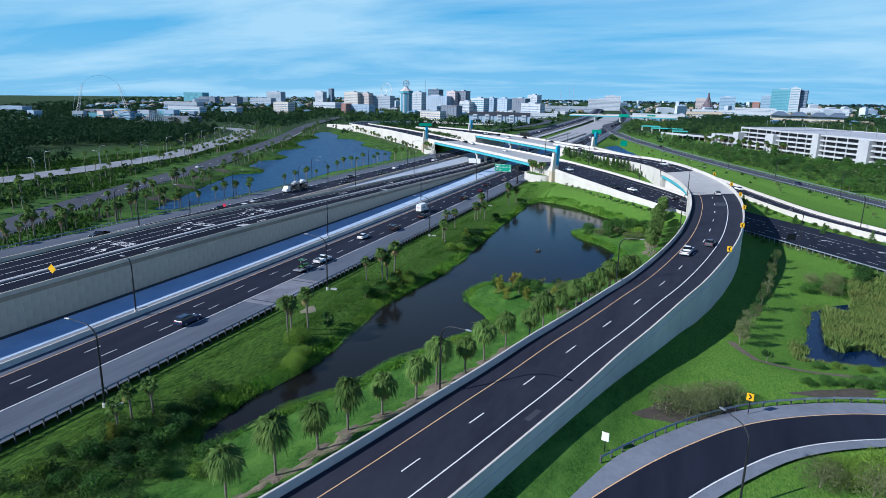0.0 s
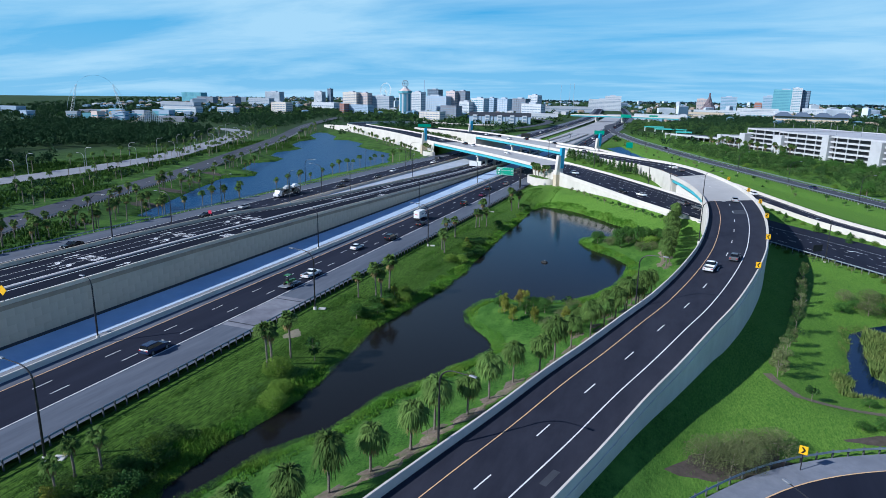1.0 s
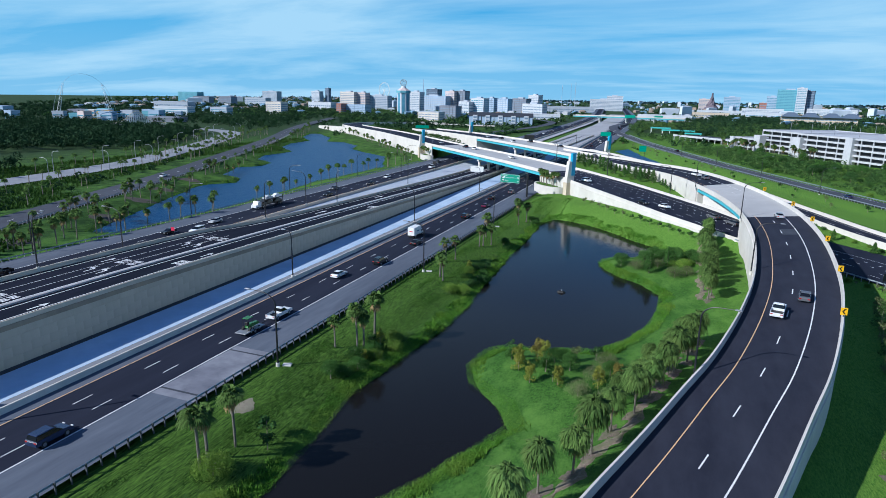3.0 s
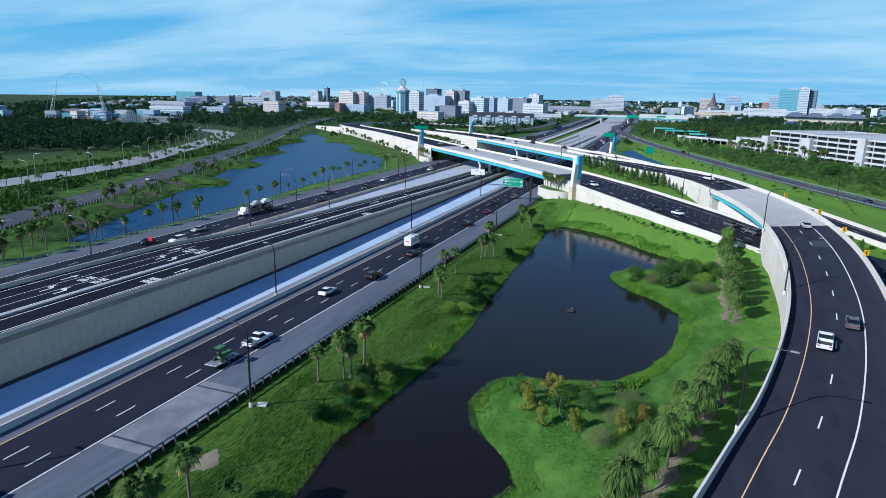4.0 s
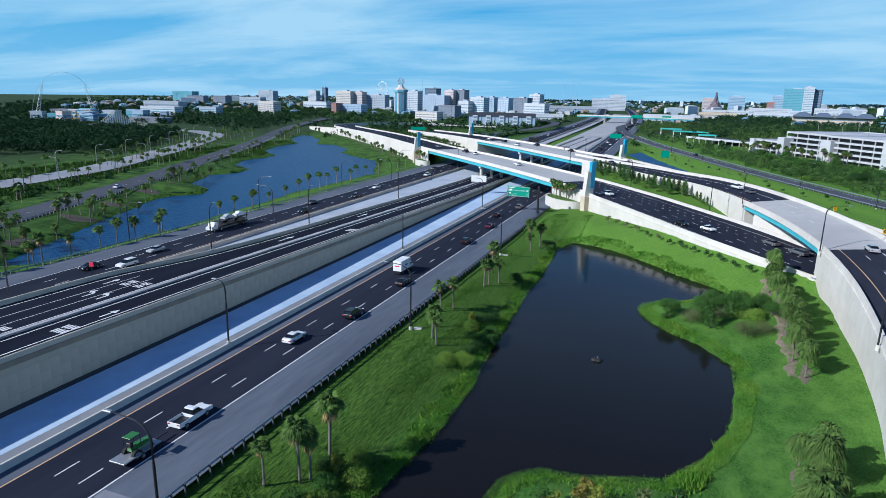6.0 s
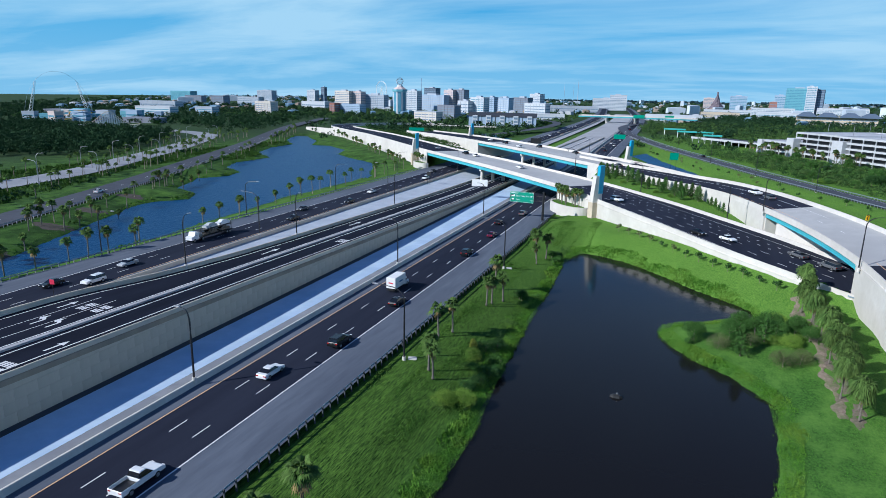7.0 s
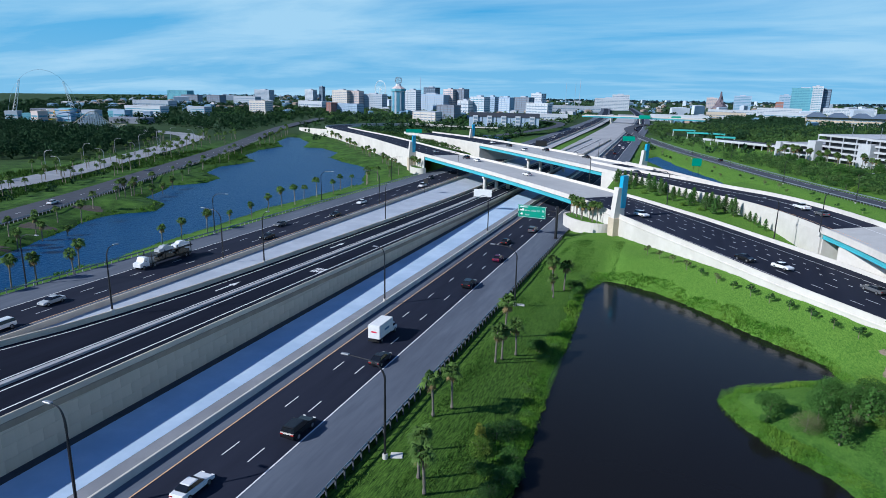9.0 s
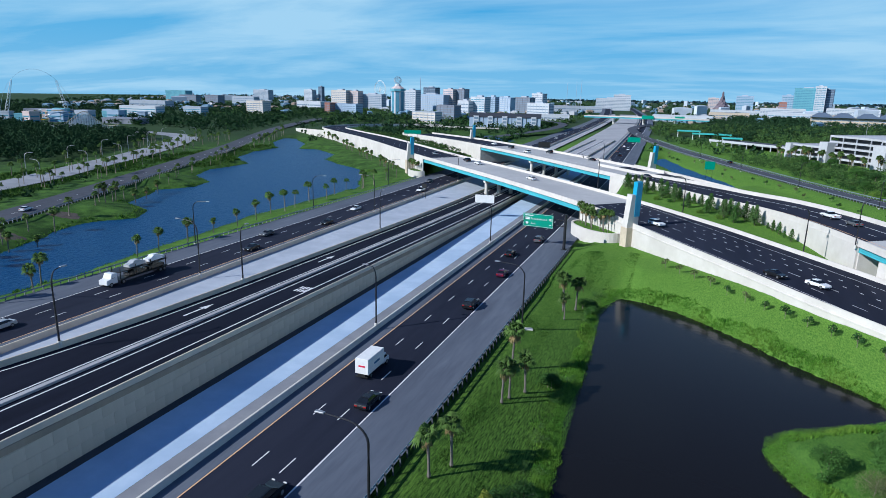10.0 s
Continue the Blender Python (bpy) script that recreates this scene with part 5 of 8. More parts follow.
board_sign("far_guide_sign", -84.0, 620.0, 0.0, 9, 3.6, 5.4, 5, SIGN_GREEN, "green guide sign over the distant highway")


# ---- street lamps ----
def make_lamp(height, arm, label, mat=POLE, name="street_lamp"):
    """A pole that bends into an arm along its +x, with a flat lamp head."""
    ob = thing(name, Matrix(), label, "street lamp")
    bm = bmesh.new()
    pts = [(0, 0, 0), (0, 0, height * 0.6), (0, 0, height - 2.2)]
    n = 7
    for i in range(1, n + 1):
        a = i / n * math.pi / 2
        pts.append((arm * 0.55 * (1 - math.cos(a)), 0, height - 2.2 + 2.0 * math.sin(a)))
    pts.append((arm, 0, height - 0.05))
    tube(bm, pts, list(np.linspace(0.15, 0.055, len(pts))), 8)
    part("pole", bm, mat, ob)
    bm = bmesh.new()
    box(bm, arm - 0.15, -0.2, height - 0.12, arm + 0.85, 0.2, height + 0.06, 0.05)
    part("lamp_head", bm, STEEL, ob, "flat grey lamp head")
    bm = bmesh.new()
    tube(bm, [(0, 0, -0.6), (0, 0, 0.35)], [0.32, 0.3], 10)
    part("footing", bm, CONCRETE, ob)
    return ob


LAMP = make_lamp(11.8, 4.6, "black curved-arm street lamp beside the highway")
LAMP_SHORT = make_lamp(10.5, 1.6, "black straight street lamp on the median barrier")
LAMP_PALE = make_lamp(10.0, 3.0, "pale grey street lamp beside the old concrete road", STEEL)


def set_lamp(src, x, y, z, turn, group):
    ob = copy_thing(src, pose(x, y, z, 0, 0, turn))
    ob["group"] = group
    return ob


PAD = box_mesh(-0.7, -0.55, -0.25, 0.7, 0.55, 0.05, 0.04)
pad_source = part("lamp_pad", PAD, CONCRETE, None)
tagged(pad_source, "white concrete pad at the foot of a lamp", "pad")
for k, y in enumerate((-0.5, 57, 114.5, 173, 231)):
    set_lamp(LAMP, -70.5, y, -0.5, 180, "lamps along the highway")
    if k:
        copy_thing(pad_source, pose(-69.5, y + 1.0, ground_at(-69.5, y + 1.0) + 0.1, 0, 0, 20))
bpy.data.objects.remove(pad_source)
for y in (17, 84, 152, 219, 286, 440, 520):
    set_lamp(LAMP_SHORT, -93.0, y, 0.9, 180, "lamps on the median barrier")
for y in (150, 230, 311, 392):
    set_lamp(LAMP, -140.0, y, 0.9, 180, "lamps on the far barrier")
for y in (120, 185, 222, 280):
    s_l = y + 40
    set_lamp(LAMP_SHORT, -117 + express_left(-0.2)(s_l), y, EXPRESS.at(s_l).z + 0.7, 90, "lamps on the express wall")
for y in (145, 200, 256, 313, 372):
    set_lamp(LAMP, -164.5, y, ground_at(-164.5, y), 0, "lamps by the far pond")
for lx, ly in ((-38, 22), (-27.4, 71), (-10.8, 122), (0.1, 174.5), (-0.6, 226.4), (-12, 284)):
    s_l = RAMP.near(lx, ly)
    p = RAMP.at(s_l, -7.75, -0.4)
    set_lamp(LAMP, p.x, p.y, p.z, RAMP.heading(s_l), "lamps along the ramp").scale = (0.88,) * 3
for lx, ly in ((-44.4, 321), (-70.4, 348), (-16.4, 291.3)):
    s_l = ARTERIAL.near(lx, ly)
    p = ARTERIAL.at(s_l, arterial_edge(1.0)(s_l), -0.4)
    set_lamp(LAMP, p.x, p.y, p.z, ARTERIAL.heading(s_l) + 180, "lamps along the arterial road")
for lx, ly in ((31, 196), (53, 232), (70, 190)):
    set_lamp(LAMP, lx, ly, ground_at(lx, ly), 220, "lamps along the arterial road")
for s_l in (150, 200, 250, 300, 352, 410, 470):
    p = EAST_ROAD.at(s_l, -7.5, -0.4)
    set_lamp(LAMP, p.x, p.y, ground_at(p.x, p.y), EAST_ROAD.heading(s_l), "lamps along the east road")
loop_lamp = set_lamp(LAMP, 8.7, 65.3, ground_at(8.7, 65.3), 130, "lamps along the loop ramp")
loop_lamp.scale = (0.8,) * 3
for s_l in range(90, 480, 36):
    for o in (-10.5, 10.5):
        p = OLD_ROAD.at(s_l + (12 if o > 0 else 0), o)
        set_lamp(LAMP_PALE, p.x, p.y, ground_at(p.x, p.y), OLD_ROAD.heading(s_l) + (0 if o < 0 else 180), "lamps along the old road")
for src in (LAMP, LAMP_SHORT, LAMP_PALE):
    away(src)


# ---- guardrails ----
RAIL_SHAPE = [(0.0, 0.45), (0.05, 0.5), (0.0, 0.57), (0.05, 0.66), (0.0, 0.73), (0.03, 0.74), (0.09, 0.66), (0.04, 0.57), (0.09, 0.5), (0.03, 0.44)]


def guardrail(line, s0, s1, off, base_z, label, singles=True, spacing=1.9, side=1):
    ob = thing("guardrail", Matrix(), label, "guardrail")
    prof = [(off + side * o, h + base_z) for o, h in RAIL_SHAPE]
    mesh("rail", *sweep(line, line.cut(s0, s1, 4), prof, True), RAIL, ob)
    shape = box_mesh(-0.09, -0.07, -0.7, 0.09, 0.07, 0.76)
    me = bpy.data.meshes.new("post")
    shape.to_mesh(me)
    shape.free()
    me.materials.append(POST)
    V, F = [], []
    for s in np.arange(s0, s1, spacing):
        p = line.at(s, off + side * 0.16, base_z)
        if singles:
            post = new("post", me)
            post.parent = ob
            post.matrix_local = pose(p.x, p.y, p.z, 0, 0, line.heading(s))
        else:
            k = len(V)
            V += [(p.x + a, p.y + b, p.z + c) for a, b, c in ((-.08, -.08, -.6), (.08, -.08, -.6), (.08, .08, -.6), (-.08, .08, -.6), (-.08, -.08, .76), (.08, -.08, .76), (.08, .08, .76), (-.08, .08, .76))]
            F += [tuple(k + i for i in f) for f in ((4, 5, 6, 7), (0, 1, 5, 4), (1, 2, 6, 5), (2, 3, 7, 6), (3, 0, 4, 7))]
    if V:
        tagged(mesh("post_run", V, F, STEEL, ob), kind="stuff")
    return ob


guardrail(HIGHWAY, 50, 332, -72.9, 0.0, "grey steel guardrail on posts along the highway shoulder")
guardrail(LOOP, 46, LOOP.length, -8.7, 0.0, "grey steel guardrail on posts round the loop ramp", side=-1)
guardrail(HIGHWAY, 60, 440, -162.8, 0.0, "grey steel guardrail beside the far pond", False, side=-1)
guardrail(EAST_ROAD, 60, 640, -5.9, 0.0, "grey steel guardrail along the east road", False, side=-1)
guardrail(EAST_ROAD, 60, 640, 5.9, 0.0, "grey steel guardrail along the east road's far side", False)
guardrail(FRONTAGE, 60, 560, 7.0, 0.0, "grey steel guardrail along the frontage road", False)
guardrail(ARTERIAL, 40, A_R - 8, -10.6, 0.0, "pale steel guardrail along the arterial road", False, side=-1)


# ---- vehicles ----
def wheel(parent, x, y, r, w):
    bm = bmesh.new()
    tube(bm, [(x - w / 2, y, r), (x + w / 2, y, r)], [r, r], 14)
    t = part("wheel", bm, RUBBER, parent, "black rubber tyre")
    bm = bmesh.new()
    sx = x + (w / 2 + 0.005) * (1 if x > 0 else -1)
    tube(bm, [(sx - 0.01, y, r), (sx + 0.01, y, r)], [r * 0.62, r * 0.62], 12)
    part("rim", bm, RIM, t, "silver wheel rim")


def hull(name, outline, half, mat, parent, top_half=None, label=""):
    """A closed shape from a side outline of (y, z), drawn in towards its top."""
    bm = bmesh.new()
    zs = [z for _, z in outline]
    lo, hi = min(zs), max(zs)
    top_half = half if top_half is None else top_half
    wide = lambda z: half + (top_half - half) * ((z - lo) / (hi - lo))
    a = [bm.verts.new((-wide(z), y, z)) for y, z in outline]
    b = [bm.verts.new((wide(z), y, z)) for y, z in outline]
    bm.faces.new(a); bm.faces.new(b[::-1])
    n = len(outline)
    for i in range(n):
        bm.faces.new((a[i], b[i], b[(i + 1) % n], a[(i + 1) % n]))
    bmesh.ops.recalc_face_normals(bm, faces=bm.faces)
    edges = [e for e in bm.edges if len(e.link_faces) == 2 and e.calc_face_angle() > 0.5]
    bmesh.ops.bevel(bm, geom=edges, offset=0.05, segments=2, affect="EDGES")
    return part(name, bm, mat, parent, label, smooth=False)


def make_car(kind, colour):
    """A car at the origin that faces +y."""
    mat = PAINTS[colour]
    names = {"sedan": "sedan", "suv": "suv", "pickup": "pickup_truck", "van": "van"}
    ob = thing(names[kind], Matrix(), f"{colour} {names[kind].replace('_', ' ')} driving on the asphalt", "car")
    if kind == "sedan":
        half, L = 0.9, 2.35
        hull("body", [(-L, 0.35), (-L, 0.8), (-L + 0.1, 0.98), (-1.3, 1.0), (0.95, 0.95), (2.1, 0.8), (L, 0.62), (L, 0.35)], half, mat, ob, 0.84)
        hull("window_glass", [(-1.75, 0.98), (-1.05, 1.4), (0.15, 1.42), (1.05, 0.95)], 0.8, GLASS_DARK, ob, 0.6, "dark tinted windows")
        hull("roof", [(-1.12, 1.38), (-0.95, 1.46), (0.1, 1.47), (0.3, 1.38)], 0.66, mat, ob, 0.58)
        axles = (-1.4, 1.42)
    elif kind in ("suv", "van"):
        half, L = 0.97, 2.45 if kind == "suv" else 2.75
        top = 1.75 if kind == "suv" else 2.05
        hull("body", [(-L, 0.42), (-L, 1.02), (-L + 0.08, 1.12), (0.95, 1.1), (2.1, 0.98), (L, 0.75), (L, 0.42)], half, mat, ob, 0.92)
        hull("window_glass", [(-L + 0.08, 1.1), (-L + 0.3, top - 0.06), (0.1, top - 0.05), (1.15, 1.08)], 0.9, GLASS_DARK, ob, 0.72, "dark tinted windows")
        hull("roof", [(-L + 0.25, top - 0.08), (-L + 0.4, top + 0.02), (0.0, top + 0.02), (0.25, top - 0.08)], 0.78, mat, ob, 0.7)
        axles = (-1.45, 1.5)
    else:
        half, L = 0.98, 2.9
        hull("body", [(-L, 0.5), (-L, 0.72), (1.15, 0.72), (1.15, 1.12), (2.6, 1.02), (L, 0.85), (L, 0.5)], half, mat, ob, 0.96)
        hull("cab", [(-0.55, 0.7), (-0.55, 1.15), (1.3, 1.12), (1.3, 0.7)], half, mat, ob, 0.95)
        hull("window_glass", [(-0.52, 1.13), (-0.35, 1.75), (0.55, 1.76), (1.3, 1.12)], 0.9, GLASS_DARK, ob, 0.72, "dark tinted windows")
        hull("roof", [(-0.4, 1.72), (-0.25, 1.82), (0.45, 1.82), (0.65, 1.72)], 0.78, mat, ob, 0.7)
        for x in (-0.97, 0.9):
            part("bed_side", box_mesh(x, -L + 0.02, 0.7, x + 0.07, -0.5, 1.16, 0.02), mat, ob)
        part("tailgate", box_mesh(-0.95, -L, 0.68, 0.95, -L + 0.07, 1.14, 0.02), mat, ob)
        part("bed_floor", box_mesh(-0.9, -L + 0.05, 0.7, 0.9, -0.5, 0.76), SIGN_BLACK, ob, "dark bed liner")
        axles = (-1.75, 1.75)
    for y in axles:
        for x in (-half + 0.12, half - 0.12):
            wheel(ob, x, y, 0.34 if kind == "sedan" else 0.39, 0.26)
    zl = 0.66 if kind == "sedan" else 0.85
    for x in (-half + 0.26, half - 0.26):
        part("headlight", box_mesh(x - 0.2, L - 0.1, zl - 0.08, x + 0.2, L + 0.01, zl + 0.08, 0.02), LAMP_CLEAR, ob, "clear headlight")
        part("taillight", box_mesh(x - 0.2, -L - 0.01, zl, x + 0.2, -L + 0.06, zl + 0.18, 0.02), LAMP_RED, ob, "red taillight")
    return ob


FLEET = {}


def drive(kind, colour, line, s, off, back=False, group="cars on the roads"):
    key = (kind, colour)
    if key not in FLEET:
        FLEET[key] = make_car(kind, colour)
    p = line.at(s, off, 0.02)
    slope = math.degrees(math.atan2(line.at(s + 3).z - line.at(s - 3).z, 6))
    ob = copy_thing(FLEET[key], pose(p.x, p.y, p.z, 0, 0, line.heading(s)) @ pose(0, 0, 0, slope, 0, 180 if back else 0))
    ob["group"] = group
    return ob


for kind, colour, s, off in (("suv", "navy", 125, -81.8), ("pickup", "white", 171.6, -82.2), ("sedan", "white", 199, -85.4), ("suv", "black", 213, -82.0), ("sedan", "black", 235, -82.0), ("suv", "black", 277, -82.0), ("sedan", "plum", 300, -82.3),
                             ("sedan", "black", 318, -85.4), ("suv", "grey", 336, -82.2),
                             ("sedan", "white", 570, -88.4), ("suv", "black", 606, -84.9), ("sedan", "grey", 634, -88.6), ("van", "white", 655, -82.6), ("sedan", "white", 680, -87.0), ("sedan", "blue", 790, -88.6), ("suv", "white", 840, -85.0), ("sedan", "black", 905, -84.0), ("sedan", "silver", 720, -82.6), ("suv", "black", 745, -88.6), ("sedan", "white", 960, -88.0)):
    drive(kind, colour, HIGHWAY, s, off)
for kind, colour, s, off in (("pickup", "black", 168, -152.5), ("sedan", "black", 216, -151.0), ("suv", "white", 221, -145.2), ("sedan", "silver", 234, -149.6), ("sedan", "black", 295, -146.0), ("sedan", "grey", 310, -152.4),
                             ("sedan", "black", 330, -145.6), ("sedan", "white", 354, -149.0), ("suv", "white", 402, -145.6), ("sedan", "grey", 428, -152.4), ("suv", "black", 560, -149), ("sedan", "white", 742, -149.0), ("suv", "grey", 794, -149.0), ("sedan", "silver", 927, -149.4)):
    drive(kind, colour, HIGHWAY, s, off, True)
drive("pickup", "white", RAMP, 164, -1.9)
drive("sedan", "grey", RAMP, 173, 1.4)
drive("sedan", "silver", RAMP, 243, 1.5)
for kind, colour, s, off, back in (("sedan", "white", 261, -3.2, True), ("suv", "white", 310, -4.2, True), ("sedan", "grey", 245, 3.6, False), ("suv", "grey", 236, 3.6, False), ("sedan", "white", 386, 1.9, False), ("sedan", "white", 436, 4.4, False), ("suv", "black", 448, 4.4, False), ("sedan", "black", 268, -7.0, True), ("sedan", "silver", 480, 1.8, False)):
    drive(kind, colour, ARTERIAL, s, off, back)
for kind, colour, s, off in (("suv", "black", 539, 5.5), ("suv", "white", 511, 1.2), ("suv", "black", 508, 12.5), ("sedan", "black", 471, 14.8), ("sedan", "grey", 412, 1.9), ("sedan", "white", 564, 6.6), ("pickup", "white", 332, 1.6), ("sedan", "grey", 322, 1.4)):
    drive(kind, colour, RAMP, s, off)
drive("sedan", "white", RISING, 185, 1.7)
drive("sedan", "black", RISING, 250, -1.6)
drive("sedan", "navy", EAST_ROAD, 240, -1.6)
drive("suv", "black", EAST_ROAD, 448, 1.9)
drive("sedan", "white", FRONTAGE, 262, 0.9)
for src in FLEET.values():
    away(src)


def box_truck(s, off):
    p = HIGHWAY.at(s, off, 0.02)
    ob = thing("box_truck", pose(p.x, p.y, p.z) @ Matrix.Scale(0.84, 4), "white box truck with a flat cargo body on the highway", "truck")
    hull("cab", [(1.9, 0.55), (1.9, 2.3), (3.0, 2.35), (3.6, 1.5), (4.2, 1.35), (4.25, 0.55)], 1.1, PAINTS["white"], ob, 1.0)
    hull("windscreen", [(2.3, 1.45), (2.3, 2.2), (3.02, 2.26), (3.55, 1.48)], 1.06, GLASS_DARK, ob, 1.0, "dark cab windows")
    part("cargo_box", box_mesh(-1.25, -4.1, 0.95, 1.25, 1.85, 3.7, 0.05), SIGN_WHITE, ob, "white cargo body")
    for x in (-1.262, 1.25):
        part("logo", box_mesh(x, -1.9, 2.1, x + 0.012, 0.1, 2.5), PAINTS["blue"], ob, "plain coloured mark")
    part("logo", box_mesh(-0.6, -4.112, 2.2, 0.6, -4.1, 2.5), SIGN_RED, ob, "plain red mark")
    part("chassis", box_mesh(-0.55, -4.0, 0.5, 0.55, 3.6, 0.95), SIGN_BLACK, ob)
    part("bumper", box_mesh(-1.15, -4.3, 0.45, 1.15, -4.12, 0.65), SIGN_BLACK, ob)
    for y in (-2.9, 3.2):
        for x in (-1.0, 1.0):
            wheel(ob, x, y, 0.46, 0.32)


box_truck(244.5, -86.2)


def car_carrier(s, off):
    p = HIGHWAY.at(s, off, 0.02)
    ob = thing("car_carrier", pose(p.x, p.y, p.z, 0, 0, 180), "dark car carrier truck loaded with cars", "truck")
    hull("cab", [(5.4, 0.6), (5.4, 2.6), (6.6, 2.7), (7.0, 1.7), (8.0, 1.5), (8.0, 0.6)], 1.15, PAINTS["white"], ob, 1.05)
    hull("windscreen", [(5.9, 1.7), (5.9, 2.5), (6.62, 2.6), (6.98, 1.72)], 1.1, GLASS_DARK, ob, 1.04)
    for z in (0.9, 2.5):
        part("deck", box_mesh(-1.25, -8.0, z, 1.25, 5.0, z + 0.16), SIGN_BLACK, ob)
    for y in (-7.6, -3.4, 0.6, 4.6):
        for x in (-1.22, 1.1):
            part("upright", box_mesh(x, y, 0.9, x + 0.12, y + 0.15, 3.4), SIGN_BLACK, ob)
    for i, (y, z, c) in enumerate(((-5.4, 2.66, "white"), (-0.2, 2.66, "silver"), (-5.2, 1.06, "black"), (0.0, 1.06, "black"))):
        hull("loaded_car", [(y - 2.2, z + 0.1), (y - 2.2, z + 0.75), (y - 1.2, z + 0.9), (y - 0.7, z + 1.3), (y + 0.6, z + 1.32), (y + 1.2, z + 0.85), (y + 2.2, z + 0.7), (y + 2.2, z + 0.1)], 0.88, PAINTS[c], ob, 0.66)
    for y in (-7.0, -5.9, 4.0, 7.0):
        for x in (-1.0, 1.0):
            wheel(ob, x, y, 0.48, 0.32)


car_carrier(265, -152.8)


def trailer_load(s, off):
    p = HIGHWAY.at(s, off, 0.02)
    ob = thing("tractor_trailer", pose(p.x, p.y, p.z), "flat trailer that carries a small green tractor", "trailer")
    part("trailer_bed", box_mesh(-1.1, -3.2, 0.55, 1.1, 2.2, 0.7, 0.03), STEEL, ob)
    part("drawbar", box_mesh(-0.08, 2.2, 0.5, 0.08, 4.2, 0.62), POLE, ob)
    green = PAINTS.setdefault("green", paint("paint_green", (0.03, 0.16, 0.03)))
    hull("tractor_body", [(-1.4, 1.0), (-1.4, 1.5), (-0.2, 1.6), (1.5, 1.45), (1.6, 1.0)], 0.42, green, ob, 0.36, "green tractor hood")
    part("tractor_seat", box_mesh(-0.3, -1.5, 1.5, 0.3, -1.0, 2.1, 0.06), SIGN_BLACK, ob)
    part("tractor_roof", box_mesh(-0.6, -1.7, 2.75, 0.6, -0.2, 2.85, 0.03), green, ob)
    for x in (-0.55, 0.5):
        for y in (-1.65, -0.3):
            part("roof_post", box_mesh(x, y, 1.4, x + 0.05, y + 0.05, 2.76), SIGN_BLACK, ob)
    for x in (-0.7, 0.7):
        wheel(ob, x, -1.1, 0.62, 0.36)
        wheel(ob, x, 1.1, 0.4, 0.28)
        wheel(ob, x * 1.5, -0.6, 0.36, 0.24)


trailer_load(163.5, -82.2)

bm = bmesh.new()
tube(bm, [(-0.9, 0, 0.0), (-0.4, 0, 0.02), (0.5, 0, 0.02), (0.95, 0, 0.08)], [0.25, 0.5, 0.5, 0.12], 10)
boat = thing("fountain_float", pose(-38.3, 178.1, -3.0), "small dark fountain float on the pond", "float")
part("float_body", bm, SIGN_BLACK, boat)
bm = bmesh.new()
tube(bm, [(0.1, 0, 0.4), (0.1, 0, 0.75)], [0.14, 0.08], 8)
part("nozzle", bm, STEEL, boat)

# ---- road arrows and lane words on the express lanes ----
def arrow_mesh(x, y, length, line, name, hook=False):
    """A white lane arrow; hook adds a turned tip."""
    V = [(-0.15, -length / 2), (0.15, -length / 2), (0.15, length * 0.12), (0.55, length * 0.12), (0, length / 2), (-0.55, length * 0.12), (-0.15, length * 0.12)]
    if hook:
        V = [(-0.15, -length / 2), (0.15, -length / 2), (0.15, length * 0.1), (-0.6, length * 0.28), (-0.6, length * 0.5), (-1.3, length * 0.2), (-0.6, -length * 0.02), (-0.6, length * 0.12), (-0.15, 0)]
    out = []
    for vx, vy in V:
        p = line.at(y + vy, x + vx * 1.2, 0.03)
        out.append(p)
    return structure(mesh(name, out, [tuple(range(len(out)))], WHITE_LINE), "white painted lane arrow on asphalt")


for y in (100, 126, 152):
    for x in (-1.4, -4.6):
        arrow_mesh(x, y + 40, 4.2, EXPRESS, "lane_arrow", True)
for y, x in ((106, -7.8), (132.5, -7.8), (159, -7.8), (106, 6.7), (145.5, 6.6)):
    arrow_mesh(x, y + 40, 4.0, EXPRESS, "lane_arrow")
for y in (206, 246):
    arrow_mesh(-1.9, y + 40, 7.0, EXPRESS, "lane_arrow")


def road_word(x, s, line, letters, name="lane_word"):
    """A painted lane word that cannot be read: plain bars of its size."""
    V, F = [], []
    for r in range(2):
        for i in range(letters):
            o = x + (i - (letters - 1) / 2) * 0.62
            k = len(V)
            for do, ds in ((-0.22, 0), (0.22, 0), (0.22, 1.4), (-0.22, 1.4)):
                V.append(line.at(s + r * 1.8 + ds, o + do, 0.03))
            F.append((k, k + 1, k + 2, k + 3))
    return structure(mesh(name, V, F, WHITE_LINE), "unreadable white lane word on asphalt")


for s in (145, 171.5, 198):
    road_word(-1.2, s, EXPRESS, 3)
    road_word(-4.3, s, EXPRESS, 3)
for s in (176, 262):
    road_word(6.6, s, EXPRESS, 4)
for s, o in ((150, 5.2), (165, 8.6), (180, 5.2)):
    arrow_mesh(o, s, 4.0, ARTERIAL, "lane_arrow", True)


# ---- palms ----
rng = np.random.RandomState(7)
MOPS = [make_palm("cabbage palm with a full hanging crown in a mulch ring", h, r, n, k, True) for k, (h, r, n) in enumerate(((5.5, 2.05, 58), (6.0, 2.15, 62), (5.1, 2.0, 56)))]
SLIM = [make_palm("slender cabbage palm with a small round crown", h, r, n, k + 10) for k, (h, r, n) in enumerate(((5.2, 1.6, 30), (6.0, 1.7, 32), (4.4, 1.5, 28)))]
BROWN = [make_palm("cabbage palm with browning hanging fronds on the bank", 4.8, 1.6, 20, 31)]


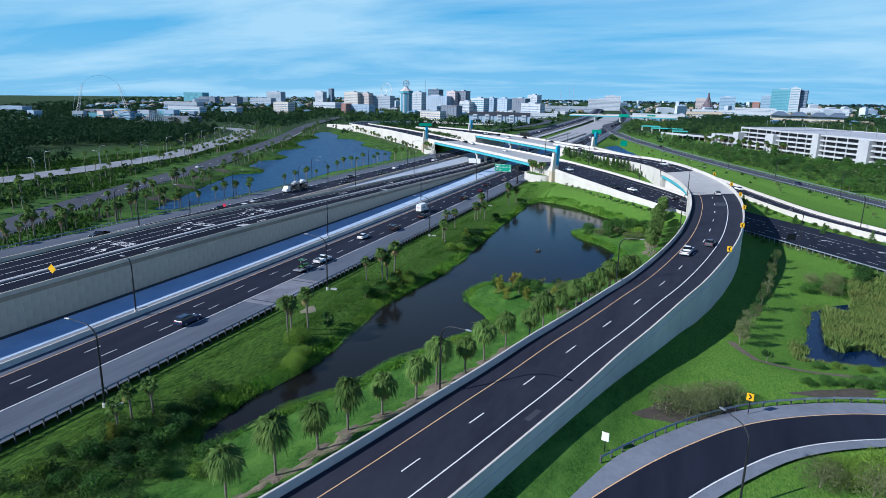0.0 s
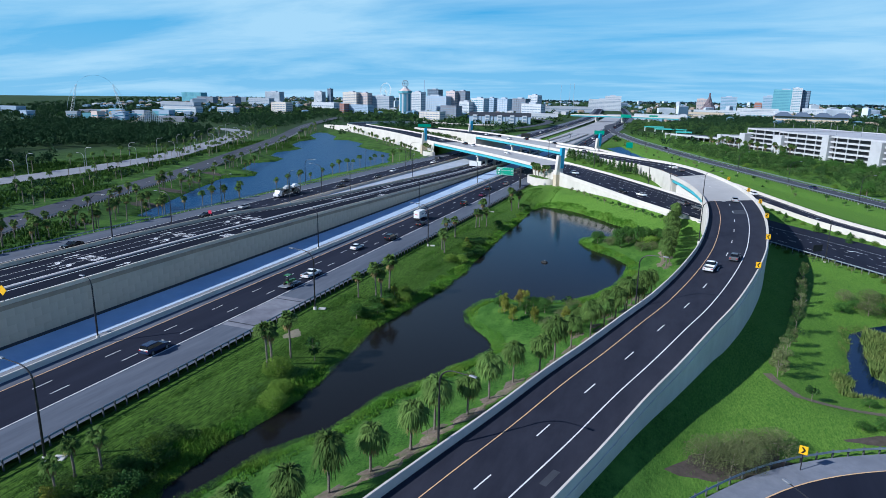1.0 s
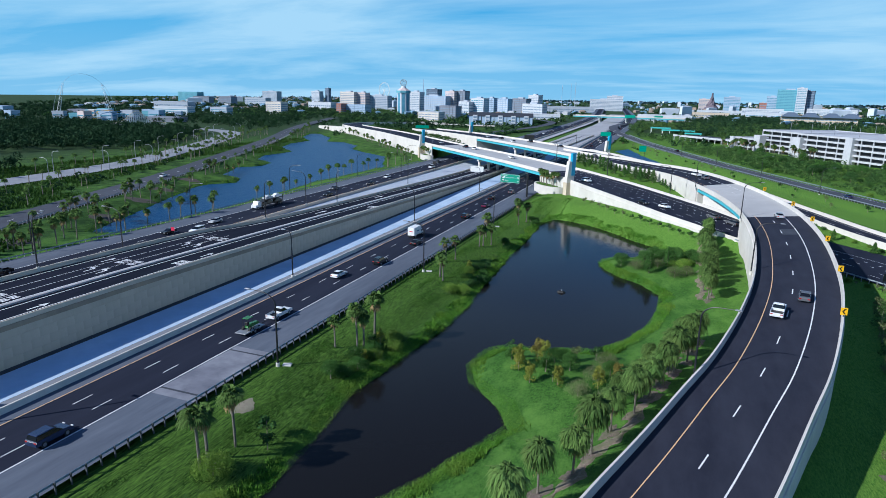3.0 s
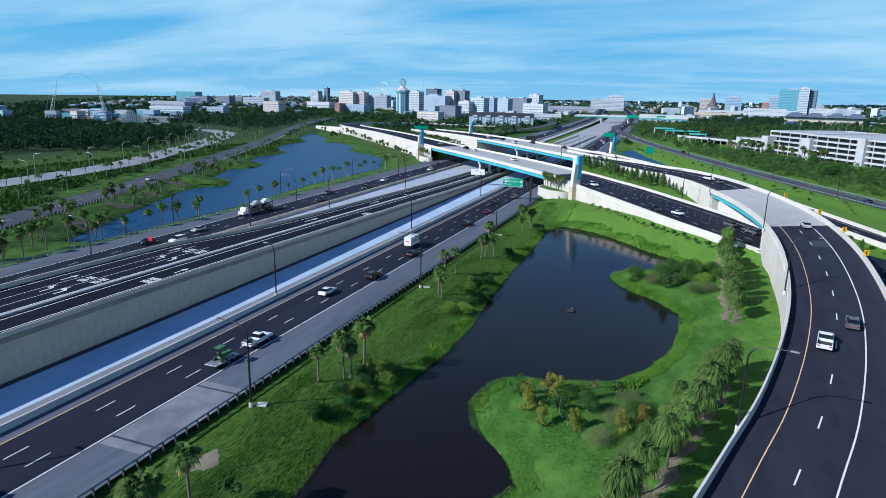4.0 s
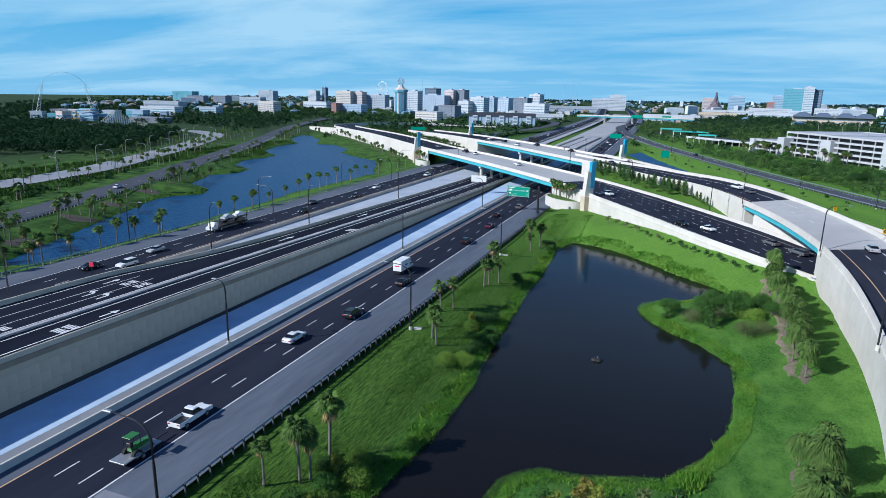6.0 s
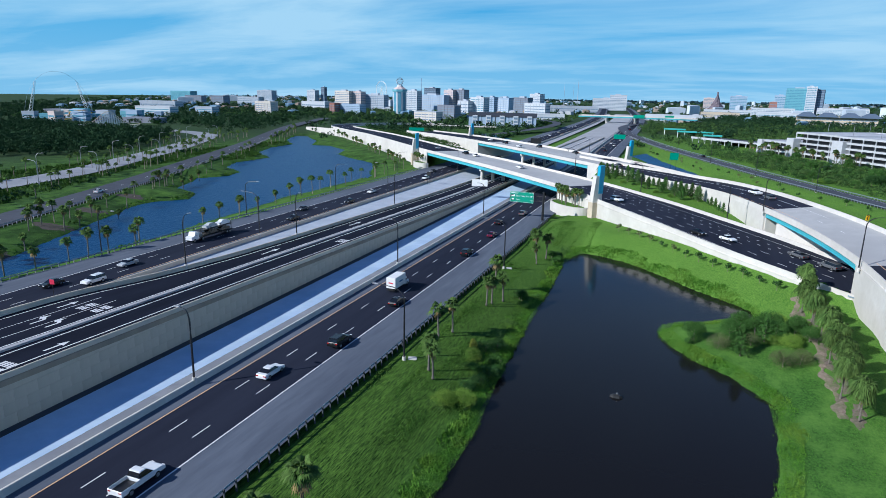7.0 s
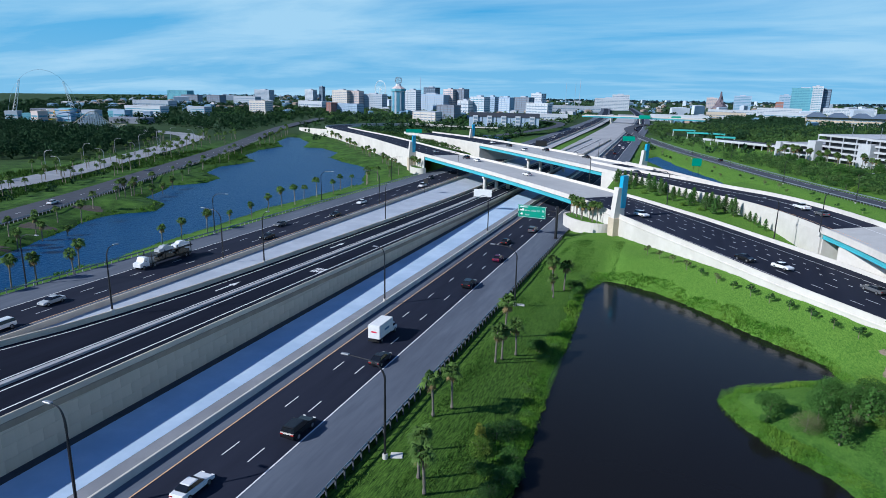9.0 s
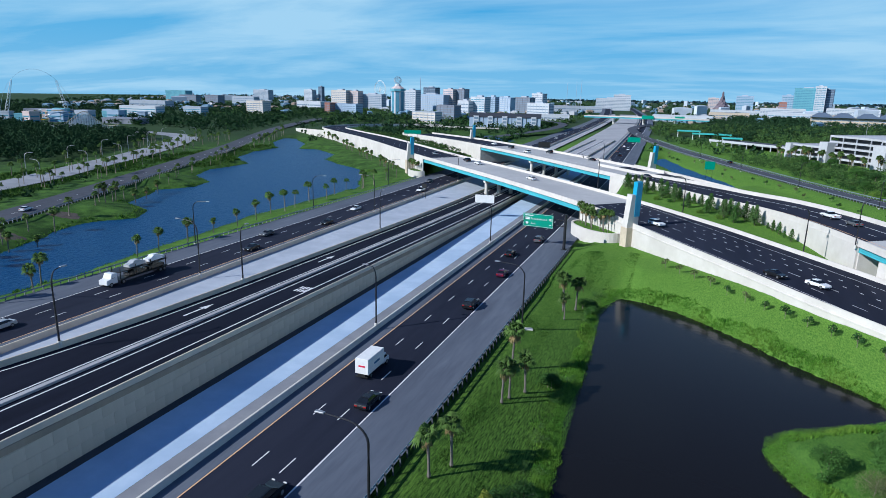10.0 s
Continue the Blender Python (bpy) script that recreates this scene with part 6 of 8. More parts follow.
def mulch_ring(x, y, r):
    """An uneven patch of mulch, longer along the ramp than across it."""
    n, turn = 22, radians(RAMP.heading(RAMP.near(x, y)))
    V = [(x, y, ground_at(x, y) + 0.14)]
    long, a0 = r * rng.uniform(1.1, 1.9), rng.uniform(0, 6)
    for q in (0.55, 1.0):
        for k in range(n):
            a = k * math.tau / n
            w = q * (1 + 0.2 * math.sin(3 * a + a0) + 0.14 * math.sin(7 * a + 2 * a0) + rng.uniform(-0.08, 0.08))
            u, v = r * 0.7 * w * math.cos(a), long * w * math.sin(a)
            px, py = x + u * math.cos(turn) - v * math.sin(turn), y + u * math.sin(turn) + v * math.cos(turn)
            V.append((px, py, ground_at(px, py) + (0.1 if q < 1 else -0.02)))
    F = [(0, k + 1, (k + 1) % n + 1) for k in range(n)] + [(k + 1, n + k + 1, n + (k + 1) % n + 1, (k + 1) % n + 1) for k in range(n)]
    ob = mesh("mulch_ring", V, F, MULCH)
    tagged(ob, "uneven patch of brown mulch round a palm", "mulch", "mulch patches")


def palms(kinds, places, group, scale=(0.85, 1.15), ring=0.0):
    for x, y in places:
        ob = plant(kinds, x, y, rng, scale)
        ob["group"] = group
        if ring:
            mulch_ring(x, y, ring)


def ground_patch(name, x, y, rx, ry, turn, mat, label, category):
    """An uneven patch of bare earth that lies on the ground."""
    n, c, d = 22, math.cos(radians(turn)), math.sin(radians(turn))
    V, F = [], []
    for q in (0.5, 1.0):
        for k in range(n):
            a = k * math.tau / n
            w = q * (1 + 0.16 * math.sin(3 * a + x) + 0.1 * math.sin(7 * a + y))
            px, py = x + c * rx * w * math.cos(a) - d * ry * w * math.sin(a), y + d * rx * w * math.cos(a) + c * ry * w * math.sin(a)
            V.append((px, py, ground_at(px, py) + (0.07 if q < 1 else 0.02)))
    V.append((x, y, ground_at(x, y) + 0.08))
    for k in range(n):
        F += [(2 * n, k, (k + 1) % n), (k, n + k, n + (k + 1) % n), (k, n + (k + 1) % n, (k + 1) % n)]
    tagged(mesh(name, V, F, mat), label, category, "bare patches")


SAND = material("sandy_soil", (0.2, 0.17, 0.12), (0.34, 0.3, 0.22), 1.2, 0.95, 0.4, (0.14, 0.15, 0.07), 0.3, 0.7)
EARTH = material("dark_mulch", (0.045, 0.035, 0.03), (0.1, 0.08, 0.068), 1.2, 0.95, 0.5, (0.06, 0.06, 0.03), 0.2, 0.5)
ground_patch("sandy_patch", -67.1, 101.8, 1.3, 2.2, 4, SAND, "bare sandy patch worn into the bank", "bare soil")
ground_patch("mulch_bed", 24.2, 100.4, 6.4, 1.3, 25, EARTH, "dark mulch bed along the loop ramp's guardrail", "mulch bed")
ground_patch("mulch_bed", 4.3, 86.3, 7.6, 3.4, 33, EARTH, "dark mulch bed under the spreading shrubs", "mulch bed")
for x, y, rx, ry in ((-192.6, 192.3, 6, 4), (-207.8, 220.9, 5.5, 3.5), (-218.1, 243.1, 5, 3), (-181, 152, 5, 4), (-229, 270, 5, 3)):
    ground_patch("mulch_bed", x, y, rx, ry, 25, EARTH, "dark mulch bed under palms by the far pond", "mulch bed")
PATH = Line([(10.2, 115.8), (11.3, 113.0), (13.3, 109.8), (15.9, 108.2), (40, 108.7)], 1.0)
V, F = [], []
for i, q in enumerate(PATH.cut(0, PATH.length, 1.0)):
    for o in (-0.7, 0.7):
        p = PATH.at(q, o)
        V.append((p.x, p.y, ground_at(p.x, p.y) + 0.06))
    if i:
        F.append((2 * i - 2, 2 * i - 1, 2 * i + 1, 2 * i))
structure(mesh("edging_path", V, F, MULCH), "narrow curved strip of bare mulch in the grass")
s0, s1 = RAMP.near(-27, 42), RAMP.near(3, 150)
row = []
for s in np.arange(s0, s1, 5.85):
    p = RAMP.at(s + rng.uniform(-0.5, 0.5), -14.6 + 1.5 * (s - s0) / (s1 - s0) + rng.uniform(-0.6, 0.6))
    row.append((p.x, p.y))
palms(MOPS, row, "palms along the ramp", (0.92, 1.1), 1.5)


def mulch_strip(a, b, where):
    """An uneven low strip of mulch along the ramp; where gives its middle as an offset from the ramp."""
    V, F = [], []
    for i, q in enumerate(np.arange(a, b, 0.6)):
        mid = where(q) + 0.35 * math.sin(q * 0.41) + 0.2 * math.sin(q * 1.13)
        wide = 0.75 + 0.3 * math.sin(q * 0.73 + 1) + 0.2 * math.sin(q * 1.9) + rng.uniform(-0.12, 0.12)
        for o, dz in ((-wide, -0.03), (-0.4 * wide, 0.09), (0.4 * wide, 0.09), (wide, -0.03)):
            p = RAMP.at(q, mid + o)
            V.append((p.x, p.y, ground_at(p.x, p.y) + dz))
        if i:
            F += [(4 * i - 4 + k, 4 * i - 3 + k, 4 * i + 1 + k, 4 * i + k) for k in range(3)]
    structure(mesh("mulch_strip", V, F, SANDY_MULCH), "uneven strip of sandy brown mulch under the palms")


mulch_strip(s0 - 4, RAMP.near(-2, 124), lambda q: -13.9 + 1.5 * (q - s0) / (s1 - s0))
far0, far1 = RAMP.near(8, 178), RAMP.near(9, 232)
mulch_strip(far0, far1, lambda q: -8.6 - RAMP.at(q).x)
palms(MOPS, [(-12.6, 143), (-11.0, 147.5), (-13.4, 137.2), (-15.2, 131.5), (-17.6, 126.4), (-19.8, 120.6), (-12.2, 149.6), (-16.6, 133.8)], "palms along the ramp", (0.68, 0.9), 1.1)
palms(MOPS, [(-7.2 + 0.02 * i + 0.9 * math.sin(i * 2.3), 179.5 + 3.5 * i) for i in range(16)], "palms along the ramp", (0.85, 1.05), 1.2)
palms([SLIM[2]], [(-63.6, 52.9), (-65, 56.3), (-64, 58.9)], "palms on the highway bank", (0.88, 1.02))
palms(SLIM, [(-63.6, 127.4), (-62.9, 128.5), (-63.2, 133.1), (-64, 169), (-65.5, 171), (-66, 206), (-64.5, 209), (-66, 246), (-64, 249), (-68, 215)], "palms on the highway bank", (1.1, 1.35))
palms(SLIM, [(-62.7, 88.4), (-63.3, 90.4), (-62.3, 94.1)], "palms on the highway bank", (1.1, 1.3))
palms(BROWN, [(-69, 184), (-67.5, 187), (-66.5, 125), (-65, 242), (-66.5, 204)], "palms on the highway bank")
palms(SLIM, [(-181, 129), (-174, 128), (-167, 128), (-170, 135), (-175, 146), (-168, 145), (-168.5, 150), (-169, 155), (-170, 162), (-172, 170), (-172, 177), (-174, 182), (-169, 186), (-167, 193), (-169, 200), (-165.5, 203), (-166, 212), (-169, 216), (-171, 243), (-168, 247), (-168, 257), (-199, 186), (-192, 187), (-186, 187),
             (-206, 212), (-210, 219), (-202, 220), (-203, 226), (-212, 238), (-193, 201), (-214, 222), (-207, 236), (-206, 243), (-217, 257), (-235, 291), (-239, 299), (-234, 303), (-238, 312), (-243, 323)], "palms round the far pond", (0.9, 1.25))
extra = []
for y in np.arange(262, 400, 9):
    extra.append((-168 - rng.uniform(0, 6) - 0.02 * (y - 262), y + rng.uniform(-3, 3)))
for _ in range(46):                                   # grove between the frontage road and the highway
    y = rng.uniform(70, 185)
    s = FRONTAGE.near(-172, y)
    a, b = FRONTAGE.at(s, 11).x, -168
    if a < b:
        extra.append((rng.uniform(a, b), y))
for s in np.arange(150, 640, 7.0):                    # both sides of the frontage road
    if rng.rand() < 0.75:
        p = FRONTAGE.at(s, 12 + rng.uniform(0, 7))
        extra.append((p.x, p.y))
for s in np.arange(60, 560, 6.0):
    for o in (-14, -24, -36):
        if rng.rand() < 0.42:
            p = FRONTAGE.at(s, o + rng.uniform(-4, 4))
            extra.append((p.x, p.y))
for s in np.arange(80, 460, 8.0):
    for o in (-15, 14):
        if rng.rand() < 0.6:
            p = OLD_ROAD.at(s, o + rng.uniform(-2, 2))
            extra.append((p.x, p.y))
wet = lambda x, y: any(float(pond_distance(np.array([x]), np.array([y]), poly)[0]) < 2 for _, poly in PONDS)
extra = [(x, y) for x, y in extra if not wet(x, y)]
near_palms = [q for q in extra if q[0] > -205 and q[1] < 300]
palms(SLIM, near_palms, "palms along the frontage road", (0.8, 1.2))


def palm_grove(places):
    """The farther palms, joined: trunks, green crowns and dry skirts."""
    for nm, piece, mat in (("palm_grove_trunks", "trunk", BARK), ("palm_grove_crowns", "crown", PALM_LEAF)):
        V, F, base = [], {3: [], 4: [], 8: []}, 0
        r_ = np.random.RandomState(55)
        for x, y in places:
            src = next(c for c in SLIM[r_.randint(3)].children if c.name.startswith(piece)).data
            co = np.empty(len(src.vertices) * 3, np.float32)
            src.vertices.foreach_get("co", co)
            co = co.reshape(-1, 3) * r_.uniform(0.8, 1.2)
            a = r_.uniform(0, math.tau)
            co = np.column_stack([co[:, 0] * math.cos(a) - co[:, 1] * math.sin(a) + x, co[:, 0] * math.sin(a) + co[:, 1] * math.cos(a) + y, co[:, 2] + ground_at(x, y)])
            V.append(co)
            for f in src.polygons:
                if len(f.vertices) == 4:
                    F[4].append([i + base for i in f.vertices])
            base += len(co)
        tagged(fast_mesh(nm, np.vstack(V), np.array(F[4]), mat), "grove of slender cabbage palms between the roads", kind="stuff")


palm_grove([q for q in extra if q not in near_palms])
palms(SLIM, [(-176 - t * 0.645 - 2.5 - rng.uniform(0, 2), 414 + t * 0.765 + rng.uniform(-1, 1)) for t in np.concatenate([np.arange(14, 40, 3.2), np.arange(58, 90, 3.4), np.arange(110, 150, 4), np.arange(170, 250, 6)])], "palms before the far wall", (0.75, 0.95))
for t in np.linspace(-6.2, 6.0, 11):                    # in the planter by the overpass
    q = pose(-67.3, 309.0, 0, 0, 0, -47) @ Vector((t * 1.15, -2.2 - 2.4 * rng.rand() * (1 - abs(t) / 8), 3.05))
    ob = copy_thing(SLIM[rng.randint(3)], pose(q.x, q.y, q.z, 0, 0, rng.uniform(0, 360)))
    ob.scale = (rng.uniform(0.85, 1.05),) * 3
    ob["group"] = "palms in the planter"
for t in np.linspace(-5, 5, 6):
    q = pose(-166.5, 410.5, 0, 0, 0, -47) @ Vector((t, -2.2 - 1.2 * rng.rand(), 2.1))
    ob = copy_thing(SLIM[rng.randint(3)], pose(q.x, q.y, q.z, 0, 0, rng.uniform(0, 360)) @ Matrix.Scale(0.8, 4))
    ob.scale = (0.8,) * 3
    ob["group"] = "palms in the planter"

# ---- trees and shrubs ----
ROUND = [make_tree("small_tree", "small round green tree on the pond bank", "tree", 4.2, 2.0, 3600, 0.1, m, 50 + k, 0, 26, 0.12, 0.12) for k, m in enumerate((LEAF_MID, LEAF_MID, LEAF_DARK))]
PALEBUSH = [make_tree("flowering_shrub", "grey-green spreading shrub on a mulch bed", "shrub", 3.0, 2.2, 3600, 0.07, LEAF_GREY, 60, 0, 26, 0.05, 0.08)]
GOLD = [make_tree("cypress", "young airy golden green cypress on the pond bank", "tree", 3.5, 1.25, 950, 0.125, m, 70 + k, 0.5, 20, 0.1, 0.07) for k, m in enumerate((LEAF_GOLD, LEAF_ORANGE, LEAF_GOLD, LEAF_MID))]
SPARSE = [make_tree("small_tree", "airy olive green young tree in the grass", "tree", h, 1.55, 1100, 0.11, m, 75 + k, 0.45, 16, 0.08, 0.08) for k, (h, m) in enumerate(((4.6, LEAF_GREY), (5.2, LEAF_MIXED), (4.0, LEAF_GREY)))]
CONE = [make_conifer(h, r_, m, 80 + k) for k, (h, r_, m) in enumerate(((5.6, 1.9, LEAF_MID), (5.0, 1.75, LEAF_MIXED), (4.4, 1.7, LEAF_MID), (5.8, 1.8, LEAF_MIXED)))]
BUSH = [make_tree("bush", "low dense green bush", "bush", 1.7, 1.5, 2000, 0.085, m, 90 + k, 0, 22, 0.0, 0.06) for k, m in enumerate((LEAF_DARK, LEAF_MID, LEAF_LIGHT, LEAF_MID))]
TWIG = [make_tree("young_tree", "thin young tree with sparse leaves in the grass", "tree", 2.6, 1.0, 160, 0.16, LEAF_GREY, 100, 0, 8, 0.3, 0.05), make_tree("young_tree", "thin young tree with small green leaves", "tree", 2.8, 0.9, 200, 0.17, LEAF_DARK, 101, 0, 8, 0.3, 0.05)]


FERN = [make_tree("leafy_bush", "bright leafy bush leaning over the water", "bush", 2.6, 2.3, 4600, 0.17, LEAF_FERN, 130 + k, 0, 40, 0.0, 0.08, 0.17) for k in range(2)]


def trees(kinds, places, group, scale=(0.85, 1.15)):
    for x, y in places:
        plant(kinds, x, y, rng, scale)["group"] = group


trees(GOLD, [(-28.3, 202.2)], "cypresses on the pond's far spit", (0.7, 0.8))
trees([ROUND[0], CONE[0], PALEBUSH[0], ROUND[1]], [(-27.7, 203.9), (-23.8, 201.0), (-20.4, 198.8), (-22, 204), (-18.6, 202.6), (-16.4, 204.3), (-20, 209)], "trees on the pond's far spit", (0.75, 1.05))
trees([ROUND[0], FERN[0], ROUND[1], FERN[1]], [(-14.7, 205.1), (-12.6, 203), (-11.3, 208), (-15, 210), (-10.4, 212), (-17.6, 207.6), (-13.1, 216.7), (-9.5, 205)], "trees on the pond's far spit", (0.75, 1.2))
trees([BUSH[1], BUSH[3], BUSH[2]], [(-22 + 14 * rng.rand(), 201 + 13 * rng.rand()) for _ in range(16)], "undergrowth on the pond's far spit", (0.5, 1.1))
trees(PALEBUSH, [(-14.4, 195.6), (-11.8, 196.8)], "trees on the pond's far spit", (0.8, 1.0))
trees(GOLD, [(-38.1, 133.4), (-36.6, 131.2), (-35.9, 129.4), (-33.3, 126.1), (-31.6, 129.6), (-34.0, 134.7), (-32.6, 132.8), (-29.0, 126.0), (-20.7, 129.6), (-23.2, 126.7)], "cypresses on the pond's spit", (0.85, 1.15))
trees([ROUND[0], ROUND[2], CONE[1]], [(-29.7, 134.7), (-28.1, 131.0), (-31.0, 133.6), (-20.0, 124.0), (-22.0, 131.5)], "trees on the pond's spit", (0.55, 0.8))
trees(PALEBUSH, [(-23.0, 133.6), (-25.6, 123.3), (-21.6, 121.0), (-24.2, 128.8)], "shrubs on the pond's spit", (0.75, 1.0))
trees(TWIG, [(-28, 137), (-25, 138), (-30, 127)], "trees on the pond's spit")
trees(TWIG, [(-48.5 + 3.1 * i, 276.5 - 3.45 * i) for i in range(13)], "row of young trees below the wall", (0.8, 1.1))
s0, s1 = RAMP.near(-12, 308), RAMP.near(-58, 372)
edge = RAMP.cut(s0, s1, 3.3)
trees(CONE, [tuple(RAMP.at(s_ + rng.uniform(-0.8, 0.8), -9.3 - rng.uniform(0, 1.2)).xy) for s_ in edge[5:]], "conifers between the roads", (0.7, 1.2))
trees(CONE, [tuple(RAMP.at(s_ + rng.uniform(-0.8, 0.8), -9.0 - rng.uniform(0, 1.0)).xy) for s_ in edge[:5]], "conifers between the roads", (0.4, 0.75))
trees(CONE, [tuple(RAMP.at(s_ + rng.uniform(-2, 2), -12.5 - rng.uniform(0, 2.5)).xy) for s_ in edge[6::2]], "conifers between the roads", (0.7, 1.2))
trees([BUSH[1], TWIG[0], BUSH[2]], [tuple(RAMP.at(s_ + rng.uniform(-2, 2), -14 - rng.uniform(0, 4)).xy) for s_ in edge[8::2]], "young trees between the roads", (0.5, 1.0))
trees(SPARSE, [(22.4, 171.7), (20.8, 163.1), (19.9, 156), (18.9, 148.4), (16.8, 137.6), (15.2, 130.5), (13.9, 125.4), (12.5, 119.4), (11.6, 115.2), (24.2, 181)], "small trees beside the ramp's shadow", (0.85, 1.15))
trees(TWIG, [(15.2, 108.2)], "small trees beside the ramp's shadow", (0.9, 1.0))
trees(PALEBUSH, [(0.6, 84.5), (2.6, 86.7), (4.8, 88.4), (7.0, 89.6), (3.6, 84.6), (5.8, 86.3), (9.0, 90.6)], "shrubs by the loop ramp", (0.9, 1.15))
trees([BUSH[1], BUSH[3], PALEBUSH[0], BUSH[2]], [(20, 101), (22.5, 102.5), (25, 103), (27.5, 104), (30, 104.5), (33, 105.5), (36, 106), (39, 107), (42, 108), (23, 111), (26, 113), (30, 113), (34, 114)], "bushes by the marsh", (0.65, 1.05))
trees([BUSH[0], BUSH[1], ROUND[2], PALEBUSH[0]], [(28, 157.5), (31, 161.5), (34, 164.5), (37, 168), (41, 170), (44.5, 172), (33, 158.5), (36.5, 162), (40, 166), (29.5, 164)], "bushes by the marsh", (0.8, 1.2))
trees(BUSH, [(-66, 46), (-64, 48), (-62, 47), (-60, 50), (-63, 52), (-61, 55), (-59, 58), (-60.5, 61), (-62, 60), (-58, 52), (-57.5, 55), (-59, 64), (-62.5, 65), (-57, 47), (-55, 49), (-64, 42), (-60, 42), (-56, 43), (-52, 48), (-50, 54), (-48, 50)], "bushes on the near bank", (0.8, 1.3))
trees([GOLD[0]], [(-62.6, 51.3)], "cypresses on the near bank", (0.7, 0.8))
trees(GOLD, [(-60.5, 124), (-61, 131), (-62, 182)], "cypresses on the highway bank", (0.6, 0.9))
trees(BUSH, [(-61, 118), (-60, 121), (-62, 124), (-59.5, 126), (-61, 128), (-62.5, 131), (-60, 134), (-58.5, 131), (-59, 170), (-58, 173), (-57.3, 176), (-56.7, 178), (-57.6, 180), (-60, 176), (-61.5, 180), (-60.5, 184), (-59, 186), (-60, 210), (-62, 213), (-61, 250), (-62, 252), (-61.5, 117)], "bushes on the highway bank", (0.7, 1.25))
trees(TWIG, [(-59, 96), (-60.5, 98)], "trees on the highway bank", (1.1, 1.4))
trees(FERN, [(-56.4, 80.8), (-57.4, 84.4), (-58.0, 165.5), (-60.2, 163.5), (-61.0, 88.6)], "leafy bushes on the shore", (0.75, 1.05))
trees([PALEBUSH[0], FERN[1]], [(17.3, 73), (20, 75.3), (22.8, 76.3), (24.2, 78.6), (26.4, 76), (22.4, 73.2), (26, 66), (29, 67.5)], "shrubs inside the loop ramp", (1.0, 1.3))
trees(ROUND, [(-63, 251), (-62, 116), (-61.5, 213)], "trees on the highway bank", (0.6, 0.8))
shrubs = []
for s in np.arange(70, 215, 4.2):
    p = RISING.at(s, -7.4 + rng.uniform(-0.6, 0.6))
    shrubs.append((p.x, p.y))
trees(BUSH, shrubs, "shrubs along the low wall", (0.5, 0.8))
trees(CONE, [tuple(RISING.at(s, -13 + rng.uniform(-2, 2)).xy) for s in np.arange(80, 190, 13)], "trees along the low wall", (0.55, 0.8))
weeds = []
for s in np.arange(60, 190, 2.2):
    p = ARTERIAL.at(s, -13 + rng.uniform(-1.2, 1.2))
    weeds.append((p.x, p.y))
trees([BUSH[2], TWIG[0]], weeds, "weeds along the guardrail", (0.4, 0.7))
trees(TWIG, [tuple(EAST_ROAD.at(s, -13 - rng.uniform(0, 9)).xy) for s in np.arange(90, 560, 12)], "young trees in the east verge", (0.8, 1.3))
for group, box_xy, n, kinds, sc in (("trees before the garage", (20, 120, 420, 620), 110, ROUND + BUSH, (1.0, 1.8)), ("trees east of the road", (60, 140, 330, 480), 60, ROUND + BUSH, (0.9, 1.8))):
    x0, x1, y0, y1 = box_xy
    pts = [(rng.uniform(x0, x1), rng.uniform(y0, y1)) for _ in range(n)]
    trees(kinds, [(x, y) for x, y in pts if x > EAST_ROAD.at(EAST_ROAD.near(x, y), 12).x and not -6 < 0.848 * (x - 20) + 0.53 * (y - 628) < 82], group, sc)
palms(SLIM, [(11 + 0.53 * q + rng.uniform(-5, 1), 622 - 0.848 * q + rng.uniform(-4, 2)) for q in np.arange(0, 110, 3.6)], "palms before the garage", (1.1, 1.5))
for group in (MOPS, SLIM, BROWN, FERN, ROUND, PALEBUSH, GOLD, SPARSE, CONE, BUSH, TWIG):
    for src in group:
        away(src)


# ---- reeds on the shores, rough turf on the banks ----
def tufts(name, x, y, height, mat, label, blades=4, seed=3, least=-9.0):
    """Many small blades of grass, joined."""
    r = np.random.RandomState(seed)
    n = len(x)
    z = np.maximum([ground_at(a, b) for a, b in zip(x, y)], least)
    base = np.repeat(np.column_stack([x, y, z - 0.05]), blades, 0) + np.column_stack([r.normal(0, 0.16, (n * blades, 2)), np.zeros(n * blades)])
    h = np.repeat(height, blades) * r.uniform(0.6, 1.2, n * blades)
    a = r.uniform(0, math.tau, n * blades)
    side = np.column_stack([np.cos(a), np.sin(a), np.zeros_like(a)]) * (h * 0.13 + 0.03)[:, None]
    tip = base + np.column_stack([r.normal(0, 0.28, n * blades) * h, r.normal(0, 0.28, n * blades) * h, h])
    v = np.stack([base - side, base + side, tip], 1).reshape(-1, 3)
    return tagged(fast_mesh(name, v, np.arange(len(v)).reshape(-1, 3), mat), label, kind="stuff")


def shore(poly, inner, outer, n, seed):
    r = np.random.RandomState(seed)
    xs, ys = [p[0] for p in poly], [p[1] for p in poly]
    x, y = r.uniform(min(xs) - 6, max(xs) + 6, n), r.uniform(min(ys) - 6, max(ys) + 6, n)
    d = pond_distance(x, y, poly)
    keep = (d > inner) & (d < outer) & (r.rand(n) < 0.35 + 0.65 * noise_grid(x, y, 0.09))
    return x[keep], y[keep], d[keep]


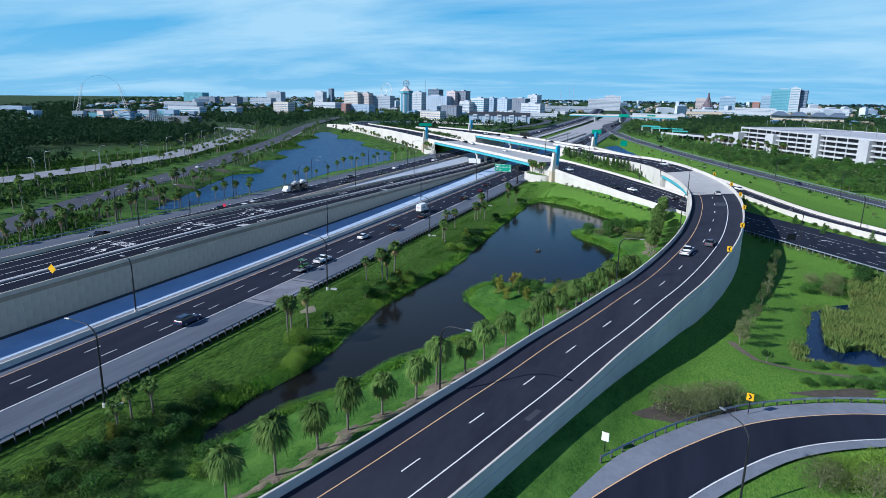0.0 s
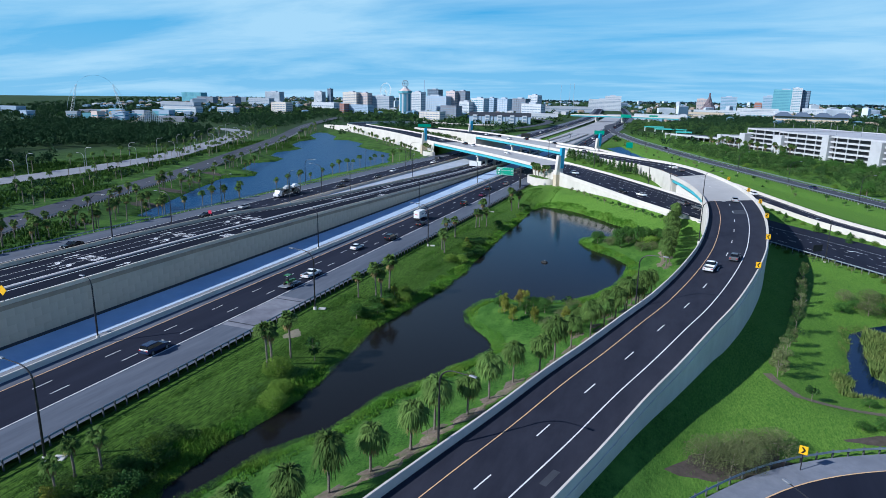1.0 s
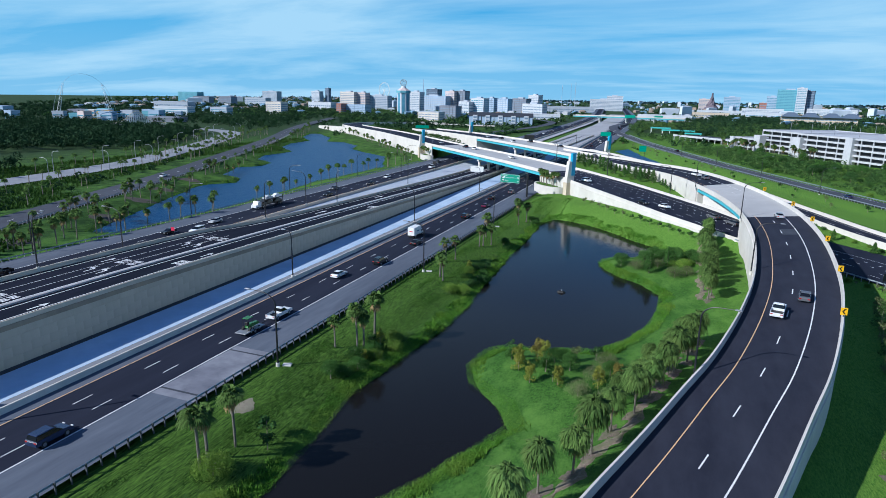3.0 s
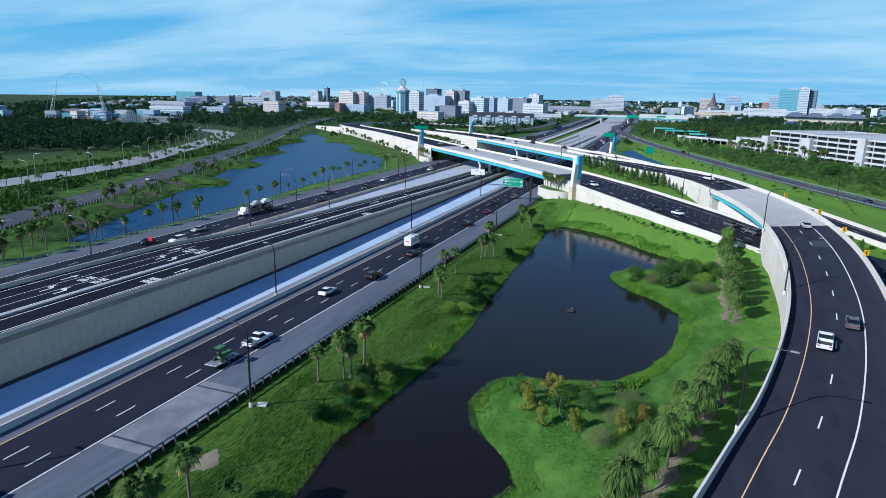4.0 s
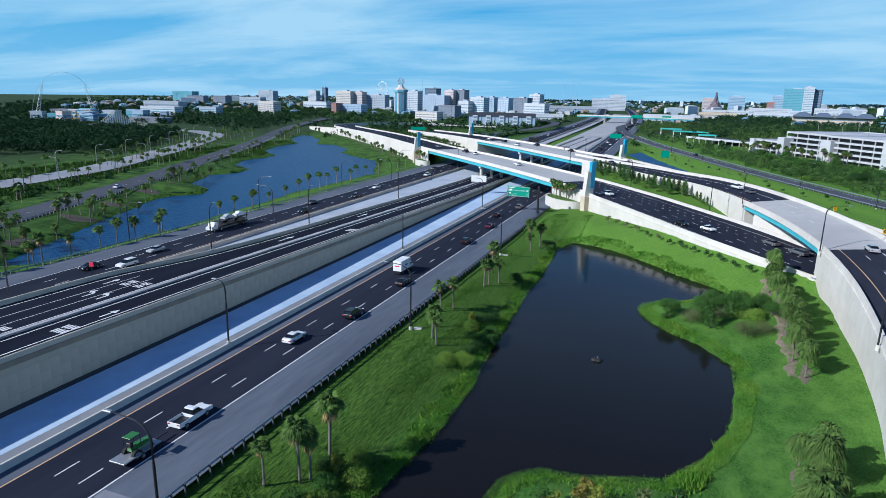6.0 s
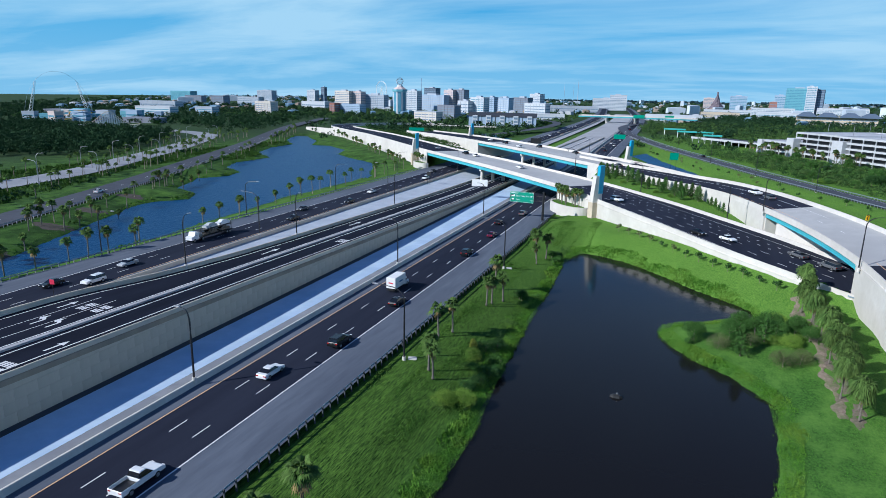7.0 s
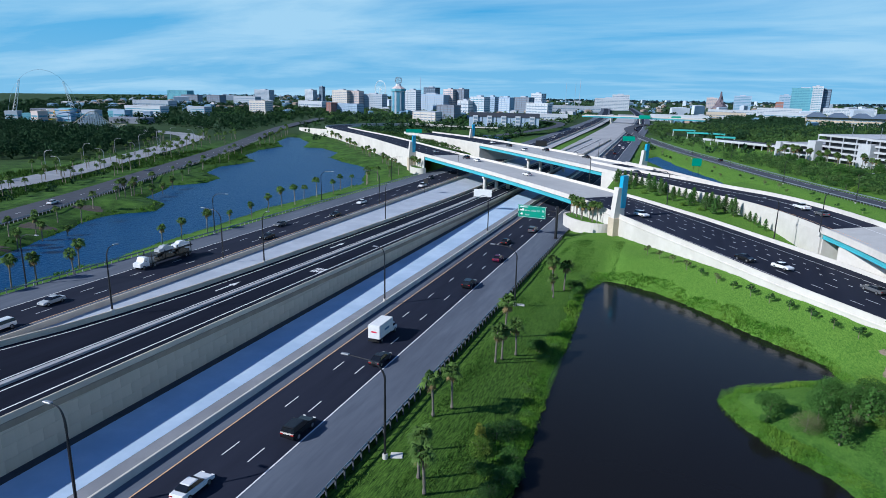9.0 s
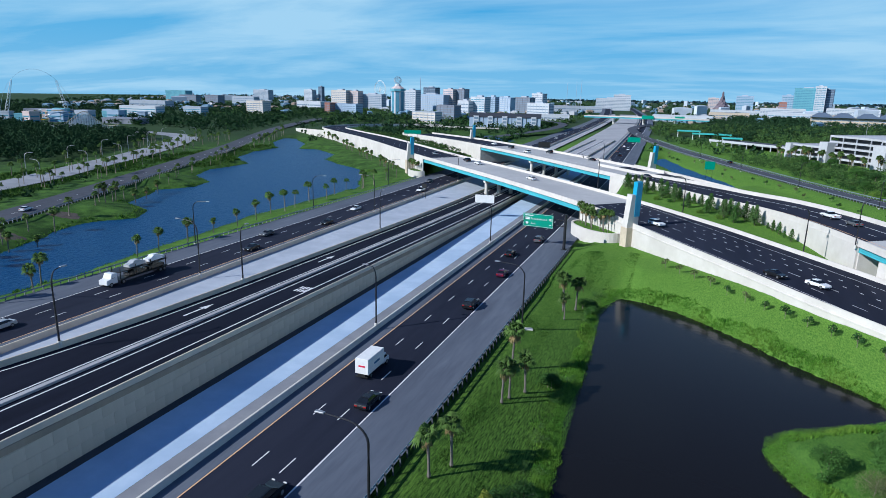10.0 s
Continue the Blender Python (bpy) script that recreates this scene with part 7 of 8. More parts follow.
for k, (name, poly, n) in enumerate((("reeds_near_pond", PONDS[0][1], 110000), ("reeds_far_pond", PONDS[1][1], 90000), ("reeds_marsh", PONDS[4][1], 9000))):
    x, y, d = shore(poly, -0.8, 4.6, n, 5 + k)
    thick = noise_grid(x, y, 0.13) + 0.5 * noise_grid(x, y, 0.45)
    keep = d < 0.8 + 3.6 * np.clip(thick - 0.35, 0, 1)
    x, y, d = x[keep], y[keep], d[keep]
    tufts(name, x, y, (0.16 + 0.95 * noise_grid(x, y, 0.3) * noise_grid(x, y, 0.09)), REED if k < 2 else OLIVE, "yellow-green reeds and weeds along the pond's shore", 5, 9 + k)
def shore_weeds(name, poly, n, seed, wide):
    """Lush leafy weeds in an uneven band along the water's edge."""
    r = np.random.RandomState(seed)
    x, y, d = shore(poly, -0.7, wide, n, seed)
    lush = np.clip(1.5 * noise_grid(x, y, 0.11) + 0.5 * noise_grid(x, y, 0.4) - 0.3, 0.22, 1)
    keep = d < 0.4 + wide * lush
    x, y, d, lush = x[keep], y[keep], d[keep], lush[keep]
    z = np.array([ground_at(a, b) for a, b in zip(x, y)])
    top = 0.15 + 0.75 * lush * np.clip(1.15 - d / (0.6 + wide * lush), 0.15, 1)
    c = np.column_stack([x, y, np.maximum(z, -3.0) + top * r.rand(len(x)) ** 0.6])
    out = np.column_stack([r.normal(0, 0.5, (len(x), 2)), np.full(len(x), 0.9)])
    v, f = cards(c, out, np.full(len(x), 0.085), r, 0.24, 1.1)
    tagged(fast_mesh(name, v, f, REED), "lush bright green weeds along the pond's edge", kind="stuff")


shore_weeds("shore_weeds_near", PONDS[0][1], 2100000, 71, 2.0)
shore_weeds("shore_weeds_far", PONDS[1][1], 420000, 72, 4.0)
r = np.random.RandomState(21)
x, y = r.uniform(24, 48, 13000), r.uniform(118, 172, 13000)
bed = [(30.2, 149.4), (26.9, 127.4), (29, 124.4), (34, 127.7), (36, 125.2), (48, 132), (48, 172), (38, 166), (36, 150)]
keep = (pond_distance(x, y, bed) < 1.4 * noise_grid(x, y, 0.3) - 0.7) & (noise_grid(x, y, 0.1) > 0.22)
tufts("marsh_reeds", x[keep], y[keep], 1.0 + 1.3 * noise_grid(x[keep], y[keep], 0.2), OLIVE, "tall reeds standing in the marsh pond", 6, 4, -2.3)
r = np.random.RandomState(22)
x, y = r.uniform(-72, -55, 120000), r.uniform(35, 290, 120000)
d = pond_distance(x, y, PONDS[0][1])
keep = (d > 1.0) & (r.rand(120000) < 1.5 * noise_grid(x * 1.5, y * 0.06, 0.5) ** 2)
tufts("bank_turf", x[keep], y[keep], 0.05 + 0.26 * noise_grid(x[keep] * 1.5, y[keep] * 0.3, 0.3) ** 2, TURF, "rough uneven turf on the highway bank", 4, 6)
x, y = r.uniform(-55, 40, 130000), r.uniform(35, 250, 130000)
_, o, _ = line_field(RAMP, x, y)
d = np.min([pond_distance(x, y, q) for _, q in PONDS[::4]], axis=0)
_, lo, _ = line_field(LOOP, x, y)
_, ao, _ = line_field(ARTERIAL, x, y)
keep = (d > 2.0) & (np.abs(o) > 7.8) & ((lo < -9.2) | (lo > 3.6)) & (np.abs(ao - 3) > 15) & (r.rand(130000) < 0.15 + 0.85 * noise_grid(x, y, 0.35))
tufts("verge_turf", x[keep], y[keep], 0.07 + 0.13 * noise_grid(x[keep], y[keep], 0.3), BLADES, "short uneven turf beside the ramp", 3, 8)
x, y = r.uniform(-330, -163, 60000), r.uniform(60, 520, 60000)
d = pond_distance(x, y, PONDS[1][1])
_, fo, _ = line_field(FRONTAGE, x, y)
_, oo, _ = line_field(OLD_ROAD, x, y)
keep = (d > 3) & (fo < 22) & (np.abs(fo) > 8) & (np.abs(oo) > 10) & ((noise_grid(x, y, 0.03) > 0.5) | (fo < -20))
tufts("scrub_turf", x[keep], y[keep], 0.5 + 1.1 * noise_grid(x[keep], y[keep], 0.1), TURF, "rough scrub and weeds between the roads", 4, 12)


# ---- woods and the distance ----
def woods(name, x, y, height, radius, n, size, mat, label, seed, base=None):
    """Many tree crowns joined: each a few lumps of leaves over the ground."""
    r = np.random.RandomState(seed)
    P, D, S = [], [], []
    for i in range(len(x)):
        p, d = crown_points(n, 5, radius[i], height[i], r)
        p[:, 0] += x[i]
        p[:, 1] += y[i]
        p[:, 2] = np.clip(p[:, 2], -1, height[i] * 1.25)
        p[:, 2] += (ground_at(x[i], y[i]) if base is None else base - float(sink(x[i], y[i])))
        P.append(p)
        D.append(d)
        S.append(np.full(n, size * radius[i] / 4))
    v, f = cards(np.vstack(P), np.vstack(D), np.concatenate(S), r, 0.75, 0.5)
    return tagged(fast_mesh(name, v, f, mat), label, kind="stuff")


def clear_of(x, y, gap=16):
    ok = np.ones(len(x), bool)
    for line, half in ((HIGHWAY, 0), (ARTERIAL, 14), (RAMP, 14), (RISING, 12), (FRONTAGE, 13), (OLD_ROAD, 16), (EAST_ROAD, 12)):
        _, o, _ = line_field(line, x, y)
        ok &= (np.abs(o) > half + gap * 0.3) if half else ~((o > -178) & (o < -66))
    for _, poly in PONDS:
        ok &= pond_distance(x, y, poly) > 4
    return ok


r = np.random.RandomState(30)
x, y = r.uniform(-66, -50, 190), r.uniform(38, 69, 190)
keep = (pond_distance(x, y, PONDS[0][1]) > 0.8) & (x + 0.22 * (y - 50) < -50)
woods("thicket_near_bank", x[keep], y[keep], r.uniform(0.8, 2.3, keep.sum()), r.uniform(0.7, 1.5, keep.sum()), 220, 0.26, LEAF_MIXED, "tangled green thicket on the highway bank", 20)
x, y = r.uniform(-62, -57, 150), r.uniform(74, 262, 150)
keep = (pond_distance(x, y, PONDS[0][1]) > 0.5) & (noise_grid(x * 0.3, y, 0.06) > 0.5)
woods("thicket_shore", x[keep], y[keep], r.uniform(0.5, 1.4, keep.sum()), r.uniform(0.5, 1.2, keep.sum()), 160, 0.26, LEAF_MIXED, "low green thicket along the pond's shore", 21)
r = np.random.RandomState(31)
x, y = r.uniform(-640, -285, 5200), r.uniform(120, 640, 5200)
_, oo, _ = line_field(OLD_ROAD, x, y)
field = ((x + 345) / 55) ** 2 + ((y - 305) / 55) ** 2 < 1
keep = (oo < -26) & (x > -640 - 0.2 * y) & ~field & (x + y * 0.25 > -540) | ((oo < -26) & (y < 420) & ~field & (r.rand(5200) < 0.6))
keep &= (y < 560 - 0.3 * (x + 400))
x, y = x[keep], y[keep]
h, rad = r.uniform(6, 11, len(x)), r.uniform(2.8, 4.8, len(x))
half = len(x) // 2
woods("woods_west", x[:half], y[:half], h[:half], rad[:half], 84, 0.6, LEAF_WOODS, "dense dark green woods", 1)
woods("woods_west_light", x[half:], y[half:], h[half:], rad[half:], 84, 0.6, LEAF_WOODS, "dense green woods", 2)
x, y = r.uniform(-330, -180, 700), r.uniform(60, 520, 700)
_, fo, _ = line_field(FRONTAGE, x, y)
_, oo, _ = line_field(OLD_ROAD, x, y)
keep = (fo < -14) & (oo > 14)
woods("scrub_west", x[keep], y[keep], r.uniform(1.5, 4, keep.sum()), r.uniform(1.5, 3.2, keep.sum()), 36, 0.8, LEAF_WOODS, "dark scrub between the two roads", 3)
def garage_ground(x, y):
    """Where the parking garage and the low deck stand."""
    c, d = math.cos(radians(-58)), math.sin(radians(-58))
    u, v = (x - 20) * c + (y - 628) * d, -(x - 20) * d + (y - 628) * c
    return ((u > -14) & (u < 212) & (v > -16) & (v < 80)) | ((x > -45) & (x < 30) & (x + y > 640) & (x + y < 680)) | ((x > -36) & (x < 42) & (x + y > 676) & (x + y < 725))


x, y = r.uniform(-100, 420, 6500), r.uniform(230, 1080, 6500)
_, eo, _ = line_field(EAST_ROAD, x, y)
keep = (eo > 16 + 10 * noise_grid(x, y, 0.02)) & ~garage_ground(x, y) & ~((x > -62) & (x < 2) & (y > 715) & (y < 832)) & ((y > 560) | (noise_grid(x, y, 0.03) > 0.2))
woods("woods_east", x[keep], y[keep], np.where(y[keep] < 640, r.uniform(2.5, 6.0, keep.sum()), r.uniform(5, 10, keep.sum())), np.where(y[keep] < 640, r.uniform(1.7, 3.2, keep.sum()), r.uniform(2.5, 4.5, keep.sum())), 70, 0.55, LEAF_MIXED, "mixed green trees east of the road", 4)
x, y = r.uniform(-20, 200, 3600), r.uniform(290, 600, 3600)
_, eo, _ = line_field(EAST_ROAD, x, y)
keep = (eo > 13 + 9 * noise_grid(x, y, 0.03)) & (eo < 95) & ~garage_ground(x, y)
x, y = x[keep], y[keep]
half = len(x) * 3 // 5
h, rad = r.uniform(1.6, 4.6, len(x)), r.uniform(1.4, 3.0, len(x))
woods("scrub_east", x[:half], y[:half], h[:half], rad[:half], 80, 0.42, LEAF_DARK, "dense dark green scrub before the garage", 23)
woods("scrub_east_olive", x[half:], y[half:], h[half:], rad[half:], 80, 0.42, LEAF_MIXED, "dense olive scrub before the garage", 24)
x, y = r.uniform(-30, 520, 1500), r.uniform(760, 1240, 1500)
keep = clear_of(x, y) & ~garage_ground(x, y)
woods("woods_park", x[keep], y[keep], r.uniform(7, 12, keep.sum()), r.uniform(3, 5, keep.sum()), 44, 0.8, LEAF_WOODS, "tall dark trees round the distant resorts", 14)
x, y = r.uniform(-1150, -400, 1500), r.uniform(520, 1000, 1500)
keep = clear_of(x, y) & (np.hypot(x + 568, y - 558) > 42) & (np.hypot(x + 729, y - 660) > 75) & ~((x < -560) & (x > -700) & (y > 520) & (y < 680)) & (noise_grid(x, y, 0.01) > 0.3)
woods("woods_beyond_park", x[keep], y[keep], r.uniform(6, 10, keep.sum()), r.uniform(3, 5.5, keep.sum()), 40, 0.8, LEAF_WOODS, "dark trees round the amusement park", 15)
x, y = r.uniform(20, 460, 620), r.uniform(1262, 1415, 620)
woods("woods_resort", x, y, r.uniform(8, 12.5, 620), r.uniform(3.5, 6, 620), 40, 0.9, LEAF_WOODS, "dark trees between the low resort halls", 16)
x, y = r.uniform(-1350, -560, 900), r.uniform(900, 1500, 900)
keep = clear_of(x, y) & (x + 1.05 * y < 560) & (noise_grid(x, y, 0.012) > 0.35)
woods("woods_city", x[keep], y[keep], r.uniform(7, 11, keep.sum()), r.uniform(4, 6, keep.sum()), 40, 0.9, LEAF_WOODS, "dark trees between the city hotels", 17)
x, y = r.uniform(-330, -175, 900), r.uniform(560, 1000, 900)
ok = clear_of(x, y) & (noise_grid(x, y, 0.012) > 0.35)
woods("woods_north", x[ok], y[ok], r.uniform(3, 7, ok.sum()), r.uniform(2.2, 4, ok.sum()), 44, 0.8, LEAF_WOODS, "trees round the distant interchange", 5)
x, y = r.uniform(-900, -170, 1500), r.uniform(800, 1330, 1500)
keep = clear_of(x, y) & (y + 0.25 * x > 690) & (noise_grid(x, y, 0.02) > 0.3)
woods("woods_hotels", x[keep], y[keep], r.uniform(4, 9, keep.sum()), r.uniform(2.6, 4.6, keep.sum()), 44, 0.7, LEAF_MIXED, "green trees in front of the hotels", 18)
q = np.array([ARTERIAL.at(a, b).xy for a, b in zip(r.uniform(ARTERIAL.near(-172, 434), ARTERIAL.near(-290, 568), 240), r.uniform(15, 34, 240))])
keep = (np.abs(line_field(RAMP, q[:, 0], q[:, 1])[1] - 5) > 15)
woods("scrub_between_roads", q[keep, 0], q[keep, 1], r.uniform(1.5, 4, keep.sum()), r.uniform(1.0, 2.0, keep.sum()), 40, 0.7, LEAF_MIXED, "young trees and shrubs between the two roads", 19)
u = r.rand(5200)
y = 620 + 3900 * u ** 1.6
x = -150 + (r.rand(5200) - 0.5) * 2 * (500 + 0.85 * y)
ok = clear_of(x, y) & (noise_grid(x, y, 0.006) > 0.3)
x, y = x[ok], y[ok]
grow = np.minimum(1.7, 1 + (y - 600) / 1800)
half = len(x) * 3 // 5
woods("woods_far", x[:half], y[:half], (4.5 + 3.5 * r.rand(half)), 5.0 * grow[:half], 26, 1.0, LEAF_WOODS, "far dark green woods across the flat land", 6)
woods("woods_far_light", x[half:], y[half:], (4 + 3 * r.rand(len(x) - half)), 4.5 * grow[half:], 26, 1.0, LEAF_DARK, "far green woods across the flat land", 7)
# distance haze over the horizon woods, mixed into their colour as blue
FOREST_HAZE = material("far_forest_floor", (0.015, 0.04, 0.05), (0.03, 0.065, 0.08), 0.02, 0.95, 0.0, (0.03, 0.055, 0.075), 0.004, 0.6, spec=0.1)
r = np.random.RandomState(33)
y = 4200 + 9000 * r.rand(2600) ** 1.3
x = (r.rand(2600) - 0.5) * 2 * (700 + 0.85 * y)
woods("forest_horizon", x, y, np.full(2600, 6.0), np.full(2600, 40.0), 14, 1.0, FOREST_HAZE, "forest along the horizon, its blue-green tint painted as haze", 8, base=-3.0)

# ---- the parking garage ----
GARAGE_WALL = material("garage_concrete", (0.43, 0.44, 0.465), (0.52, 0.53, 0.555), 0.3, 0.85, 0.05, (0.36, 0.37, 0.395), 0.05, 0.5)
# dark fill colour that stands in for the shade inside the decks
GARAGE_SHADE = material("garage_inside", (0.05, 0.055, 0.06), (0.09, 0.095, 0.1), 0.3, 0.9)


def garage_block(ob, x0, x1, y0, y1, levels, storey=2.95):
    part("core", box_mesh(x0 + 3.5, y0 + 3.5, -0.6, x1 - 3.5, y1 - 3.5, levels * storey - 0.4), GARAGE_SHADE, ob, "dark block that stands in for shade inside the decks")
    for k in range(levels + 1):
        z = k * storey - 0.3
        part("deck", box_mesh(x0 + 0.4, y0 + 0.4, z, x1 - 0.4, y1 - 0.4, z + 0.3), GARAGE_WALL, ob)
        if k:
            for a, b, c, d in ((x0, y0, x0 + 0.3, y1), (x0, y0, x1, y0 + 0.3), (x1 - 0.3, y0, x1, y1), (x0, y1 - 0.3, x1, y1)):
                part("parapet", box_mesh(a, b, z - 0.35, c, d, z + 0.85), GARAGE_WALL, ob)
    n = max(2, int((y1 - y0) / 9))
    for k in range(n + 1):
        y = y0 + (y1 - y0 - 0.8) * k / n
        part("column", box_mesh(x0 + 0.02, y, -0.6, x0 + 0.6, y + 0.5, levels * storey), GARAGE_WALL, ob)
    n = max(2, int((x1 - x0) / 9))
    for k in range(n + 1):
        x = x0 + (x1 - x0 - 0.8) * k / n
        part("column", box_mesh(x, y0 + 0.02, -0.6, x + 0.5, y0 + 0.6, levels * storey), GARAGE_WALL, ob)


garage = thing("parking_garage", pose(20, 628, -1, 0, 0, -58), "large white concrete parking garage with open decks", "parking garage")
garage_block(garage, 0, 28.8, 0, 45, 3, 3.3)
garage_block(garage, 29, 72, 4, 70, 5, 3.5)
garage_block(garage, 72.2, 205, 0, 74, 5, 3.5)
for x, y, w, d, h in ((-3, -2, 5, 8, 10.6), (27, -1.5, 7, 6, 13.6), (70, -3, 9, 6, 15.0), (118, -2, 6, 5, 18.4), (160, -2.4, 8, 6, 17.0)):
    part("stair_tower", box_mesh(x, y, -0.6, x + w, y + d, h, 0.1), GARAGE_WALL, garage, "white stair tower")
for k in range(8):
    for j in range(2):
        bm = bmesh.new()
        tube(bm, [(40 + 22 * k, 20 + 34 * j, 17.4), (40 + 22 * k, 20 + 34 * j, 24)], [0.16, 0.12], 6)
        part("light_pole", bm, STEEL, garage)
low = thing("low_parking_deck", pose(23, 660, -1, 0, 0, 134.5), "long low pale parking deck on short columns", "parking deck")
part("deck", box_mesh(0, -26, 3.9, 76, -0.35, 4.5), ASPHALT_OLD, low)
for a, b, c, d in ((0, -0.3, 76, 0), (0, -26, 0.3, -0.35)):
    part("parapet", box_mesh(a, b, 3.7, c, d, 5.5), GARAGE_WALL, low)
for k in range(11):
    part("column", box_mesh(0.4 + 7.4 * k, -0.95, -0.8, 1.1 + 7.4 * k, -0.4, 3.9), GARAGE_WALL, low)
part("back_wall", box_mesh(0.4, -25.6, -0.8, 75.6, -25, 3.9), GARAGE_SHADE, low, "back wall coloured dark for the shade under the deck")
CANOPY = material("canopy_teal", (0.05, 0.42, 0.36), (0.08, 0.5, 0.44), 0.5, 0.5)
for x, y, w, d in ((-58, 815, 22, 12), (-44, 772, 34, 12), (-20, 722, 16, 10)):
    ob = thing("canopy", pose(x, y, 0), "teal flat-roofed entrance canopy on posts", "canopy", "teal canopies")
    part("roof", box_mesh(0, 0, 4.6, w, d, 5.6, 0.1), CANOPY, ob)
    for px in (0.6, w - 1.0):
        for py in (0.6, d - 1.0):
            part("post", box_mesh(px, py, -0.8, px + 0.4, py + 0.4, 4.6), SIGN_WHITE, ob)

# ---- the skyline ----
# facade tones hold painted haze: paler and bluer, above all grey, blue, dark, slate
WALLS = {"white": (0.58, 0.61, 0.65), "cream": (0.68, 0.62, 0.56), "pink": (0.62, 0.51, 0.48), "grey": (0.42, 0.465, 0.53), "blue": (0.36, 0.47, 0.6), "dark": (0.2, 0.22, 0.27), "teal": (0.16, 0.42, 0.5), "brick": (0.36, 0.17, 0.13), "sand": (0.62, 0.52, 0.4), "slate": (0.1, 0.14, 0.2), "roof": (0.03, 0.036, 0.05)}
WALLS = {k: material("facade_" + k, tuple(v * 0.9 for v in c), c, 0.05, 0.8) for k, c in WALLS.items()}
PANES = material("facade_glass", (0.16, 0.23, 0.32), (0.26, 0.34, 0.42), 0.1, 0.2)
PANES_BLUE = material("facade_glass_blue", (0.08, 0.24, 0.34), (0.14, 0.34, 0.45), 0.1, 0.15)


def building(x, y, w, d, h, wall, label, turn=20, floors=None, glass=None, piers=True, roof=None, name="building", base=-1.0):
    """A far building: body, a band of windows on each storey, piers between them, a roof edge."""
    base = base - float(sink(x, y))
    turn = turn - 36 if turn > 12 else turn
    ob = thing(name, pose(x, y, base, 0, 0, turn), label, "building", "city buildings")
    h -= base
    m, g = WALLS[wall], glass or PANES
    part("wall", box_mesh(-w / 2, -d / 2, -2, w / 2, d / 2, h), m, ob)
    floors = floors or max(2, int(h / 4.2))
    st = (h - 1.5) / floors
    for k in range(floors):
        z = 0.9 + k * st
        part("window", box_mesh(-w / 2 + 0.9, -d / 2 - 0.12, z, w / 2 - 0.9, -d / 2 + 0.5, z + st * 0.34), g, ob, "band of windows")
        for sx in (-1, 1):
            part("window", box_mesh(sx * w / 2 - (0.12 if sx < 0 else 0.4), -d / 2 + 0.9, z, sx * w / 2 + (0.4 if sx < 0 else 0.12), d / 2 - 0.9, z + st * 0.34), g, ob, "band of windows")
    if piers:
        n = max(3, int(w / 5.5))
        for k in range(n + 1):
            px = -w / 2 + w * k / n
            part("pier", box_mesh(px - 0.45, -d / 2 - 0.35, 0, px + 0.45, -d / 2 + 0.3, h), m, ob)
    part("roof_edge", box_mesh(-w / 2 - 0.3, -d / 2 - 0.3, h, w / 2 + 0.3, d / 2 + 0.3, h + 1.1), WALLS[roof] if roof else m, ob)
    if h + base > 20:
        part("roof_plant", box_mesh(-w * 0.2, -d * 0.2, h + 1.1, w * 0.15, d * 0.2, h + 3.6), WALLS["grey"], ob)
    return ob


B = building
B(-1858, 2074, 88, 40, 15, "teal", "wide blue-green glass hotel slab", 40, glass=PANES_BLUE)
B(-1531, 1770, 60, 26, 6, "dark", "long low dark commercial building", 40)
B(-1322, 1636, 43, 30, 10, "dark", "dark square office block", 38)
B(-729, 792, 56, 18, 9.5, "white", "white office building with blue window bands", 42, 4, PANES_BLUE, False)
B(-602, 645, 40, 22, 3, "dark", "plain dark windowless shed", 42, 2, WALLS["dark"], False)
B(-698, 857, 30, 16, 8.5, "grey", "pale grey office building with window bands", 38, 4, PANES_BLUE, False)
B(-1560, 2187, 69, 30, 24, "grey", "tall grey-blue hotel tower", 32)
B(-1176, 1585, 71, 25, 10, "grey", "long grey hotel block", 35)
B(-677, 972, 30, 20, 16, "cream", "cream hotel block with a plain end", 34, 6)
B(-1286, 2078, 34, 24, 29, "white", "white stepped hotel tower", 30)
B(-1250, 2092, 15, 15, 40, "slate", "slender dark glass tower", 30, piers=False)
B(-790, 1304, 61, 25, 10, "white", "low white commercial building", 30, 2)
B(-785, 1418, 40, 22, 33, "cream", "cream and pink hotel with a tall white face", 28, 10)
B(-752, 1425, 24, 20, 32, "pink", "pink wing of a hotel", 28, 10)
B(-716, 1439, 57, 20, 26, "grey", "grey hotel wing with rows of windows", 28, 8)
B(-597, 1110, 48, 20, 12, "blue", "blue-grey hotel of five storeys", 28, 5)
B(-623, 1098, 10, 20, 13.5, "brick", "red brick end of the hotel", 28, 5)
B(-574, 1333, 27, 20, 37, "white", "white hotel slab with balconies", 26, 11)
B(-555, 1394, 68, 22, 29, "blue", "blue hotel slab with white window bands", 24, 9, WALLS["grey"])
B(-706, 1764, 37, 24, 44, "slate", "dark tower with a notched roof", 24)
B(-520, 1407, 23, 18, 40, "pink", "pink tower with a gabled roof", 22, 12)
B(-498, 1415, 25, 20, 41, "dark", "dark brown tower with a gabled roof", 22, 12)
B(-356, 881, 34, 16, 12, "cream", "cream hotel with a grey pitched roof", 24, 4, roof="grey")
B(-383, 1031, 31, 18, 17, "dark", "dark hotel block with cream corners", 22, 5)
B(-424, 1230, 23, 20, 21, "white", "plain white commercial block", 20, 4)
B(-400, 1239, 29, 20, 28, "white", "white and blue patterned hotel", 20, 8, PANES_BLUE)
B(-436, 1439, 20, 18, 27, "blue", "blue and white hotel block", 20, 7)
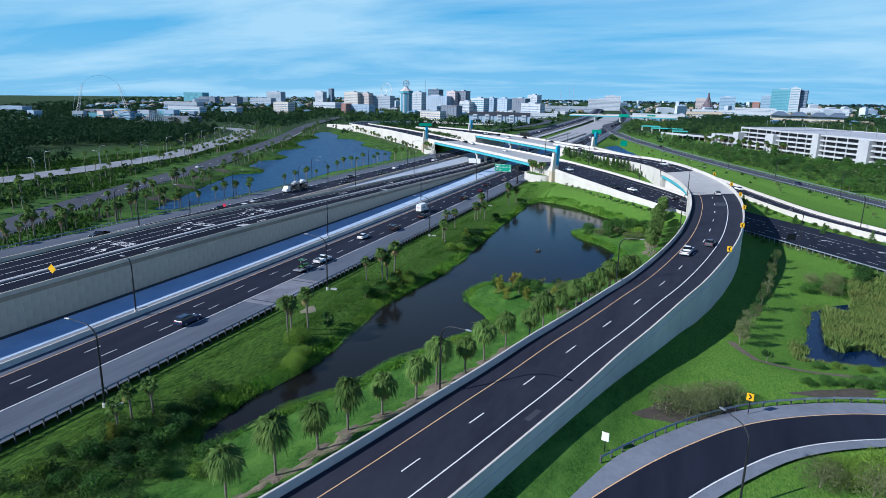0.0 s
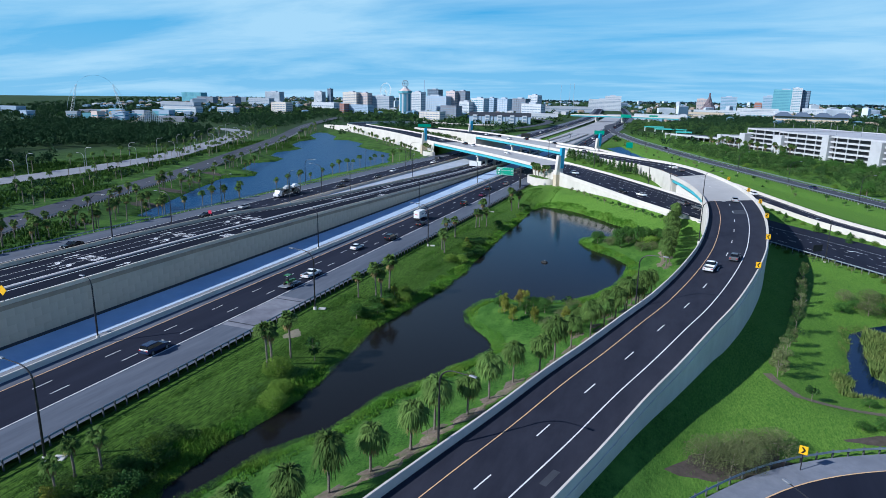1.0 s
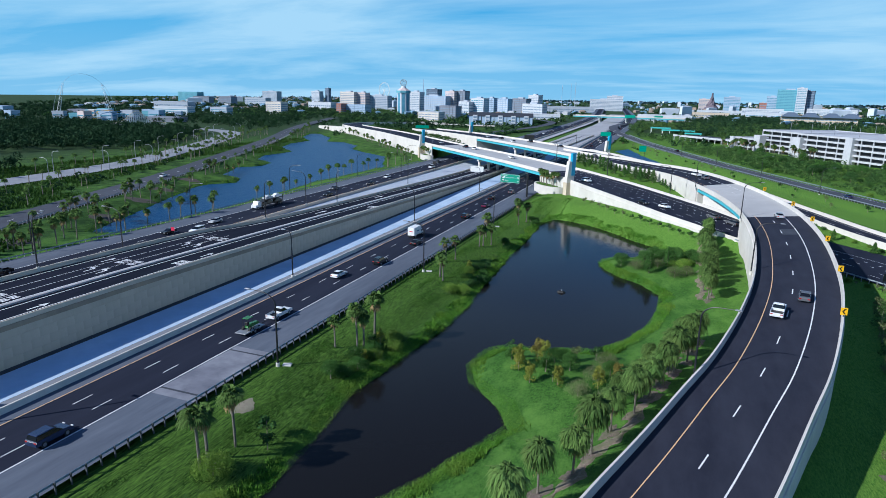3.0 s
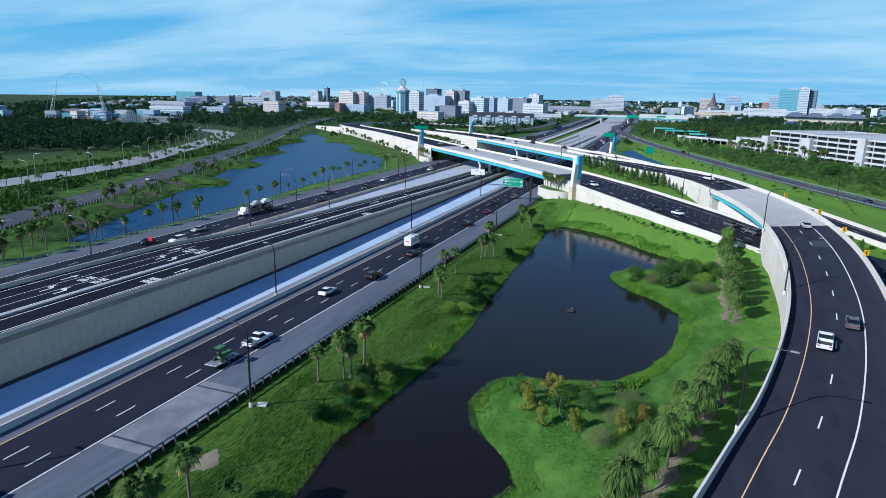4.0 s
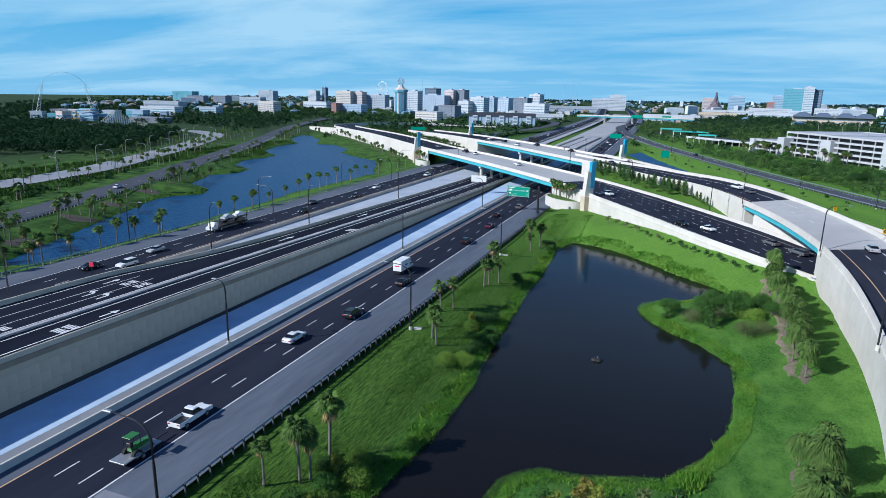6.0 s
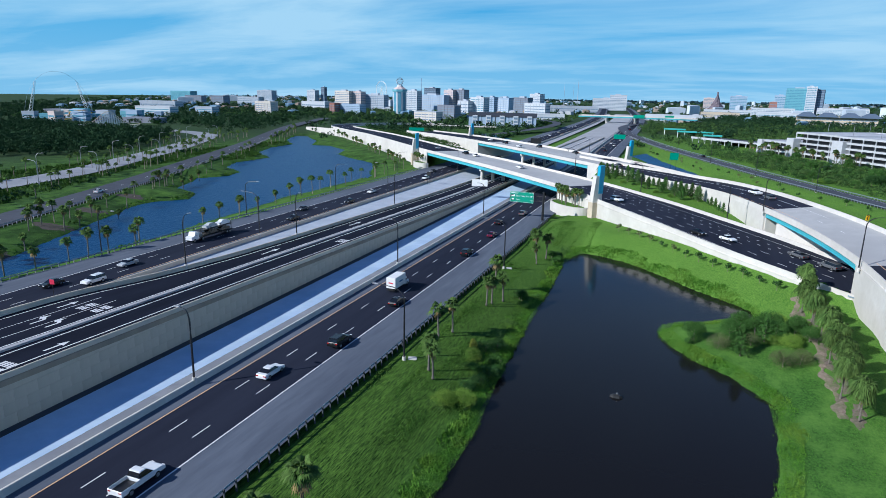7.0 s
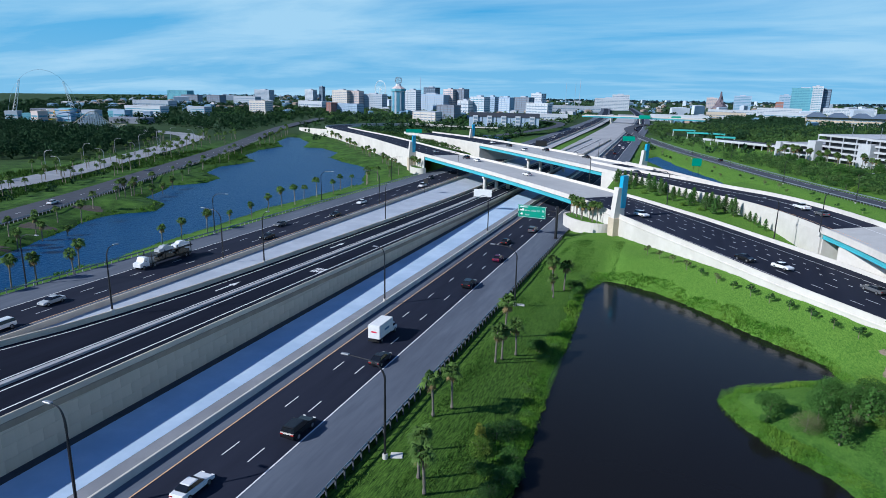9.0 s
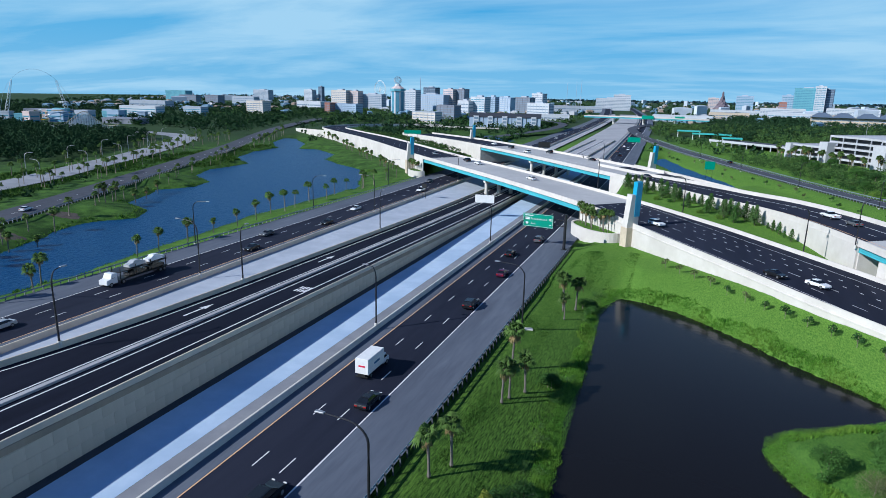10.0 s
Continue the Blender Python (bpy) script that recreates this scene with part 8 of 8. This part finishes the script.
B(-382, 1353, 25, 18, 27, "blue", "blue and white striped hotel", 18, 8, WALLS["white"])
B(-374, 1463, 36, 22, 27, "dark", "tall brown hotel slab", 18, 8)
B(-368, 1572, 27, 20, 35, "white", "white hotel tower with dark bands", 16, 10)
B(-278, 1178, 41, 16, 21, "white", "white office building with dark windows", 16, 5)
B(-247, 1939, 90, 30, 26, "white", "wide white stepped hotel with vertical fins", 6, 8)
B(-225, 1945, 44, 30, 36, "white", "white hotel tower behind its wing", 6, 10)
B(18, 2469, 33, 24, 32, "pink", "distant pink hotel tower", 0, 8)
B(91, 2154, 44, 30, 40, "blue", "tall blue curved glass hotel", -4, 10, PANES_BLUE)
B(195, 2108, 32, 26, 44, "blue", "distant blue glass hotel", -6, 10, PANES_BLUE)
B(131, 1656, 84, 24, 16, "white", "white hotel with a speckled window pattern", -6, 6)
B(131, 1662, 14, 26, 29, "brick", "red tower of the hotel", -6, 6)
B(124, 1439, 82, 24, 11, "white", "low white hall with light blue roof panels", -6, 3, PANES_BLUE)
B(316, 1941, 110, 30, 15, "white", "long low white hotel wing", -10, 5)
B(222, 1978, 62, 28, 62, "teal", "tall curved glass hotel with white fins", -4, 16, PANES_BLUE)
B(262, 1985, 34, 30, 60, "slate", "dark glass wing of the tall hotel", 24, 15, piers=False)
B(246, 1972, 22, 30, 67, "white", "white crown of the tall hotel", -4, 16, PANES_BLUE)
B(178, 1245, 108, 22, 12, "sand", "sand coloured resort wing with arches", -8, 3)
for dx in (-40, -12, 18, 44):
    ob = thing("hip_roof_house", pose(178 + dx, 1242 - dx * 0.14, 12.05, 0, 0, -8), "dark blue hipped roof over a resort wing", "building", "resort roofs")
    bm = bmesh.new()
    vs = [bm.verts.new(p) for p in ((-15, -13, 0), (15, -13, 0), (15, 13, 0), (-15, 13, 0), (-5, 0, 7), (5, 0, 7))]
    for f in ((0, 1, 5, 4), (1, 2, 5), (2, 3, 4, 5), (3, 0, 4), (3, 2, 1, 0)):
        bm.faces.new([vs[i] for i in f])
    part("roof", bm, WALLS["slate"], ob)
for k in range(5):
    ob = thing("gabled_house", pose(-284 + 16.5 * k, 861 + 3.2 * k, -2.2, 0, 0, 12), "pale blue apartment house with an arched white gable", "house", "row of gabled apartments")
    part("wall", box_mesh(-8, -7, 0, 8, 7, 12), WALLS["blue"], ob)
    bm = bmesh.new()
    vs = [bm.verts.new(p) for p in ((-8.6, -7.6, 12), (8.6, -7.6, 12), (8.6, 7.6, 12), (-8.6, 7.6, 12), (-8.6, 0, 17), (8.6, 0, 17))]
    for f in ((0, 1, 5, 4), (1, 2, 5), (2, 3, 4, 5), (3, 0, 4)):
        bm.faces.new([vs[i] for i in f])
    part("roof", bm, WALLS["roof"], ob, "dark pitched roof")
    part("bay", box_mesh(-3, -8.2, 0, 3, -6.9, 13.5), WALLS["white"], ob, "white gabled bay")
    for fl in range(3):
        part("window", box_mesh(-2.2, -8.32, 1.5 + 4 * fl, 2.2, -8.15, 3.9 + 4 * fl), PANES, ob)
B(-240, 1060, 60, 18, 8, "white", "low white commercial building", 10, 2)
B(-60, 1250, 90, 24, 7, "white", "low white hall among trees", 0, 2)
B(-300, 1650, 120, 30, 9, "grey", "low grey hall among trees", 10, 2)
B(60, 1800, 130, 26, 7, "white", "low white hall of the park", 0, 2)
B(20, 1480, 70, 20, 8, "sand", "low sand coloured hall by trees", 0, 2)
B(-860, 760, 60, 22, 2, "dark", "low pale grey hall of the park", 46, 2)
B(-1010, 720, 44, 20, 4, "blue", "low blue-roofed shed among trees", 48, 1)
B(-1020, 1100, 80, 26, 7, "grey", "low pale grey hall among trees", 42, 2)

tower = thing("round_tower", pose(-530, 1168, -6), "tall white and teal hotel tower with a domed crown", "tower")
for i, (r0, r1, z0, z1, mat) in enumerate(((12.5, 12.5, 0, 42, WALLS["white"]), (14.5, 14.5, 42, 46, WALLS["teal"]), (13, 5.5, 46, 51, WALLS["pink"]), (5.5, 4.5, 51, 54, WALLS["white"]))):
    bm = bmesh.new()
    tube(bm, [(0, 0, z0), (0, 0, z1)], [r0, r1], 8)
    part(("shaft", "crown", "crown_roof", "lantern")[i], bm, mat, tower)
for k in range(8):
    a = (k + 0.5) * math.tau / 8
    bm = box_mesh(-2.8, -0.3, 1, 2.8, 0.3, 41)
    p = part("window", bm, PANES_BLUE, tower, "blue glazed strip")
    p.matrix_local = pose(math.cos(a) * 11.7, math.sin(a) * 11.7, 0, 0, 0, math.degrees(a) + 90)
bm = bmesh.new()
bmesh.ops.create_icosphere(bm, subdivisions=2, radius=6.5, matrix=Matrix.Translation((0, 0, 60)))
bmesh.ops.wireframe(bm, faces=bm.faces[:], thickness=0.35, use_replace=True)
part("ball_frame", bm, STEEL, tower, "open wire ball on the roof")


def ring(bm, r, tube_r, n=48):
    tube(bm, [(r * math.cos(k * math.tau / n), 0, r * math.sin(k * math.tau / n)) for k in range(n + 1)], [tube_r] * (n + 1), 5)


wheel_ob = thing("observation_wheel", pose(-1105, 2254, 38, 0, 0, -20), "tall pale observation wheel far off", "wheel")
for r_ in (29, 26.5):
    bm = bmesh.new()
    ring(bm, r_, 0.5)
    part("rim", bm, SIGN_WHITE, wheel_ob)
for k in range(20):
    a = k * math.tau / 20
    bm = bmesh.new()
    tube(bm, [(0, 0, 0), (26.5 * math.cos(a), 0, 26.5 * math.sin(a))], [0.2, 0.2], 4)
    part("spoke", bm, SIGN_WHITE, wheel_ob)
for x in (-14, 14):
    bm = bmesh.new()
    tube(bm, [(x, 0, -40), (0, 0, 0)], [1.0, 0.7], 6)
    part("leg", bm, SIGN_WHITE, wheel_ob)
for x, y, z0, h, r_ in ((-735, 1753, 0, 71, 1.2), (-330, 1700, 0, 62, 0.5), (-300, 1720, 0, 70, 0.6), (-318, 1760, 0, 66, 0.4)):
    ob = thing("mast", pose(x, y, z0), "thin tall mast on the skyline", "mast", "masts")
    bm = bmesh.new()
    tube(bm, [(0, 0, -2), (0, 0, h)], [r_, r_ * 0.6], 6)
    part("pole", bm, WALLS["grey"] if r_ < 1 else WALLS["blue"], ob)

ROCK = material("rock_brown", (0.11, 0.09, 0.11), (0.2, 0.165, 0.19), 0.1, 0.95, 0.5)
rock = thing("rock_mountain", pose(39, 2316, -1), "steep brown artificial rock mountain", "rock")
bm = bmesh.new()
rr = np.random.RandomState(3)
rows = []
for i in range(12):
    u = i / 11
    rows.append([bm.verts.new(((22 * (1 - u) ** 1.9 + 2.4) * rr.uniform(0.75, 1.2) * math.cos(k * math.tau / 18), (22 * (1 - u) ** 1.6 + 2) * rr.uniform(0.75, 1.2) * math.sin(k * math.tau / 18), 53 * u + rr.uniform(-1.5, 1.5))) for k in range(18)])
for r0, r1 in zip(rows, rows[1:]):
    for k in range(18):
        bm.faces.new((r0[k], r0[(k + 1) % 18], r1[(k + 1) % 18], r1[k]))
bm.faces.new(rows[-1])
part("rock", bm, ROCK, rock)

# ---- the amusement park ----
GLASS_PALE = material("pale_blue_steel", (0.3, 0.42, 0.5), (0.36, 0.48, 0.56), 2.0, 0.5)
arch = thing("ride_arch", pose(-769, 674, -5, 0, 0, 49), "thin pale arch of a thrill ride between two lattice masts", "ride")
bm = bmesh.new()
tube(bm, [(37 * math.cos(a), 0, 58 * math.sin(a)) for a in np.linspace(0, math.pi, 30)], [0.13] * 30, 5)
part("arch", bm, GLASS_PALE, arch)
for sx in (-1, 1):
    bm = bmesh.new()
    for dx in (-2.2, 2.2):
        for dy in (-2, 2):
            tube(bm, [(sx * 33 + dx, dy, 0), (sx * 22 + dx * 0.3, dy * 0.3, 46)], [0.22, 0.14], 4)
    for k in range(12):
        u = k / 12
        c = sx * (33 - 11 * u)
        w = 2.2 * (1 - 0.7 * u)
        tube(bm, [(c - w, -w, 46 * u), (c + w, w, 46 * (u + 0.07))], [0.15, 0.15], 4)
        tube(bm, [(c + w, -w, 46 * u), (c - w, w, 46 * (u + 0.07))], [0.15, 0.15], 4)
    part("mast", bm, SIGN_WHITE, arch, "white lattice mast")
coaster = thing("roller_coaster", pose(-568, 558, -2.3, 0, 0, 46), "white wooden roller coaster with a lattice frame", "roller coaster")
track = [(x, -6 + 3 * math.sin(x * 0.11), 7 + 6.5 * math.sin(x * 0.095 + 1.0) * (1 if x < 12 else 0.8) + 2.5 * math.sin(x * 0.21)) for x in np.arange(-34, 35, 2.0)]
for dy in (0, 12):
    bm = bmesh.new()
    tube(bm, [(x, y + dy, max(1.2, z - dy * 0.25)) for x, y, z in track], [0.35] * len(track), 5)
    part("track", bm, TAN, coaster, "pale wooden track")
V, F = [], []
for dy in (0, 12):
    for x, y, z in track:
        z = max(1.2, z - dy * 0.25)
        for px in (-0.8, 0.8):
            for py in (-1.2, 1.2):
                k = len(V)
                V += [(x + px - .12, y + dy + py, 0), (x + px + .12, y + dy + py, 0), (x + px + .12, y + dy + py * 0.8, z), (x + px - .12, y + dy + py * 0.8, z)]
                F.append((k, k + 1, k + 2, k + 3))
        for zz in np.arange(1.5, z, 2.0):
            k = len(V)
            V += [(x - 1, y + dy - 1.2, zz), (x + 1, y + dy - 1.2, zz), (x + 1, y + dy - 1.2, zz + 0.22), (x - 1, y + dy - 1.2, zz + 0.22)]
            F.append((k, k + 1, k + 2, k + 3))
tagged(mesh("support_frame", V, F, SIGN_WHITE, coaster, "white lattice supports"), kind="stuff")
rr = np.random.RandomState(8)
for k in range(16):
    x, y = -640 - rr.uniform(0, 190), 590 + rr.uniform(0, 130)
    c = ("grey", "blue", "teal", "pink", "blue")[rr.randint(5)]
    B(x, y, rr.uniform(8, 20), rr.uniform(7, 12), rr.uniform(4, 10), c, "small coloured amusement park building", rr.uniform(30, 60), 2, PANES_BLUE, False)
for k in range(4):
    bm = bmesh.new()
    a0 = rr.uniform(0, 6)
    pts = [(14 * math.sin(t * 1.3 + a0) + t * 2, 5 * math.cos(t), 6 + 5 * math.sin(t * 0.9 + a0)) for t in np.linspace(0, 9, 40)]
    tube(bm, pts, [0.4] * 40, 5)
    ob = thing("steel_coaster", pose(-660 - 28 * k, 610 + 16 * k, -1.5 - 0.5 * k, 0, 0, 46), "coloured looping steel coaster track", "roller coaster", "steel coasters")
    part("track", bm, (PAINTS["blue"], SIGN_YELLOW, CYAN, SIGN_WHITE)[k], ob)
    bm = bmesh.new()
    for q in pts[::4]:
        tube(bm, [(q[0], q[1], -2), q], [0.18, 0.15], 4)
    part("support_frame", bm, STEEL, ob)

# ---- the far bridge over the highway, and the town beyond ----
FAR_CROSS = Line([(-185, 1050, 8.8), (-140, 1046, 9.0), (-90, 1040, 9.2), (-24, 1034, 8.8)], 6)
far_bridge = bridge("far_overpass", FAR_CROSS, 0, FAR_CROSS.length, -8, 8, 1.8, (40, 80, 120), "distant pale overpass across the highway")
barrier("far_overpass_parapet", FAR_CROSS, 0, FAR_CROSS.length, -8.1, PARAPET)
barrier("far_overpass_parapet_back", FAR_CROSS, 0, FAR_CROSS.length, 8.1, PARAPET)
board_sign("far_guide_sign", -100.0, 1030.0, 3.5, 15, 4.5, 4.4, 0, SIGN_GREEN, "green guide sign on the distant overpass")
board_sign("far_guide_sign", -60.0, 1030.0, 3.5, 12, 4.5, 4.4, 0, SIGN_GREEN, "green guide sign on the distant overpass")
LINK = Line([(-215, 640, 0.5), (-200, 690, 1.5), (-185, 740, 3.0), (-176, 800, 4.5), (-185, 870, 5.5), (-230, 930, 6)], 6)
ribbon("link_road", LINK, 0, LINK.length, -5, 5, ASPHALT_OLD, 0.0, "side road curving up beyond the overpasses")
def town(name, n, near, deep, wide, tone, label, seed, tall=(3, 6), size=(7, 17)):
    """Countless small far buildings, each a block with a low hipped roof."""
    rr = np.random.RandomState(seed)
    y = near + deep * rr.rand(n) ** 1.4
    x = -150 + (rr.rand(n) - 0.5) * 2 * (wide + 0.8 * y)
    ok = clear_of(x, y) & ~((x < -250) & (y < 900) & (x > -500)) & ~((x > -60) & (y < 1150))
    V, F = [], []
    for a, b in zip(x[ok], y[ok]):
        w, d, h, t = rr.uniform(*size), rr.uniform(8, 16), rr.uniform(*tall), rr.uniform(0, 1.5)
        ca, sa = math.cos(t), math.sin(t)
        k, g = len(V), float(sink(a, b))
        for z, q in ((-1 - g, 1), (h - g, 1), (h + 1.6 - g, 0.45)):
            V += [(a + ca * px * q * w / 2 - sa * py * q * d / 2, b + sa * px * q * w / 2 + ca * py * q * d / 2, z) for px, py in ((-1, -1), (1, -1), (1, 1), (-1, 1))]
        for e in (0, 4):
            F += [tuple(k + e + i for i in f) for f in ((0, 1, 5, 4), (1, 2, 6, 5), (2, 3, 7, 6), (3, 0, 4, 7))]
        F.append((k + 8, k + 9, k + 10, k + 11))
    tagged(mesh(name, V, F, tone), label, kind="stuff")


town("distant_town_white", 330, 1150, 3600, 300, material("town_white", (0.4, 0.43, 0.47), (0.66, 0.68, 0.7), 0.02, 0.9, vary=0.35), "countless small pale far buildings among the trees", 44)
town("distant_town_blue", 420, 1000, 3200, 300, material("town_blue", (0.1, 0.2, 0.3), (0.22, 0.36, 0.48), 0.02, 0.8, vary=0.4), "countless small blue-roofed far buildings among the trees", 45)
town("distant_town_tan", 260, 1150, 3400, 300, material("town_tan", (0.2, 0.15, 0.12), (0.42, 0.34, 0.27), 0.02, 0.9, vary=0.4), "countless small tan and brick far buildings among the trees", 46)
town("distant_town_tall", 90, 1500, 3600, 200, material("town_tall", (0.34, 0.4, 0.47), (0.55, 0.6, 0.66), 0.02, 0.7, vary=0.3), "far taller office blocks over the woods", 47, (9, 22), (16, 40))

# ---- panels of the express wall ----
wall_ob = bpy.data.objects["wall_express_near"]
panel_mesh = bpy.data.meshes.new("wall_panel")
bm = box_mesh(-0.03, -1.514, -0.755, 0.03, 1.514, 0.755, 0.008)
bm.to_mesh(panel_mesh)
bm.free()
panel_mesh.materials.append(EXPRESS_WALL)
rr = np.random.RandomState(5)
for i in range(72):
    for k in range(5):
        y = 52 + 3.04 * i + (1.52 if k % 2 else 0)
        z = 0.7 + 1.52 * k
        if z + 0.75 < EXPRESS.at(y + 40).z - 0.1:
            ob = new("wall_panel", panel_mesh)
            ob.parent = wall_ob
            ob.matrix_local = pose(-105.43 + rr.uniform(-0.008, 0.01), y, z, 0, rr.uniform(-0.1, 0.1), rr.uniform(-0.06, 0.06))
